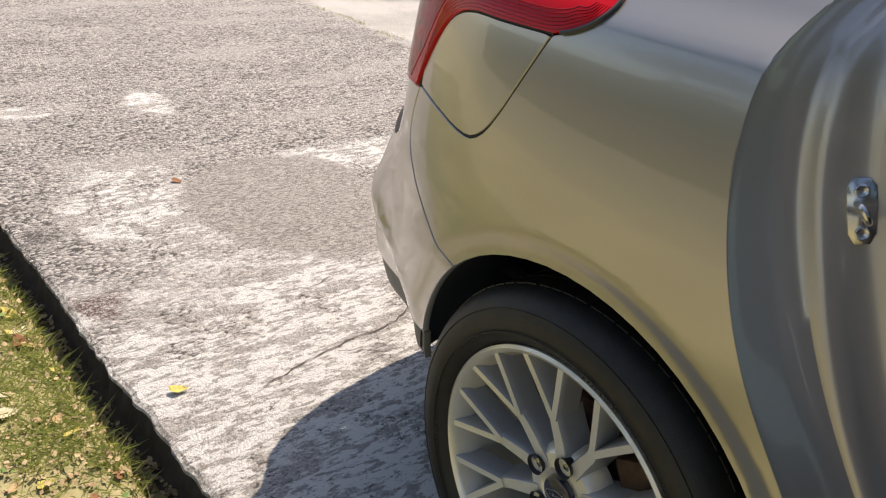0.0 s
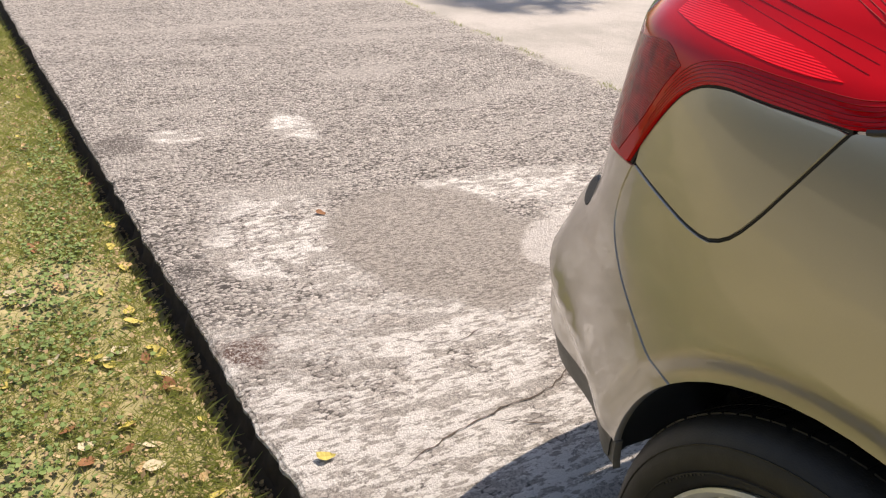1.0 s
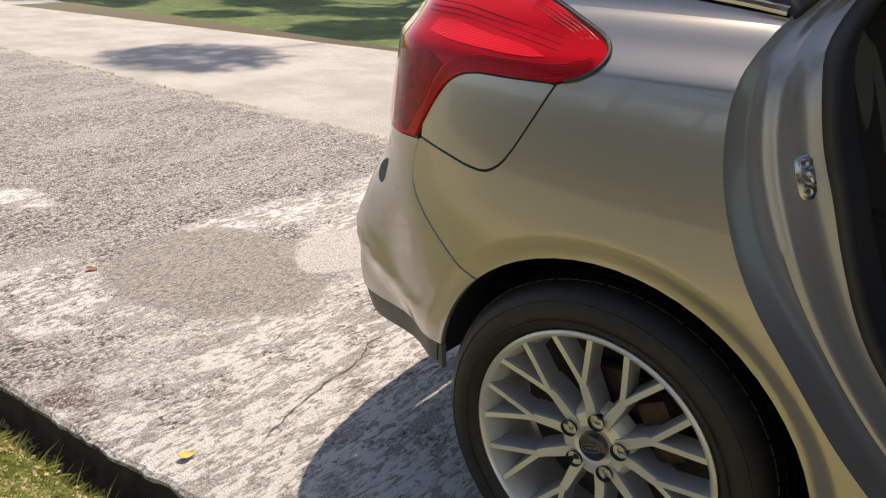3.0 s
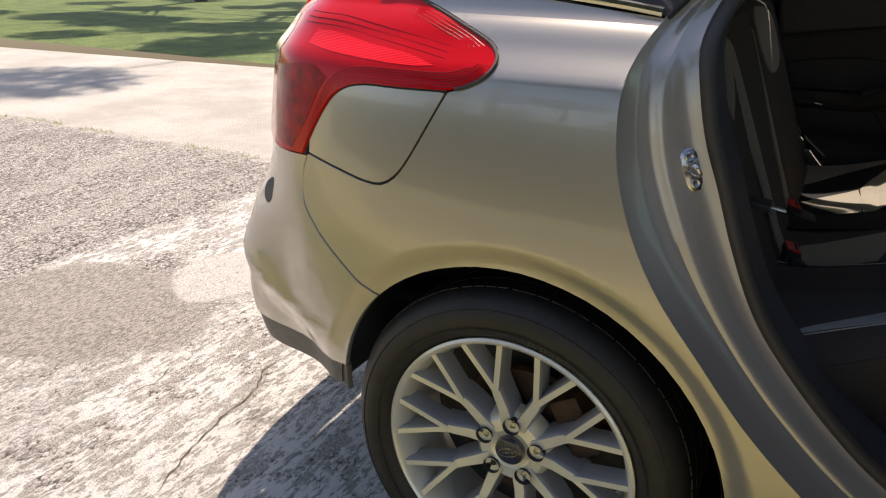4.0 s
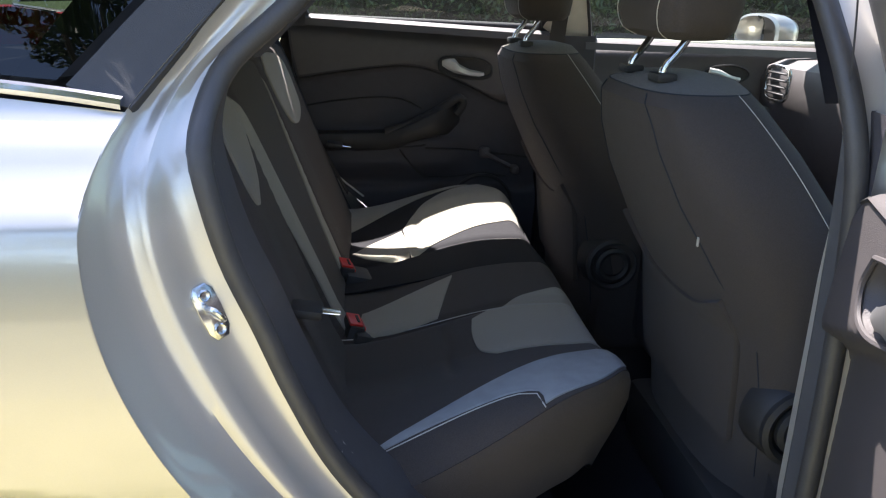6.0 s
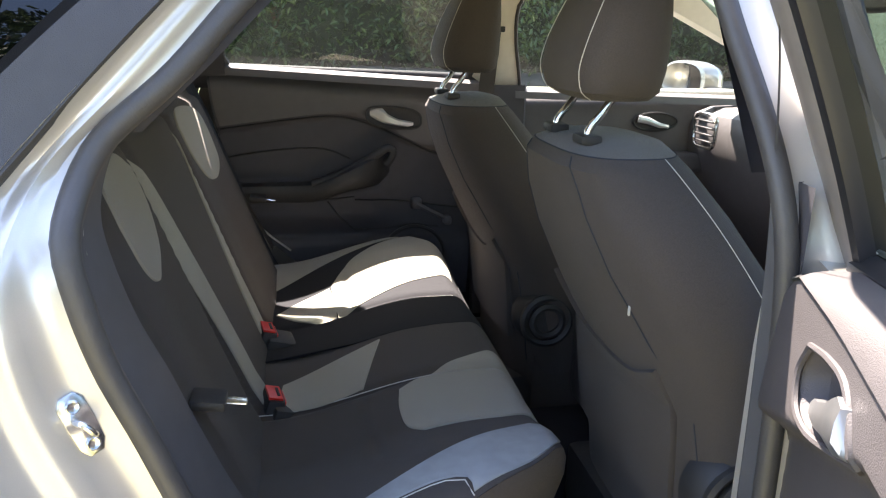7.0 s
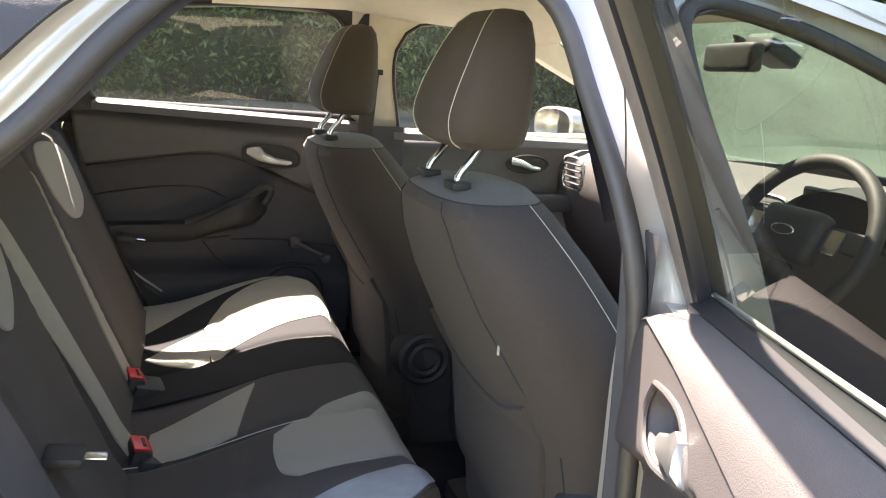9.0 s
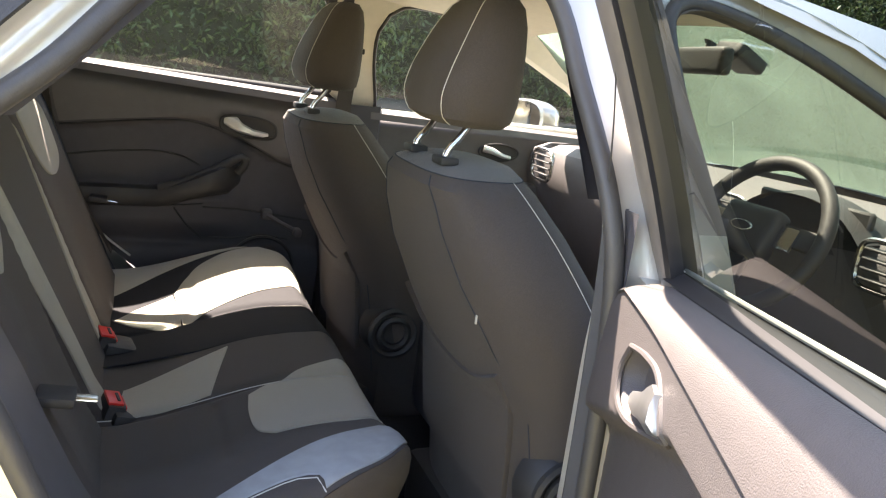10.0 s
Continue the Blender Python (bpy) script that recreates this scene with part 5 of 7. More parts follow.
BACK = [(0.385, 0.50), (0.345, 0.58), (0.30, 0.70), (0.245, 0.85), (0.19, 1.0), (0.155, 1.08), (0.135, 1.105), (0.10, 1.11)]
def back_at(y, t, lift=0.0):
    """A point of the rear backrest: across the car and 0 to 1 upwards."""
    i = min(int(t * 5), 4)
    a, b = BACK[i], BACK[i + 1]
    k = t * 5 - i
    x, z = a[0] + (b[0] - a[0]) * k, a[1] + (b[1] - a[1]) * k
    d = abs(y - MID)
    push = 0.02 * sm(0.33, 0.52, d) - 0.07 * sm(0.55, 0.66, d) ** 1.5 - 0.015 * math.exp(-((d - 0.2) / 0.014) ** 2) - 0.03 * sm(0.9, 1.0, t)
    return Vector((x + (push + lift) * 0.93, y, z + (push + lift) * 0.36))
sheet("backrest", [(0.28, 0.02), (0.5, 0.0), (1.3, 0.0), (1.54, 0.02), (1.545, 0.9), (1.50, 1.0), (0.32, 1.0), (0.275, 0.9)], back_at, CLOTH, rear_seat, "charcoal cloth rear backrest", step=0.02, depth=0.03)
def bpatch(pts):
    return sheet("back_panel", pts, back_at, CLOTH_GREY, rear_seat, "grey woven backrest panel", step=0.02, lift=0.004, depth=0.004)
for flip in (False, True):
    q = (lambda y: 2 * MID - y) if flip else (lambda y: y)
    bpatch(cut(path2([(q(0.715), 0.86), (q(0.755), 0.66), (q(0.80), 0.36), (q(0.815), 0.03)]), path2([(q(0.745), 0.03), (q(0.728), 0.36), (q(0.712), 0.62), (q(0.708), 0.80)])))
    bpatch(cut(path2([(q(0.43), 0.76), (q(0.45), 0.86), (q(0.53), 0.92), (q(0.62), 0.91), (q(0.665), 0.84)]), path2([(q(0.665), 0.84), (q(0.655), 0.74), (q(0.60), 0.66), (q(0.52), 0.63), (q(0.45), 0.67), (q(0.43), 0.76)])))
# side bolster next to the opening
part("side_bolster", loft([[Vector((x - 0.11, 0.20, z - 0.02)), Vector((x - 0.03, 0.20, z)), Vector((x + 0.005, 0.225, z + 0.01)), Vector((x + 0.0, 0.275, z + 0.01)), Vector((x - 0.05, 0.295, z))] for x, z in BACK[:6]]), CLOTH_BLACK, rear_seat, "dark leathercloth side bolster")
part("side_bolster", loft([[Vector((x - 0.11, 1.63, z - 0.02)), Vector((x - 0.03, 1.62, z)), Vector((x + 0.005, 1.595, z + 0.01)), Vector((x + 0.0, 1.545, z + 0.01)), Vector((x - 0.05, 1.525, z))] for x, z in BACK[:6]]), CLOTH_BLACK, rear_seat)
for y, x, z in ((0.748, 0.374, 0.530), (1.030, 0.352, 0.550)):
    b = empty("belt_buckle", car, (x, y, z))
    rot = Matrix.Rotation(radians(18), 3, "Y") @ Matrix.Rotation(radians(12), 3, "Z")
    part("buckle_body", rbox((0, 0, -0.01), (0.035, 0.062, 0.085), 0.008, 2, rot), PLASTIC, b)
    part("buckle_pocket", rbox((0.030, -0.004, -0.016), (0.066, 0.074, 0.060), 0.010, 2, rot), PLASTIC, b)
    part("release_button", rbox(rot @ Vector((0.016, 0, 0.020)), (0.012, 0.048, 0.020), 0.002, 2, rot), BUCKLE_RED, b, "red release button")
    part("buckle_slot", rbox(rot @ Vector((0.006, 0, 0.036)), (0.006, 0.030, 0.006), 0.001, 1, rot), PLASTIC, b)
    part("release_button", rbox(rot @ Vector((0.0, 0, 0.034)), (0.028, 0.050, 0.006), 0.002, 2, rot), BUCKLE_RED, b)
def belt(pts, w, name="seat_belt"):
    rows = []
    P = curve_through(pts, 0.03)
    for i, p in enumerate(P):
        d = (P[min(i + 1, len(P) - 1)] - P[max(i - 1, 0)]).normalized()
        s = d.cross(Vector((0.85, 0, 0.5))).normalized()
        rows.append([p - s * w / 2, p + s * w / 2, p + s * w / 2 - Vector((0.002, 0, 0)), p - s * w / 2 - Vector((0.002, 0, 0))])
    return part(name, loft(rows, True), WEB, car, "dark seat belt webbing")
belt([(0.12, 0.36, 1.10), (0.22, 0.34, 0.95), (0.31, 0.33, 0.76), (0.38, 0.325, 0.60)], 0.047)
belt([(0.12, 1.50, 1.12), (0.20, 1.53, 0.98), (0.28, 1.54, 0.78), (0.36, 1.54, 0.62)], 0.047)
for y in (0.335, 1.525):
    part("belt_tongue", rbox((0.355, y + 0.005, 0.765), (0.036, 0.018, 0.004), 0.002, 2, Matrix.Rotation(radians(8), 3, "Y")), STEEL, car, "steel belt tongue")
    part("belt_tongue", rbox((0.325, y + 0.003, 0.770), (0.045, 0.044, 0.014), 0.005, 2, Matrix.Rotation(radians(8), 3, "Y")), PLASTIC, car)

# ---- front seats ----
HEAD = ((1.135, 0.090, 0.03, 0.06), (1.138, 0.084, 0.052, 0.090), (1.150, 0.078, 0.068, 0.110), (1.18, 0.075, 0.075, 0.122), (1.22, 0.080, 0.071, 0.124), (1.26, 0.089, 0.063, 0.117), (1.30, 0.099, 0.053, 0.104), (1.33, 0.107, 0.042, 0.086), (1.346, 0.112, 0.028, 0.064), (1.35, 0.115, 0.010, 0.035))
def front_seat(at, label):
    seat = tagged(empty("front_seat", car, at), label)
    rows = []
    n = 40
    prof = [(0.36, -0.01, 0.15, 0.23), (0.44, 0.0, 0.15, 0.262), (0.55, 0.0, 0.148, 0.282), (0.68, 0.0, 0.145, 0.291), (0.80, 0.0, 0.14, 0.288), (0.90, 0.005, 0.13, 0.270), (0.98, 0.012, 0.116, 0.236), (1.045, 0.020, 0.098, 0.185), (1.064, 0.026, 0.085, 0.155), (1.078, 0.036, 0.062, 0.118), (1.083, 0.045, 0.03, 0.06)]
    def recline(z):
        return 0.63 * min(max(0.0, 1.06 - z), 0.36) + 0.12 * max(0.0, 0.70 - z)
    for z, cx, d, w in prof:
        cx += recline(z)
        rows.append([Vector((cx + 0.06 + (d * math.copysign(abs(math.cos(a)) ** 0.75, math.cos(a))), w * math.copysign(abs(math.sin(a)) ** 0.62, math.sin(a)), z)) for a in (2 * math.pi * k / n for k in range(n))])
    part("backrest", loft(rows[:9], True, False, True), CLOTH, seat, "charcoal cloth backrest with pale stitched seams")
    part("back_cap", loft([[p + Vector((0.002 * (p.x - 0.08), 0, 0)) for p in r] for r in rows[8:]], True, False, True), CLOTH_TOP, seat, "paler woven top of the backrest")
    part("seam", tube([p + Vector((-0.0005 if p.x < 0.06 else 0.0005, 0, 0)) for p in rows[8]], 0.0012, 5, True), CLOTH_BLACK, seat)
    def back(y, z, lift=0.0):
        v = back0(y, z, lift)
        return Vector((v.x + recline(z), v.y, v.z))
    def back0(y, z, lift=0.0):
        zs = [p[0] for p in prof]
        cx, d, w = (float(np.interp(z, zs, [p[i] for p in prof])) for i in (1, 2, 3))
        s = min(0.999, abs(y) / w) ** (1 / 0.62)
        c = math.sqrt(max(0.0, 1 - s * s)) ** 0.75
        return Vector((cx + 0.06 - d * c - lift, y, z))
    sheet("map_pocket", cut(path2([(-0.19, 0.50), (-0.20, 0.66), (-0.195, 0.755)]), path2([(-0.195, 0.755), (-0.10, 0.715), (0.0, 0.705), (0.10, 0.72), (0.195, 0.79)]), path2([(0.195, 0.79), (0.20, 0.66), (0.19, 0.50)])), lambda y, z, lift=0.0: back(y, z, lift + 0.014), CLOTH, seat, "cloth map pocket", step=0.02, depth=0.014, flip=True)
    for s in (-1, 1):
        part("seam", tube([back(s * y, z, 0.0005) for y, z in path2([(0.096, 1.060), (0.122, 1.02), (0.146, 0.96), (0.168, 0.90), (0.186, 0.852), (0.207, 0.78), (0.224, 0.70), (0.232, 0.56), (0.222, 0.45)], 0.015)], 0.0012, 5), CLOTH_BLACK, seat)
        st = []
        for z, cx, d, w in prof[2:9]:
            a = s * radians(72)
            st.append(Vector((cx + recline(z) + 0.06 + d * 1.005 * math.copysign(abs(math.cos(a)) ** 0.75, math.cos(a)), w * 1.006 * math.copysign(abs(math.sin(a)) ** 0.62, math.sin(a)), z)))
        part("stitching", tube(curve_through(st, 0.012), 0.0006, 4), STITCH, seat, "pale stitched seam")
    if at[1] < MID:
        v = back(-0.186, 0.852, 0.002)
        part("seat_tag", rbox(v, (0.003, 0.005, 0.016), 0.001, 1), STITCH, seat, "small woven seat label")
    # cushion and recliner cover
    rows = []
    for x, zt, w in ((0.22, 0.50, 0.24), (0.30, 0.505, 0.255), (0.40, 0.52, 0.262), (0.52, 0.53, 0.255), (0.58, 0.51, 0.24), (0.61, 0.46, 0.22)):
        rows.append([Vector((x, w * s, z)) for s, z in ((-0.96, 0.32), (-1.0, 0.42), (-1.0, zt + 0.02), (-0.86, zt + 0.04), (-0.66, zt), (0, zt - 0.01), (0.66, zt), (0.86, zt + 0.04), (1.0, zt + 0.02), (1.0, 0.42), (0.96, 0.32))])
    part("seat_cushion", loft(rows, False), CLOTH, seat)
    part("seat_base", rbox((0.40, 0, 0.33), (0.5, 0.42, 0.14), 0.02, 2), PLASTIC, seat)
    rec = bmesh.new()
    for r, y in ((0.058, -0.277), (0.036, -0.281)):
        tube([Vector((0.235 + r * math.cos(a), y, 0.575 + r * math.sin(a))) for a in (2 * math.pi * i / 32 for i in range(32))], 0.009, 6, True, rec)
    lathe([(0.002, -0.272), (0.06, -0.272), (0.068, -0.262), (0.072, -0.22)], (0.235, 0, 0.575), 32, rec)
    part("recliner_cover", rec, PLASTIC, seat, "black plastic recliner cover")
    # headrest on two posts
    head = empty("headrest", seat)
    rows = []
    m = 36
    for z, cx, d, w in HEAD:
        rows.append([Vector((cx + d * math.copysign(abs(math.cos(a)) ** 0.6, math.cos(a)), w * math.copysign(abs(math.sin(a)) ** 0.6, math.sin(a)), z)) for a in (2 * math.pi * k / m for k in range(m))])
    part("headrest_pad", loft(rows, True, False, True), CLOTH, head, "charcoal cloth headrest with white stitching")
    for s in (-1, 1):
        st = []
        for z, cx, d, w in HEAD[1:-1]:
            a = math.pi - s * 0.62
            st.append(Vector((cx + d * 1.01 * math.copysign(abs(math.cos(a)) ** 0.6, math.cos(a)), w * 1.01 * math.copysign(abs(math.sin(a)) ** 0.6, math.sin(a)), z)))
        part("stitching", tube(curve_through(st, 0.01), 0.0008, 4), STITCH, head)
        part("headrest_post", tube(curve_through([(0.035, s * 0.07, 1.06), (0.037, s * 0.07, 1.095), (0.055, s * 0.07, 1.118), (0.075, s * 0.07, 1.15)], 0.008), 0.0062, 10), CHROME, head, "chrome headrest post")
        part("grommet", rbox((0.035, s * 0.07, 1.082), (0.032, 0.045, 0.014), 0.005, 2), PLASTIC, head)
    return seat


front_seat((0.835, 0.55, 0.0), "charcoal cloth driver's seat with a map pocket")
front_seat((0.775, 1.275, 0.0), "charcoal cloth passenger seat with a map pocket")

# ---- floor, dashboard, steering wheel ----
part("cabin_floor", rbox((1.3, MID, 0.24), (2.0, 1.56, 0.04), 0.01, 1), CARPET, car, "black carpet")
part("inner_sill", rbox((0.95, 2 * MID - 0.145, 0.34), (2.1, 0.10, 0.26), 0.02, 2), CARPET, car)
# unseen plate added to keep sun from leaking under the rear
part("rear_light_stop", rbox((-0.46, MID, 0.37), (0.42, 1.30, 0.03), 0.01, 1), PLASTIC, car)
part("floor_tunnel", rbox((1.3, MID, 0.28), (1.9, 0.22, 0.14), 0.05, 3), CARPET, car)
part("seat_pan", rbox((0.45, MID, 0.32), (0.55, 1.30, 0.16), 0.03, 2), CARPET, car)
part("boot_wall", rbox((0.05, MID, 0.75), (0.05, 1.40, 0.66), 0.02, 1, Matrix.Rotation(radians(-18), 3, "Y")), CARPET, car)
part("parcel_shelf", rbox((-0.25, MID, 1.03), (0.66, 1.28, 0.03), 0.01, 1), CARPET, car)
part("boot_floor", rbox((-0.33, MID, 0.50), (0.70, 1.42, 0.03), 0.01, 1), CARPET, car)
# unseen strip that closes a sun leak between bumper and tailgate
part("boot_light_stop", rbox((-0.707, MID, 0.783), (0.095, 0.92, 0.016), 0.004, 1), PLASTIC, car)
part("underbody", rbox((1.35, MID, 0.21), (1.9, 1.66, 0.03), 0.01, 1), PLASTIC, car)
dash = tagged(empty("dashboard", car), "grey soft dashboard with air vents")
rows = []
for i in range(19):
    s = i / 9 - 1
    y = MID + 0.735 * s
    b = -0.10 * abs(s) ** 2
    b2 = 0.09 * sm(0.98, 0.80, y)
    rows.append([Vector((min(x + b * k + b2, 2.25), y, z)) for x, z, k in ((2.25, 1.015, 2.0), (2.0, 1.02, 1.0), (1.80, 1.015, 0.5), (1.735, 0.995, 0.4), (1.71, 0.955, 0.3), (1.715, 0.86, 0.3), (1.76, 0.74, 0.3), (1.85, 0.62, 0.3), (1.95, 0.45, 0.3))])
part("dash_top", loft(rows), TRIM_TOP, dash)
for y in (1.50, 0.32, 1.02, 0.80):
    vx = (1.652 if abs(y - MID) > 0.3 else 1.70) + 0.09 * sm(0.98, 0.80, y)
    bm = bmesh.new()
    for i in range(4):
        rbox((vx + 0.003, y, 0.925 + 0.02 * i), (0.02, 0.10, 0.006), 0.002, 1, None, bm)
    part("vent_slats", bm, PLASTIC, dash)
    part("vent_frame", tube([Vector((vx, y + 0.062 * math.copysign(abs(math.cos(a)) ** 0.5, math.cos(a)), 0.955 + 0.05 * math.copysign(abs(math.sin(a)) ** 0.5, math.sin(a)))) for a in (2 * math.pi * i / 28 for i in range(28))], 0.006, 6, True), STEEL, dash)
part("instrument_hood", loft([[Vector((x, 0.56 + w * s, z - 0.07 * abs(s) ** 2.5)) for s in (i / 8 - 1 for i in range(17))] for x, z, w in ((1.745, 1.052, 0.17), (1.83, 1.06, 0.18), (1.95, 1.02, 0.20))]), PLASTIC, dash)
part("instruments", rbox((1.80, 0.56, 0.99), (0.02, 0.30, 0.11), 0.005, 1), PLASTIC, dash)
part("console", rbox((1.45, MID, 0.52), (0.75, 0.20, 0.30), 0.04, 3), TRIM, dash)
sw = tagged(empty("steering_wheel", car), "black three-spoke steering wheel with silver inserts")
SWM = Matrix.Translation((1.635, 0.555, 0.965)) @ Matrix.Rotation(radians(25), 4, "Y")
ring = [SWM @ Vector((0, 0.168 * math.cos(a), 0.168 * math.sin(a))) for a in (2 * math.pi * i / 56 for i in range(56))]
part("wheel_rim", tube(ring, 0.0165, 10, True), PLASTIC, sw, "black leather steering wheel rim")
part("airbag_cover", rbox(SWM @ Vector((-0.015, 0, 0)), (0.05, 0.15, 0.11), 0.02, 3, SWM.to_3x3()), PLASTIC, sw)
for y, z in ((0.12, 0.015), (-0.12, 0.015), (0, -0.11)):
    part("wheel_spoke", rbox(SWM @ Vector((0.0, y, z)), (0.022, 0.11 if z > 0 else 0.05, 0.045 if z > 0 else 0.11), 0.008, 2, SWM.to_3x3()), PLASTIC, sw)
for y in (0.098, -0.098):
    part("spoke_insert", rbox(SWM @ Vector((-0.014, y, 0.005)), (0.01, 0.045, 0.05), 0.004, 2, SWM.to_3x3()), STEEL, sw, "silver spoke insert")
part("emblem", tube([SWM @ Vector((-0.042, 0.028 * math.cos(a), 0.011 * math.sin(a))) for a in (2 * math.pi * i / 28 for i in range(28))], 0.0018, 5, True), STEEL, sw)
# mirrors
im = tagged(empty("rear_view_mirror", car), "black rear-view mirror")
part("mirror_housing", rbox((1.68, 0.87, 1.318), (0.035, 0.235, 0.065), 0.014, 3, Matrix.Rotation(radians(-14), 3, "Z")), PLASTIC, im)
part("mirror_stalk", tube([(1.69, 0.87, 1.328), (1.70, 0.875, 1.36), (1.695, 0.88, 1.375)], 0.013, 8), PLASTIC, im)
part("sensor_cover", rbox((1.73, 0.80, 1.335), (0.10, 0.09, 0.045), 0.015, 3, Matrix.Rotation(radians(24), 3, "Y")), PLASTIC, im)
for far in (False, True):
    m = (lambda v: Vector((v[0], 2 * MID - v[1], v[2]))) if far else (lambda v: Vector(v))
    dm = tagged(empty("door_mirror", car if far else front_door), "silver-beige door mirror")
    rows = []
    for x, k in ((1.795, 0.86), (1.80, 0.97), (1.815, 1.0), (1.85, 0.97), (1.885, 0.80), (1.91, 0.45), (1.915, 0.1)):
        rows.append([m((x + 0.03 * math.cos(a) * k, -0.125 + 0.105 * k * math.copysign(abs(math.cos(a)) ** 0.7, math.cos(a)), 1.075 + 0.072 * k * math.copysign(abs(math.sin(a)) ** 0.7, math.sin(a)))) for a in (2 * math.pi * i / 28 for i in range(28))])
    part("mirror_shell", loft(rows, True), PAINT, dm)
    bm = loft([[m((1.797 - 0.02 * k * math.cos(a), -0.125 + 0.095 * k * math.copysign(abs(math.cos(a)) ** 0.7, math.cos(a)), 1.075 + 0.063 * k * math.copysign(abs(math.sin(a)) ** 0.7, math.sin(a)))) for a in (2 * math.pi * i / 28 for i in range(28))] for k in (1.0, 0.01)], True)
    part("mirror_glass", bm, MIRROR, dm)
    part("mirror_foot", rbox(m((1.86, 0.02, 1.04)), (0.07, 0.12, 0.04), 0.012, 2), PLASTIC, dm)
# parking sensor
sensor = part("bumper_sensor", lathe([(0.0, -0.004), (0.024, -0.0035), (0.028, 0.0), (0.028, 0.012)], (0, 0, 0), 24), GREYPLASTIC, bumper, "dark round parking sensor")
su, sz = u_at(-0.605), 0.702
sn = (side(su + 0.01, sz) - side(su - 0.01, sz)).cross(side(su, sz + 0.01) - side(su, sz - 0.01)).normalized()
sn = (sn * 0.55 + Vector((-0.25, -0.9, 0.25)) * 0.45).normalized()
sensor.matrix_basis = Matrix.Translation(side(su, sz)) @ sn.to_track_quat("-Y", "Z").to_matrix().to_4x4()

# ---- ground ----
def kerb_y(x):
    return -0.232 + 0.106 * x + 0.012 * noise.noise((x * 2.2, 0, 0)) + 0.012 * noise.noise((x * 11, 3, 0)) + 0.008 * noise.noise((x * 31, 7, 0))


def grid_mesh(xs, ys, z, name, material, kind="structure", label="", parent=None):
    verts = [(x, y, z(x, y)) for x in xs for y in ys]
    n = len(ys)
    faces = [(i * n + j, (i + 1) * n + j, (i + 1) * n + j + 1, i * n + j + 1) for i in range(len(xs) - 1) for j in range(n - 1)]
    me = bpy.data.meshes.new(name)
    me.from_pydata(verts, [], faces)
    me.polygons.foreach_set("use_smooth", [True] * len(me.polygons))
    me.materials.append(material)
    ob = new(name, me)
    ob.parent = parent
    return tagged(ob, label, "", "", kind)


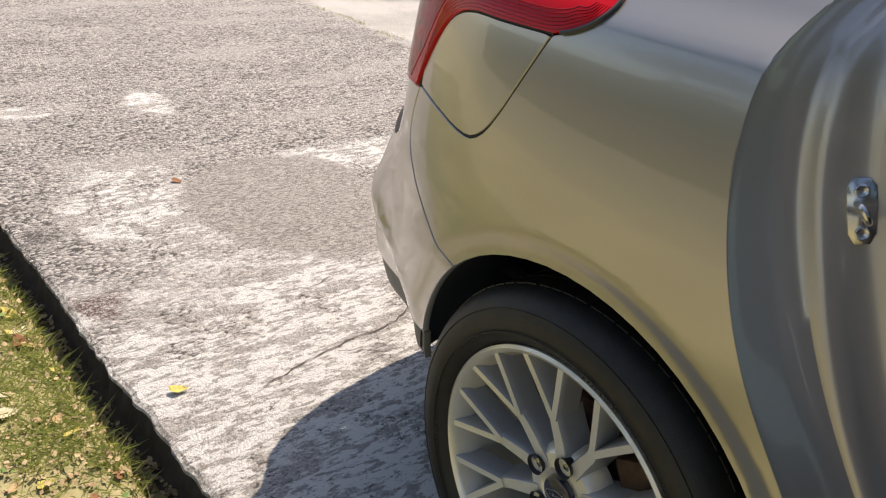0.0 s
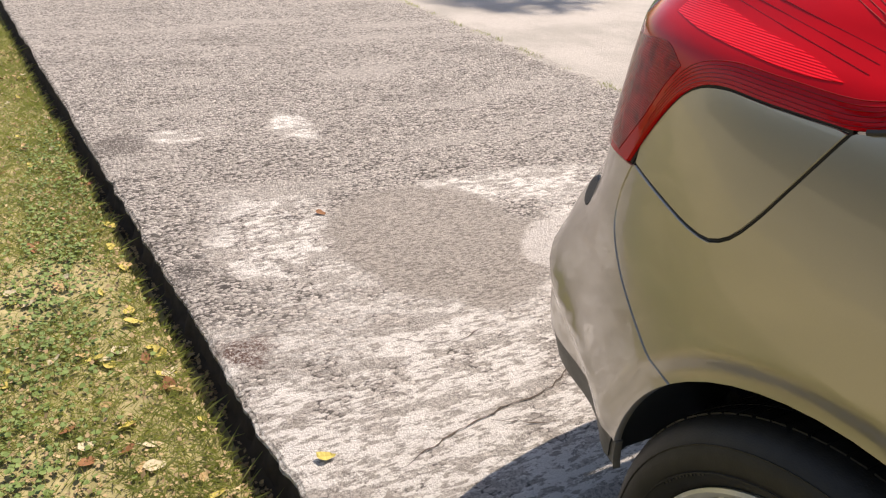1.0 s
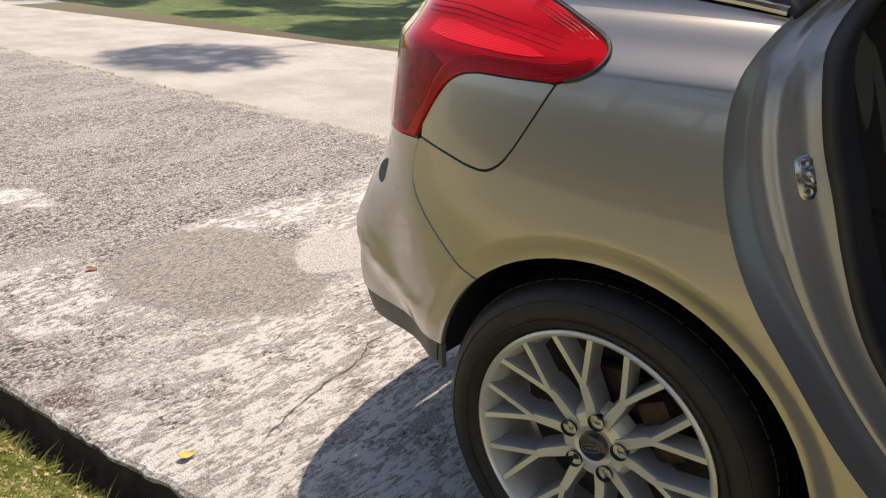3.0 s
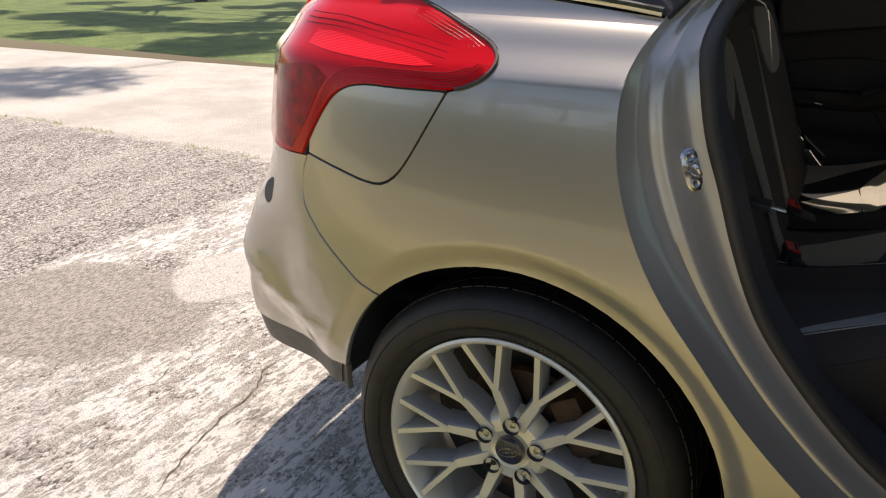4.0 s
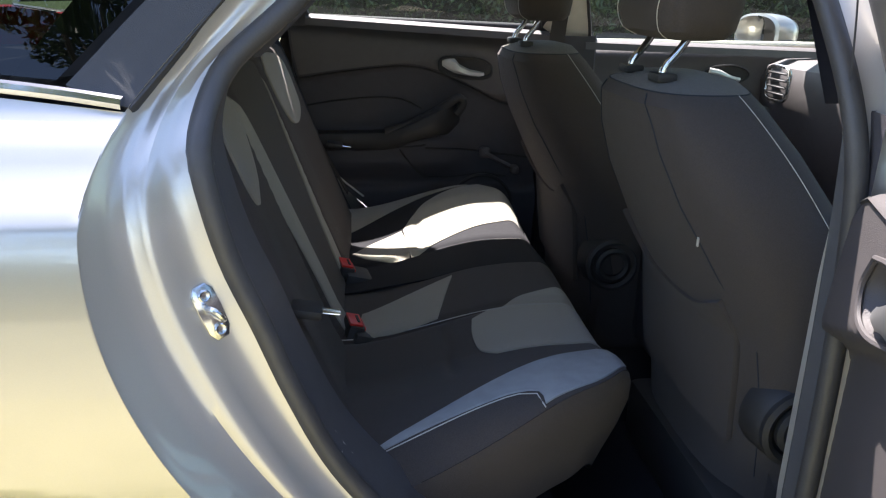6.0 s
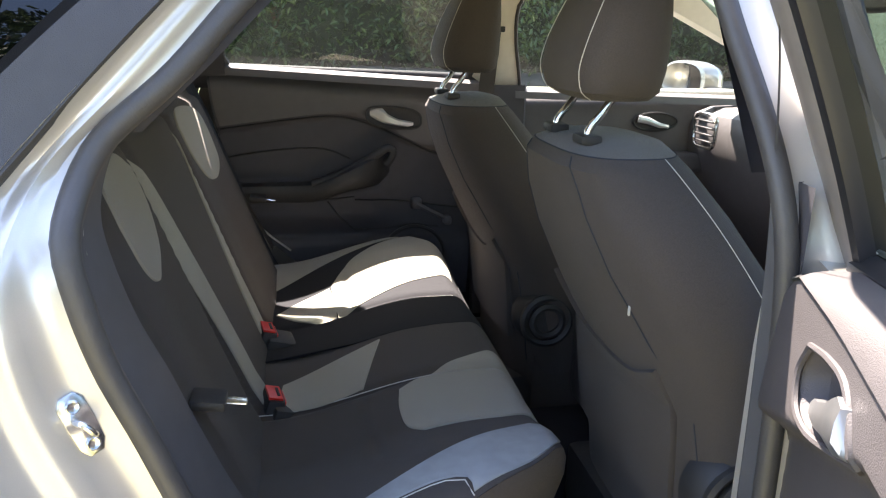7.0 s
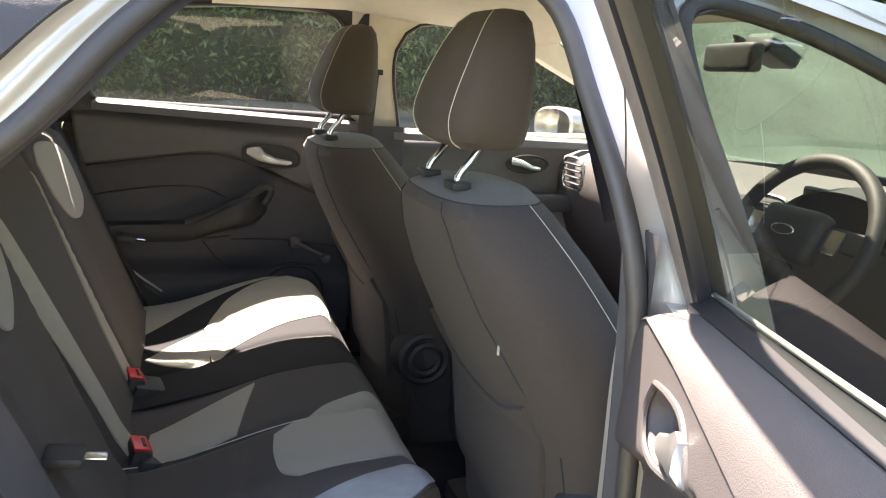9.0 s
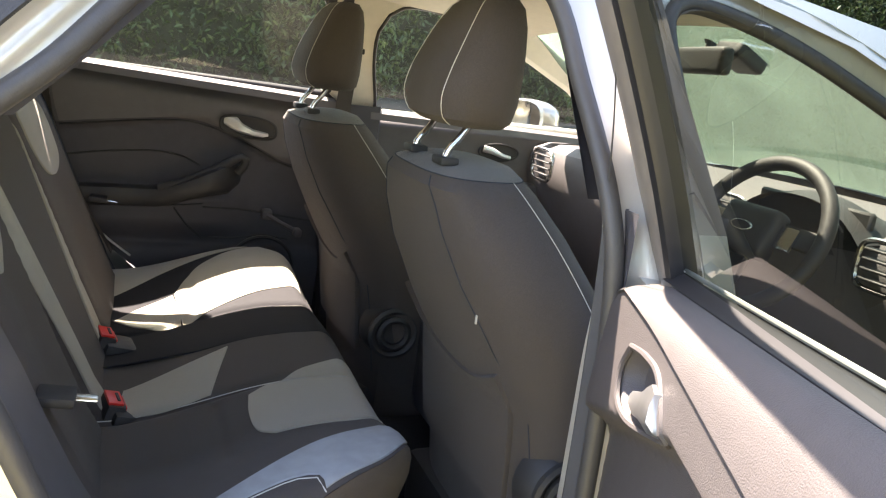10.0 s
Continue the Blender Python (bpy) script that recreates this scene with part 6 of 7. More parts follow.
def concrete():
    m = mat("weathered_concrete", (0.40, 0.37, 0.33), 0.9, bump=0.8, bump_scale=90, var=0.2)
    nt = m.node_tree
    b = nt.nodes["Principled BSDF"]
    for l in list(b.inputs["Base Color"].links) + list(b.inputs["Normal"].links):
        nt.links.remove(l)
    tc = next(n for n in nt.nodes if n.type == "TEX_COORD")

    def noise_node(scale, detail=8.0, rough=0.6, vec=None):
        n = nt.nodes.new("ShaderNodeTexNoise")
        n.inputs["Scale"].default_value, n.inputs["Detail"].default_value, n.inputs["Roughness"].default_value = scale, detail, rough
        nt.links.new(vec or tc.outputs["Object"], n.inputs["Vector"])
        return n

    def mth(op, a, b=None, c=None):
        n = nt.nodes.new("ShaderNodeMath")
        n.operation = op
        for i, v in enumerate((a, b, c)):
            if v is None:
                continue
            if isinstance(v, (int, float)):
                n.inputs[i].default_value = v
            else:
                nt.links.new(v, n.inputs[i])
        return n.outputs[0]

    def span(v, a, b, c=0.0, d=1.0):
        n = nt.nodes.new("ShaderNodeMapRange")
        n.interpolation_type = "SMOOTHSTEP"
        for i, k in enumerate((a, b, c, d)):
            n.inputs[i + 1].default_value = k
        nt.links.new(v, n.inputs[0])
        return n.outputs[0]

    def mixc(f, a, b):
        n = nt.nodes.new("ShaderNodeMix")
        n.data_type = "RGBA"
        nt.links.new(f, n.inputs[0])
        for i, v in ((6, a), (7, b)):
            if isinstance(v, tuple):
                n.inputs[i].default_value = (*v, 1)
            else:
                nt.links.new(v, n.inputs[i])
        return n.outputs[2]

    sep = nt.nodes.new("ShaderNodeSeparateXYZ")
    nt.links.new(tc.outputs["Object"], sep.inputs[0])
    X, Y = sep.outputs[0], sep.outputs[1]
    wob = noise_node(1.6, 5).outputs[0]
    wob2 = noise_node(5.0, 6).outputs[0]
    w = mth("ADD", mth("MULTIPLY", mth("SUBTRACT", wob, 0.5), 1.1), mth("MULTIPLY", mth("SUBTRACT", wob2, 0.5), 0.7))
    # pale worn render close to the kerb and the car, rough dark aggregate further back
    def spot(cx, cy, rx, ry, soft=0.25, ragged=0.3):
        dx = mth("DIVIDE", mth("ADD", mth("SUBTRACT", X, cx), mth("MULTIPLY", w, ragged)), rx)
        dy = mth("DIVIDE", mth("ADD", mth("SUBTRACT", Y, cy), mth("MULTIPLY", w, -ragged)), ry)
        dist = mth("SQRT", mth("ADD", mth("POWER", dx, 2.0), mth("POWER", dy, 2.0)))
        return span(dist, 1.0 + soft, 1.0 - soft)
    flake0 = noise_node(9, 6, 0.7).outputs[0]
    pale = span(mth("ADD", X, mth("MULTIPLY", w, 0.8)), -1.62, -1.10)
    for one in (mth("MULTIPLY", spot(-1.95, -0.02, 0.46, 0.24, 0.35, 0.5), span(flake0, 0.42, 0.50)), spot(-2.10, 0.95, 0.17, 0.55), spot(-2.02, 1.75, 0.20, 0.45), spot(-3.10, 0.33, 0.22, 0.10), spot(-3.18, -0.13, 0.09, 0.16), spot(-1.45, 1.2, 0.5, 0.35)):
        pale = mth("MAXIMUM", pale, one)
    dark = spot(-1.78, 0.46, 0.46, 0.36, 0.10, 0.22)
    pale = mth("MULTIPLY", pale, mth("SUBTRACT", 1.0, dark))
    scab = spot(-1.57, 0.94, 0.19, 0.21, 0.08, 0.2)
    smooth_lane = mth("MAXIMUM", span(X, 0.9, 1.5), span(mth("ADD", Y, mth("MULTIPLY", mth("SUBTRACT", wob2, 0.5), 0.4)), 2.30, 2.46))
    # streaks of the broom, across the drive
    mp = nt.nodes.new("ShaderNodeMapping")
    mp.inputs["Scale"].default_value = (1.0, 0.32, 1.0)
    mp.inputs["Rotation"].default_value = (0, 0, radians(-4))
    nt.links.new(tc.outputs["Object"], mp.inputs[0])
    streak = noise_node(40, 8, 0.72, mp.outputs[0]).outputs[0]
    grit = noise_node(150, 6, 0.75).outputs[0]
    lines = noise_node(150, 7, 0.75, mp.outputs[0]).outputs[0]
    stone = nt.nodes.new("ShaderNodeTexVoronoi")
    stone.inputs["Scale"].default_value = 105
    warp = nt.nodes.new("ShaderNodeMapping")
    warp.inputs["Scale"].default_value = (1.0, 0.6, 1.0)
    nt.links.new(tc.outputs["Object"], warp.inputs[0])
    nt.links.new(warp.outputs[0], stone.inputs["Vector"])
    hue = nt.nodes.new("ShaderNodeSeparateColor")
    nt.links.new(stone.outputs["Color"], hue.inputs[0])
    gap = mth("MULTIPLY", span(mth("ADD", stone.outputs["Distance"], mth("MULTIPLY", mth("SUBTRACT", streak, 0.5), 1.6)), 0.56, 0.68), 0.9)
    worn = span(mth("ADD", mth("ADD", streak, mth("MULTIPLY", mth("SUBTRACT", grit, 0.5), 0.25)), mth("MULTIPLY", mth("SUBTRACT", wob2, 0.5), 0.9)), 0.41, 0.47)
    dark_tone = mixc(hue.outputs[0], (0.38, 0.345, 0.305), (0.86, 0.81, 0.745))
    dark_tone = mixc(mth("MULTIPLY", span(grit, 0.48, 0.40), 0.6), dark_tone, (0.20, 0.18, 0.155))
    dark_tone = mixc(gap, dark_tone, (0.085, 0.075, 0.065))
    band = noise_node(2.6, 4, 0.6, mp.outputs[0]).outputs[0]
    dark_tone = mixc(mth("MULTIPLY", span(band, 0.52, 0.66), 0.5), dark_tone, (0.62, 0.58, 0.53))
    dark_tone = mixc(mth("MULTIPLY", span(band, 0.45, 0.32), 0.35), dark_tone, (0.17, 0.15, 0.13))
    chips = noise_node(58, 8, 0.75, mp.outputs[0]).outputs[0]
    pale_tone = mixc(span(chips, 0.44, 0.475), (0.46, 0.425, 0.38), (0.98, 0.955, 0.90))
    flake = noise_node(10, 8, 0.72, mp.outputs[0]).outputs[0]
    pale_tone = mixc(mth("MULTIPLY", span(flake, 0.485, 0.455), 0.85), pale_tone, mixc(span(grit, 0.42, 0.56), (0.27, 0.245, 0.215), (0.66, 0.62, 0.565)))
    patchy = mixc(mth("MULTIPLY", pale, worn), dark_tone, pale_tone)
    broomed = mixc(span(lines, 0.44, 0.54), (0.25, 0.225, 0.195), (0.57, 0.525, 0.47))
    broomed = mixc(mth("MULTIPLY", span(grit, 0.52, 0.62), 0.5), broomed, (0.58, 0.54, 0.49))
    patchy = mixc(dark, patchy, broomed)
    lane = mixc(span(wob, 0.35, 0.65), (0.41, 0.39, 0.35), (0.54, 0.51, 0.465))
    lane = mixc(mth("MULTIPLY", span(lines, 0.50, 0.60), 0.4), lane, (0.29, 0.27, 0.24))
    patchy = mixc(mth("MULTIPLY", scab, span(streak, 0.36, 0.42)), patchy, mixc(span(grit, 0.40, 0.58), (0.66, 0.62, 0.57), (0.82, 0.79, 0.74)))
    col = mixc(smooth_lane, patchy, lane)
    # brown and black blotches at the kerb
    for sx, sy, rad, tone in ((-1.36, -0.30, 0.085, (0.15, 0.08, 0.06)), (-1.86, -0.36, 0.10, (0.12, 0.11, 0.10)), (-3.1, -0.45, 0.16, (0.16, 0.14, 0.12))):
        dx = mth("POWER", mth("SUBTRACT", X, sx), 2.0)
        dy = mth("POWER", mth("SUBTRACT", Y, sy), 2.0)
        dist = mth("ADD", mth("SQRT", mth("ADD", dx, dy)), mth("MULTIPLY", mth("SUBTRACT", wob2, 0.5), 0.25))
        col = mixc(mth("MULTIPLY", span(dist, rad, rad * 0.45), span(grit, 0.62, 0.42)), col, tone)
    nt.links.new(col, b.inputs["Base Color"])
    h = mth("ADD", mth("MULTIPLY", streak, mth("SUBTRACT", 1.0, mth("MULTIPLY", smooth_lane, 0.6))), mth("MULTIPLY", grit, 0.5))
    h = mth("ADD", h, mth("MULTIPLY", span(stone.outputs["Distance"], 0.6, 0.2), mth("MULTIPLY", mth("SUBTRACT", 1.0, mth("MAXIMUM", pale, dark)), 0.22)))
    h = mth("MULTIPLY", h, mth("SUBTRACT", 1.0, mth("MULTIPLY", smooth_lane, 0.5)))
    bp = nt.nodes.new("ShaderNodeBump")
    bp.inputs["Strength"].default_value, bp.inputs["Distance"].default_value = 1.0, 0.028
    nt.links.new(h, bp.inputs["Height"])
    nt.links.new(bp.outputs[0], b.inputs["Normal"])
    return m


CONCRETE = concrete()
SOIL = mat("soil", (0.085, 0.066, 0.048), 1.0, bump=1.0, bump_scale=60, var=0.4, scale=30)
TURF = mat("turf", (0.23, 0.225, 0.085), 0.95, bump=1.0, bump_scale=120, var=0.4, scale=25, color2=(0.54, 0.47, 0.25))
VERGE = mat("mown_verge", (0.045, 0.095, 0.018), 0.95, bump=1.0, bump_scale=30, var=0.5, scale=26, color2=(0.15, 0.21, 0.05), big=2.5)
ys_rel = [0.0, 0.004, 0.012, 0.03] + [0.06 + 0.05 * i for i in range(14)] + [0.9, 1.2, 1.7, 2.4, 3.4, 5.0, 6.35]
xs = [-14, -11, -9, -8] + [-7 + 0.1 * i for i in range(40)] + [-3 + 0.018 * i for i in range(184)] + [0.4, 0.8, 1.5, 3, 6, 9, 14]
drive, under = [], []
for x in xs:
    k = kerb_y(x)
    row = [Vector((x, k + 0.010, -0.030)), Vector((x, k + 0.002, -0.020)), Vector((x, k + 0.003, -0.010))]
    under.append([Vector((x, k + 0.035 + 0.02 * noise.noise((x * 13, 9, j)) + 0.008 * noise.noise((x * 40, 2, j)) - dy, z)) for j, (dy, z) in enumerate(((-0.02, -0.018), (0.012, -0.032), (0.0, -0.07), (0.006, -0.11), (0.02, -0.15), (0.05, -0.168), (0.10, -0.17), (0.16, -0.165)))])
    for r in ys_rel:
        y = k + 0.01 + r
        row.append(Vector((x, y, -0.004 * (r < 0.004) + 0.005 * noise.noise((x * 3, y * 3, 0)) + 0.003 * noise.noise((x * 17, y * 17, 5)) - 0.003)))
    drive.append(row)
tagged(part("driveway", loft(drive), CONCRETE), "weathered pale concrete driveway with a broken edge", "", "", "structure")
tagged(part("kerb_face", loft(under), SOIL), "dark crumbling earth face below the slab edge", "", "", "structure")
# lawn beside the kerb, lower than the slab; verge beyond the drive
def lawn_z(x, y):
    d = kerb_y(x) - y
    return -0.165 + 0.068 * sm(0.030, 0.075, d + 0.022 * noise.noise((x * 7, 0, 2)) + 0.012 * noise.noise((x * 25, 0, 8))) + 0.012 * noise.noise((x * 2, y * 2, 0)) + 0.01 * noise.noise((x * 8, y * 8, 0))


rows = []
for x in [-60, -30, -14, -10] + [-8 + 0.05 * i for i in range(176)] + [1.2, 2, 4, 8, 14, 30, 60]:
    rows.append([Vector((x, kerb_y(x) + 0.02 - d, lawn_z(x, kerb_y(x) + 0.02 - d))) for d in [0.035, 0.05, 0.06, 0.07, 0.08, 0.09, 0.105, 0.13, 0.18, 0.24, 0.3, 0.38, 0.46, 0.55, 0.65, 0.8, 1.0, 1.3, 1.8, 2.4, 2.6]])
# unseen ground, its tone chosen for bounced light and paint reflections
BARE = mat("bounce_ground", (0.23, 0.22, 0.145), 0.95, bump=1.0, bump_scale=40, var=0.3, scale=6)
grid_mesh([-90, -40, -20, -10, 0, 10, 20, 40, 90], [-90, -30, -12, -6, -3, -2.2], lambda x, y: -0.13 - 0.02 * (y > -2.5), "ground", BARE, label="unseen ground beyond the lawn, toned to bounce light")
lawn = tagged(part("lawn", loft(rows), TURF), "sunlit patchy lawn with fallen leaves", "", "", "structure")
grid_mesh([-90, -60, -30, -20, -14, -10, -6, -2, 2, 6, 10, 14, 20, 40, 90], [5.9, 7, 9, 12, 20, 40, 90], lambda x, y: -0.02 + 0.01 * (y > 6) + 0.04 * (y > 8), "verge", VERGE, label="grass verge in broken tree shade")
grid_mesh([-1.5 + 0.5 * i for i in range(32)], [6.0, 6.5, 6.8, 7.1, 7.6], lambda x, y: -0.012 + (0.90 - 0.03 * x) * sm(6.1, 7.1, y) * sm(-1.5, 1.0, x) + 0.02 * noise.noise((x * 2, y * 2, 3)), "bank", mat("bank_of_grey_earth", (0.055, 0.056, 0.046), 0.95, bump=1.0, bump_scale=40, var=0.3, scale=9), label="bare grey bank below the hedge")
grid_mesh([-120, -14], [-1.6, 6.2], lambda x, y: -0.03, "road", CONCRETE, label="pale road surface beyond the drive")
grid_mesh([14, 120], [-1.6, 6.2], lambda x, y: -0.03, "drive_ahead", CONCRETE, label="concrete drive ahead of the car")

# ---- hedge and trees ----
LEAF = mat("hedge_leaves", (0.022, 0.045, 0.014), 0.45, var=0.5, scale=4, color2=(0.06, 0.105, 0.025))
# near-black green for the filler boxes; the hedges' inner shade is painted
SHADE_LEAF = mat("hedge_inner_shade", (0.010, 0.017, 0.007), 0.9, var=0.5, scale=12, color2=(0.02, 0.034, 0.012), bump=1.0, bump_scale=25)
BARK = mat("bark", (0.10, 0.085, 0.065), 0.95, bump=1.0, bump_scale=40, var=0.4, scale=12)


def leaf_cloud(name, blobs, count, size, label, seed, parent=None, kind="stuff"):
    rnd = np.random.default_rng(seed)
    V, F = [], []
    wts = np.array([b[3] * b[4] * b[5] for b in blobs]) ** 0.67
    pick = rnd.choice(len(blobs), count, p=wts / wts.sum())
    d = rnd.normal(size=(count, 3))
    d /= np.linalg.norm(d, axis=1)[:, None]
    rad = rnd.uniform(0.55, 1.08, count)
    for i in range(count):
        b = blobs[pick[i]]
        c = Vector((b[0] + d[i, 0] * rad[i] * b[3], b[1] + d[i, 1] * rad[i] * b[4], b[2] + d[i, 2] * rad[i] * b[5]))
        if c.z < 0.02:
            continue
        s = size * rnd.uniform(0.6, 1.4)
        m = Euler(rnd.uniform(-1.2, 1.2, 3) + np.array((0, 0, rnd.uniform(0, 6.28)))).to_matrix()
        k = len(V)
        for p in ((-s, 0, 0), (0, s * 0.42, s * 0.1), (s, 0, -s * 0.1), (0, -s * 0.42, s * 0.1)):
            V.append(tuple(c + m @ Vector(p)))
        F.append((k, k + 1, k + 2, k + 3))
    me = bpy.data.meshes.new(name)
    me.from_pydata(V, [], F)
    me.materials.append(LEAF)
    ob = new(name, me)
    ob.parent = parent
    return tagged(ob, label, "", "", kind)


rnd = random.Random(5)
blobs = []
for i in range(60):
    x = -1.5 + 15 * i / 59
    for z, r in ((0.6, 0.8), (1.6, 0.9), (2.7, 0.9), (3.6, 0.8)):
        blobs.append((x + rnd.uniform(-0.3, 0.3), 7.6 + 4.5 * sm(-0.5, -4.0, x) + rnd.uniform(-0.3, 0.5), z + rnd.uniform(-0.3, 0.3), 0.6, 0.6, r))
leaf_cloud("hedge", blobs, 140000, 0.038, "tall dense dark green hedge", 7)
core = bmesh.new()
rbox((7, 8.1, 1.7), (15, 0.5, 3.6), 0.1, 1, None, core)
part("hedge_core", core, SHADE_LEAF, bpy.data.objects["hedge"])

def garden_hedge(x0, y0, x1, y1, top, count, seed, label):
    """A clipped hedge between two points of the plan."""
    blobs = []
    n = int(math.hypot(x1 - x0, y1 - y0) / 0.4)
    for i in range(n + 1):
        for z in [0.4 + 0.7 * k for k in range(int(top / 0.7))]:
            blobs.append((x0 + (x1 - x0) * i / n + rnd.uniform(-0.15, 0.15), y0 + (y1 - y0) * i / n + rnd.uniform(-0.15, 0.15), z + rnd.uniform(-0.15, 0.15), 0.5, 0.42, 0.5))
    h = leaf_cloud("hedge", blobs, count, 0.05, label, seed)
    core = bmesh.new()
    rot = Matrix.Rotation(math.atan2(y1 - y0, x1 - x0), 3, "Z")
    rbox(((x0 + x1) / 2, (y0 + y1) / 2, top / 2 - 0.1), (math.hypot(x1 - x0, y1 - y0), 0.4, top - 0.1), 0.1, 1, rot, core)
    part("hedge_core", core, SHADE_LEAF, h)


# unseen hedge, added so that the car's side reflects something dark
garden_hedge(-13.0, -6.8, 0.3, -6.2, 1.7, 20000, 9, "unseen dark hedge across the lawn, added to darken paint reflections")
garden_hedge(2.0, -1.55, 9.0, -1.15, 2.6, 22000, 10, "dark clipped hedge beside the drive ahead")

# hairline cracks across the worn render
def crack(pts, w, seed):
    rnd = random.Random(seed)
    P = curve_through([(x, y, 0.0) for x, y in pts], 0.02)
    rows = []
    for i, p in enumerate(P):
        q = p + Vector((rnd.uniform(-0.007, 0.007), rnd.uniform(-0.004, 0.004), 0.0))
        z = 0.005 * noise.noise((q.x * 3, q.y * 3, 0)) + 0.003 * noise.noise((q.x * 17, q.y * 17, 5)) + 0.0005
        h = w * rnd.uniform(0.4, 1.3) * min(1.0, 4 * (0.02 + i / len(P)) * 1.0, 4 * (1.02 - i / len(P)))
        rows.append([Vector((q.x - h, q.y, z)), Vector((q.x, q.y, z + 0.0005)), Vector((q.x + h, q.y, z))])
    part("crack", loft(rows), SOIL, bpy.data.objects["driveway"])


for i, (pts, w) in enumerate((([(-0.80, -0.12), (-0.86, 0.05), (-0.889, 0.184), (-0.912, 0.368), (-0.964, 0.45), (-0.95, 0.60)], 0.0022), ([(-0.86, 0.16), (-0.831, 0.22), (-0.80, 0.30)], 0.0020),
                              ([(-1.30, 0.05), (-1.20, 0.20), (-1.22, 0.38)], 0.0014), ([(-1.45, 0.70), (-1.32, 0.78), (-1.25, 0.95)], 0.0014), ([(-1.62, 1.0), (-1.9, 1.08), (-2.3, 1.02)], 0.0016))):
    crack(pts, w, i)

# ---- trees behind the lawn ----
def tree(at, height, seed, crown):
    rnd = random.Random(seed)
    t = tagged(empty("tree", None, at), "tall leafy tree at the edge of the lawn", "tree", "trees round the lawn")
    bm = bmesh.new()
    tips = []
    trunk = [Vector((0, 0, 0)), Vector((rnd.uniform(-.1, .1), rnd.uniform(-.1, .1), height * 0.3)), Vector((rnd.uniform(-.3, .3), rnd.uniform(-.3, .3), height * 0.62)), Vector((rnd.uniform(-.4, .4), rnd.uniform(-.4, .4), height * 0.9))]
    pts = curve_through(trunk, 0.4)
    tube(pts, [0.17 * (1 - 0.8 * i / len(pts)) for i in range(len(pts))], 8, False, bm)
    for i in range(9):
        k = rnd.uniform(0.3, 0.95)
        b = pts[int(k * (len(pts) - 1))]
        a = rnd.uniform(0, 6.28)
        ln = height * rnd.uniform(0.18, 0.33)
        e = b + Vector((math.cos(a) * ln, math.sin(a) * ln, ln * rnd.uniform(0.3, 0.9)))
        q = curve_through([b, (b + e) / 2 + Vector((0, 0, -0.1)), e], 0.3)
        tube(q, [0.06 * (1 - 0.8 * j / len(q)) for j in range(len(q))], 6, False, bm)
        tips.append(e)
    part("trunk", bm, BARK, t)
    blobs = [(e.x, e.y, e.z, rnd.uniform(0.6, 1.0), rnd.uniform(0.6, 1.0), rnd.uniform(0.5, 0.9)) for e in tips] + [(pts[-1].x, pts[-1].y, pts[-1].z, 0.9, 0.9, 0.8)]
    c = leaf_cloud("crown", blobs, crown, 0.10, "", seed, t, "")
    return t


for i, (x, y, h) in enumerate(((-12, -17, 6.5), (-6.5, -19, 7.5), (-1.5, -17.5, 6.0), (3.5, -19.5, 7.0), (9.0, -18, 6.5))):
    tree((x, y, -0.12), h, 20 + i, 2600)

for i, (x, y, h) in enumerate(((-4.2, -8.5, 11.5), (-0.4, -9.5, 13.0), (3.6, -8.8, 12.0))):
    tree((x, y, -0.12), h, 60 + i, 7000)

for i, (x, y, h) in enumerate(((-11.2, 15.5, 13.5), (-15.2, 14.3, 12.0), (-8.6, 16.4, 17.0), (-12.1, 17.5, 19.0))):
    tree((x, y, 0.0), h, 40 + i, 9000)

# ---- grass blades, clover and fallen leaves on the lawn ----
BLADE = mat("grass_blades", (0.24, 0.35, 0.075), 0.6, var=0.35, scale=9, color2=(0.64, 0.60, 0.27), big=5.0)
bn = BLADE.node_tree
tl = bn.nodes.new("ShaderNodeBsdfTranslucent")
tl.inputs[0].default_value = (0.34, 0.40, 0.09, 1)
mx = bn.nodes.new("ShaderNodeMixShader")
mx.inputs[0].default_value = 0.45
bn.links.new(bn.nodes["Principled BSDF"].outputs[0], mx.inputs[1])
bn.links.new(tl.outputs[0], mx.inputs[2])
bn.links.new(mx.outputs[0], bn.nodes["Material Output"].inputs[0])
rng = np.random.default_rng(11)
V, F = [], []
for i in range(150000):
    x = -0.2 - 7.0 * rng.random() ** 1.7 if i % 5 else -0.3 + 4.0 * rng.random()
    d = 0.05 + 1.3 * rng.random() ** 1.2
    y = kerb_y(x) - d
    if noise.noise((x * 2.2, y * 2.2, 4)) + 0.35 * noise.noise((x * 9, y * 9, 4)) < -0.18 and rng.random() < 0.75:
        continue
    z = lawn_z(x, y) - 0.003
    h = rng.uniform(0.012, 0.034) * (1.25 if d < 0.10 and rng.random() < 0.3 else 1.0)
    w = rng.uniform(0.0007, 0.0017)
    a = rng.uniform(0, 6.28)
    lx, ly = rng.normal(0, 0.9, 2) * h
    k = len(V)
    V += [(x - w * math.cos(a), y - w * math.sin(a), z), (x + w * math.cos(a), y + w * math.sin(a), z), (x + lx * 0.5 + w * 0.7 * math.cos(a), y + ly * 0.5 + w * 0.7 * math.sin(a), z + h * 0.65), (x + lx, y + ly, z + h)]
    F += [(k, k + 1, k + 2), (k, k + 2, k + 3)]
me = bpy.data.meshes.new("grass")
me.from_pydata(V, [], F)
me.materials.append(BLADE)
tagged(new("grass", me), "short green and straw-coloured lawn grass", "", "", "stuff")

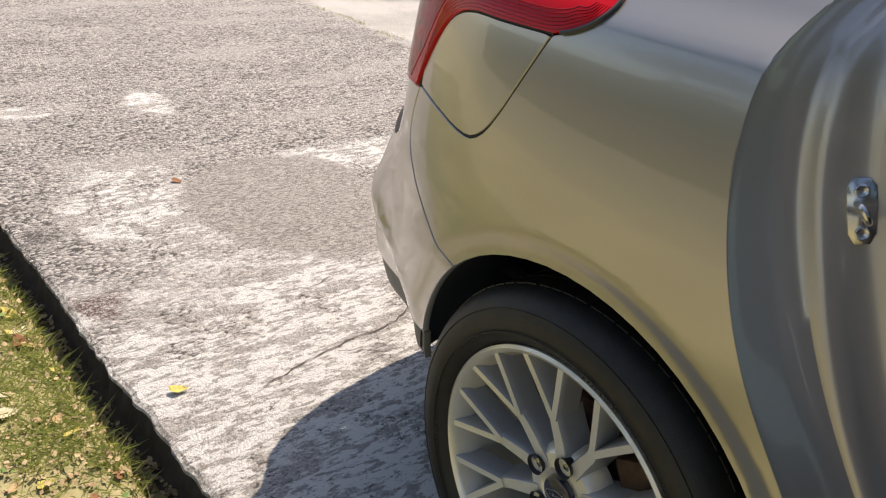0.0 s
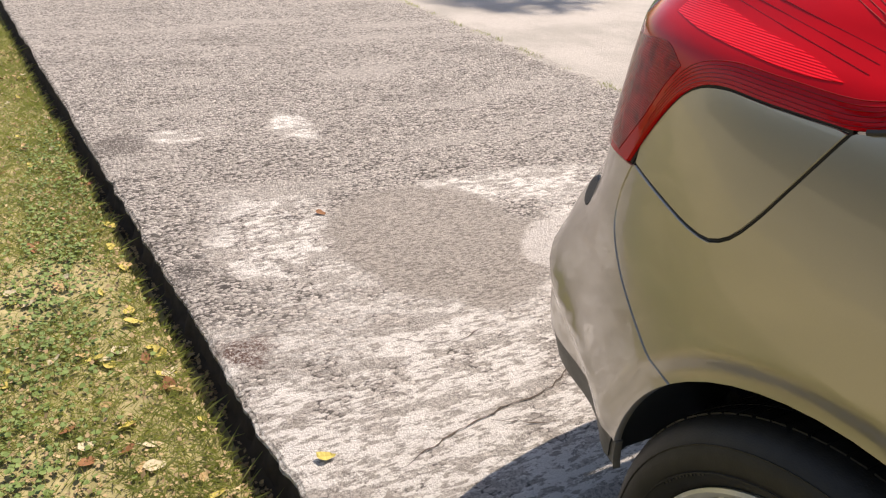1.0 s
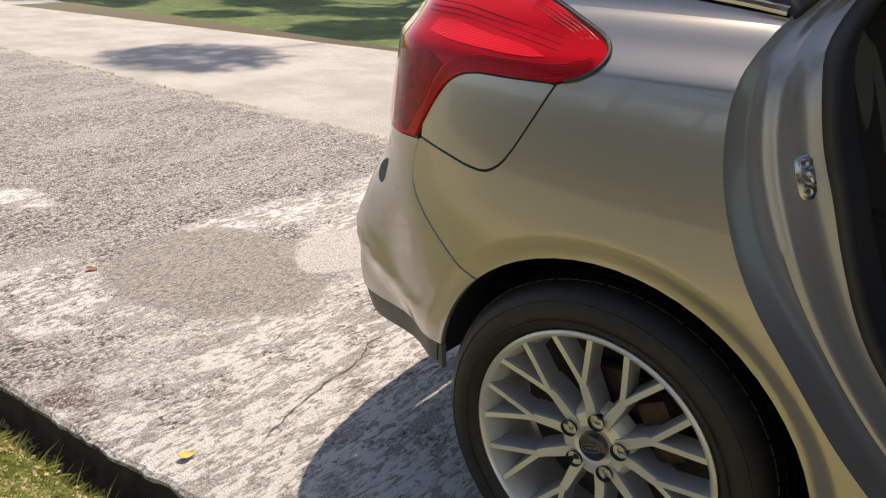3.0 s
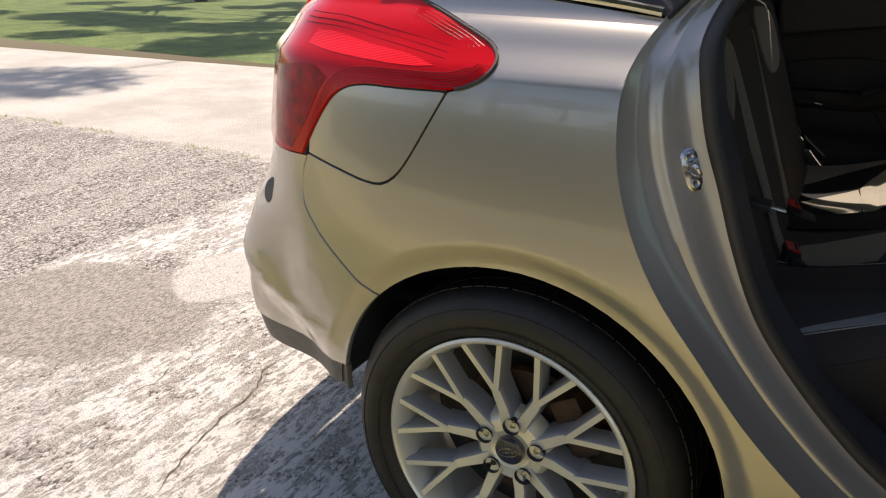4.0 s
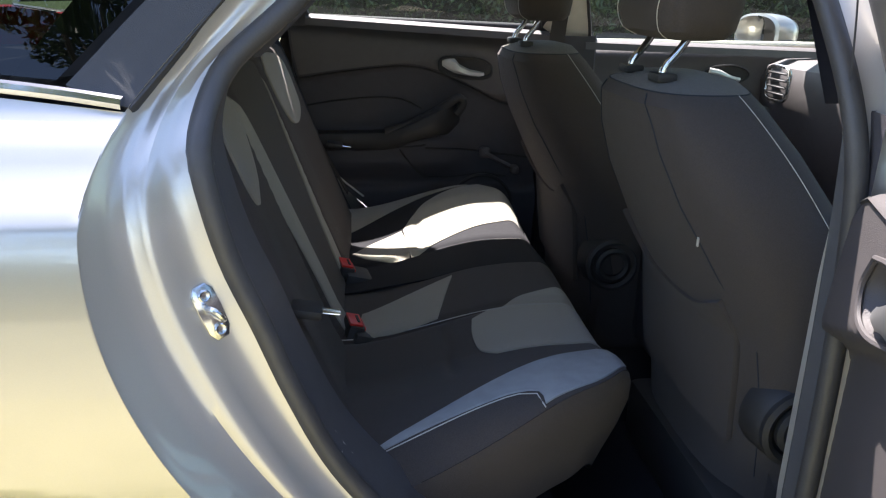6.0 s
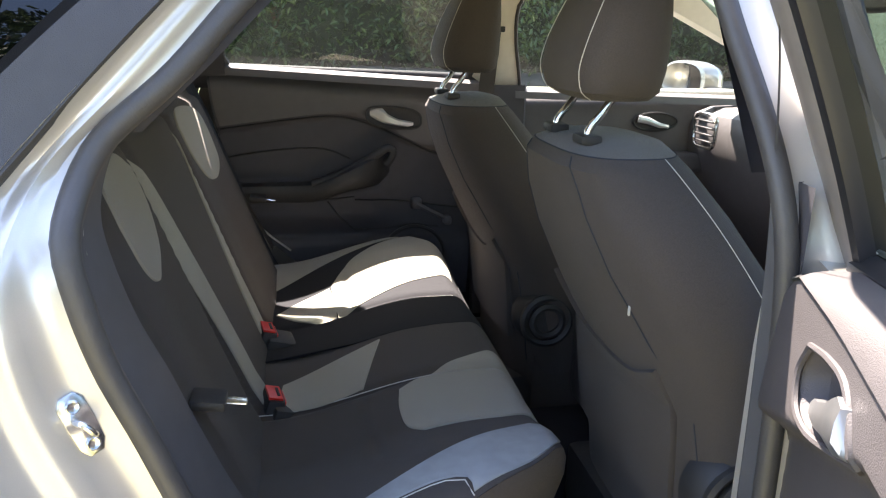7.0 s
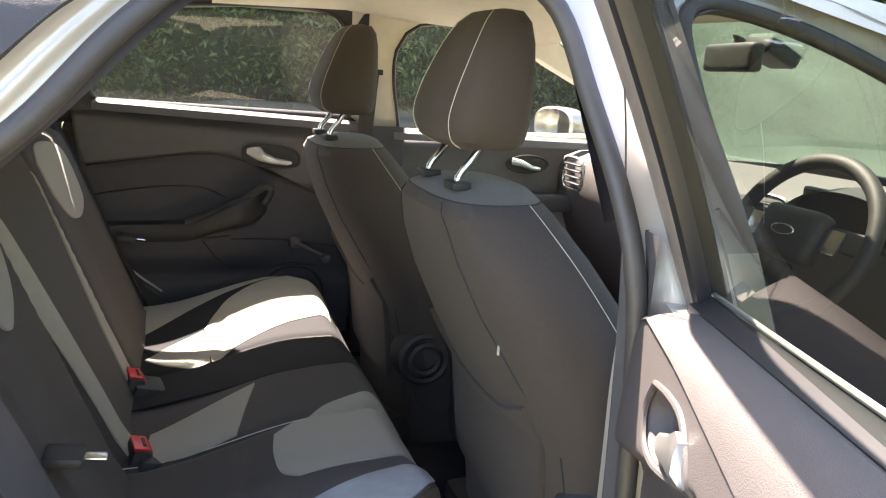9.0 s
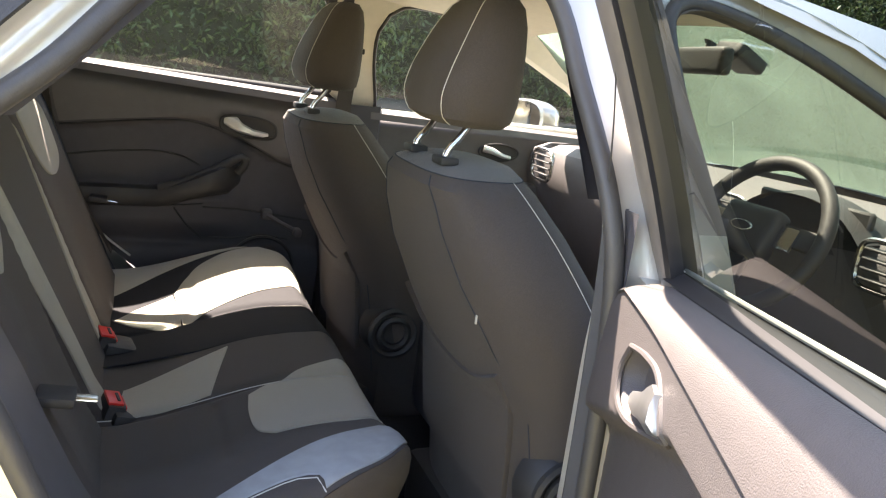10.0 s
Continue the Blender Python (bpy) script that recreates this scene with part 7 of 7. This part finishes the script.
CLOVER = mat("clover_leaves", (0.10, 0.18, 0.04), 0.6, var=0.3, scale=30, color2=(0.22, 0.30, 0.08))
V, F = [], []
for i in range(3000):
    c = rng.integers(0, 26)
    cx = -0.4 - 3.4 * ((c * 0.618) % 1.0)
    cd = 0.06 + 0.75 * ((c * 0.377) % 1.0) ** 1.4
    x, y = cx + rng.normal(0, 0.16), kerb_y(cx) - cd + rng.normal(0, 0.10)
    if y > kerb_y(x) - 0.06:
        continue
    z = lawn_z(x, y) + rng.uniform(0.008, 0.03)
    s, a = rng.uniform(0.004, 0.009), rng.uniform(0, 6.28)
    k = len(V)
    n = 6
    V += [(x + s * math.cos(a + 6.283 * j / n) * (1.0 + 0.3 * (j % 2)), y + s * math.sin(a + 6.283 * j / n), z + rng.uniform(-0.003, 0.003)) for j in range(n)]
    F.append(tuple(range(k, k + n)))
me = bpy.data.meshes.new("clover")
me.from_pydata(V, [], F)
me.materials.append(CLOVER)
tagged(new("clover", me), "small round clover leaves in the lawn", "", "", "stuff")

LEAFMATS = [mat("dry_leaf_" + n, c, 0.75, var=0.25, scale=60, color2=c2) for n, c, c2 in (("tan", (0.42, 0.27, 0.12), (0.55, 0.40, 0.20)), ("brown", (0.20, 0.085, 0.035), (0.32, 0.15, 0.06)), ("yellow", (0.50, 0.40, 0.07), (0.60, 0.52, 0.15)), ("pale", (0.55, 0.47, 0.30), (0.66, 0.60, 0.42)))]


def leaf_mesh(seed, material):
    rnd = random.Random(seed)
    bm = bmesh.new()
    n = 12
    rim = []
    for j in range(n):
        a = 2 * math.pi * j / n
        r = 1.0 + 0.15 * rnd.uniform(-1, 1)
        x, y = r * math.cos(a), 0.62 * r * math.sin(a) * (1 - 0.35 * math.cos(a))
        rim.append(bm.verts.new((x, y, 0.30 * y * y + 0.22 * x * x * rnd.uniform(0.3, 1.2) + 0.06 * rnd.uniform(-1, 1))))
    mid = [bm.verts.new((x, 0, 0.1 * x * x)) for x in (-0.6, 0.0, 0.6)]
    for j in range(n):
        a, b = rim[j], rim[(j + 1) % n]
        m = min(mid, key=lambda v: (v.co - (a.co + b.co) / 2).length)
        bm.faces.new((a, b, m))
    tube([(1.0, 0, 0.12), (1.35, 0.05, 0.2)], 0.03, 4, False, bm)
    bmesh.ops.holes_fill(bm, edges=bm.edges[:], sides=4)
    me = bpy.data.meshes.new("fallen_leaf")
    bm.to_mesh(me)
    bm.free()
    me.materials.append(material)
    return me


leaf_meshes = [leaf_mesh(i, LEAFMATS[i % 4]) for i in range(12)]
LEAF_WORDS = ("dry tan fallen leaf curled on the lawn", "dark brown fallen leaf lying on the lawn", "yellow fallen leaf lying in the grass", "pale dry fallen leaf lying in the grass")
rnd = random.Random(41)
for i in range(290):
    x = -0.35 - 5.2 * rnd.random() ** 1.6
    d = 0.03 + 0.9 * rnd.random() ** 1.6
    y = kerb_y(x) - d
    k = rnd.randrange(12)
    ob = new("fallen_leaf", leaf_meshes[k])
    s = rnd.uniform(0.013, 0.027)
    ob.matrix_basis = pose(x, y, lawn_z(x, y) + 0.012, rnd.uniform(-25, 25), rnd.uniform(-25, 25), rnd.uniform(0, 360)) @ Matrix.Diagonal((s, s, s, 1))
    tagged(ob, LEAF_WORDS[k % 4], "leaf", "fallen leaves on the lawn")
for x, y, k, s in ((-0.901, -0.236, 2, 0.020), (-2.105, 0.154, 1, 0.022)):
    ob = new("fallen_leaf", leaf_meshes[k])
    ob.matrix_basis = pose(x, y, 0.006, 4, 6, 40 * k) @ Matrix.Diagonal((s, s, s, 1))
    tagged(ob, "small %s leaf lying on the concrete" % ("yellow" if k == 2 else "reddish brown"), "leaf")

# grass in the joint between the two lanes
V, F = [], []
for i in range(2600):
    x = -0.6 - 9.0 * rng.random()
    if noise.noise((x * 3.0, 2, 9)) < 0.0:
        continue
    y = 2.38 + 0.05 * noise.noise((x * 2, 5, 1)) + rng.normal(0, 0.022)
    h, w, a = rng.uniform(0.008, 0.03), rng.uniform(0.001, 0.0022), rng.uniform(0, 6.28)
    lx, ly = rng.normal(0, 0.7, 2) * h
    k = len(V)
    V += [(x - w * math.cos(a), y - w * math.sin(a), -0.006), (x + w * math.cos(a), y + w * math.sin(a), -0.006), (x + lx, y + ly, h)]
    F.append((k, k + 1, k + 2))
me = bpy.data.meshes.new("joint_grass")
me.from_pydata(V, [], F)
me.materials.append(BLADE)
tagged(new("joint_grass", me), "thin grass growing in the concrete joint", "", "", "stuff")

# crumbs of dry leaf among the blades and along the slab edge
LITTER = mat("leaf_litter_crumbs", (0.30, 0.17, 0.08), 0.9, var=0.3, scale=40, color2=(0.60, 0.48, 0.28), big=25.0)
V, F = [], []
for i in range(15000):
    x = -0.2 - 5.5 * rng.random() ** 1.5
    d = 0.0 + 1.2 * rng.random() ** 1.7
    if noise.noise((x * 3, d * 3, 14)) < -0.1 and rng.random() < 0.6:
        continue
    y = kerb_y(x) - d
    z = max(lawn_z(x, y), -0.16) + rng.uniform(0.002, 0.022)
    s, a = rng.uniform(0.002, 0.0075), rng.uniform(0, 6.28)
    t = rng.normal(0, 0.4, 2)
    k = len(V)
    for j in range(4):
        u, v = s * math.cos(a + 1.571 * j) * (1.3 if j % 2 else 0.8), s * math.sin(a + 1.571 * j)
        V.append((x + u, y + v, z + u * t[0] + v * t[1]))
    F.append((k, k + 1, k + 2, k + 3))
me = bpy.data.meshes.new("leaf_litter")
me.from_pydata(V, [], F)
me.materials.append(LITTER)
tagged(new("leaf_litter", me), "brown crumbs of dry leaf in the grass", "", "", "stuff")
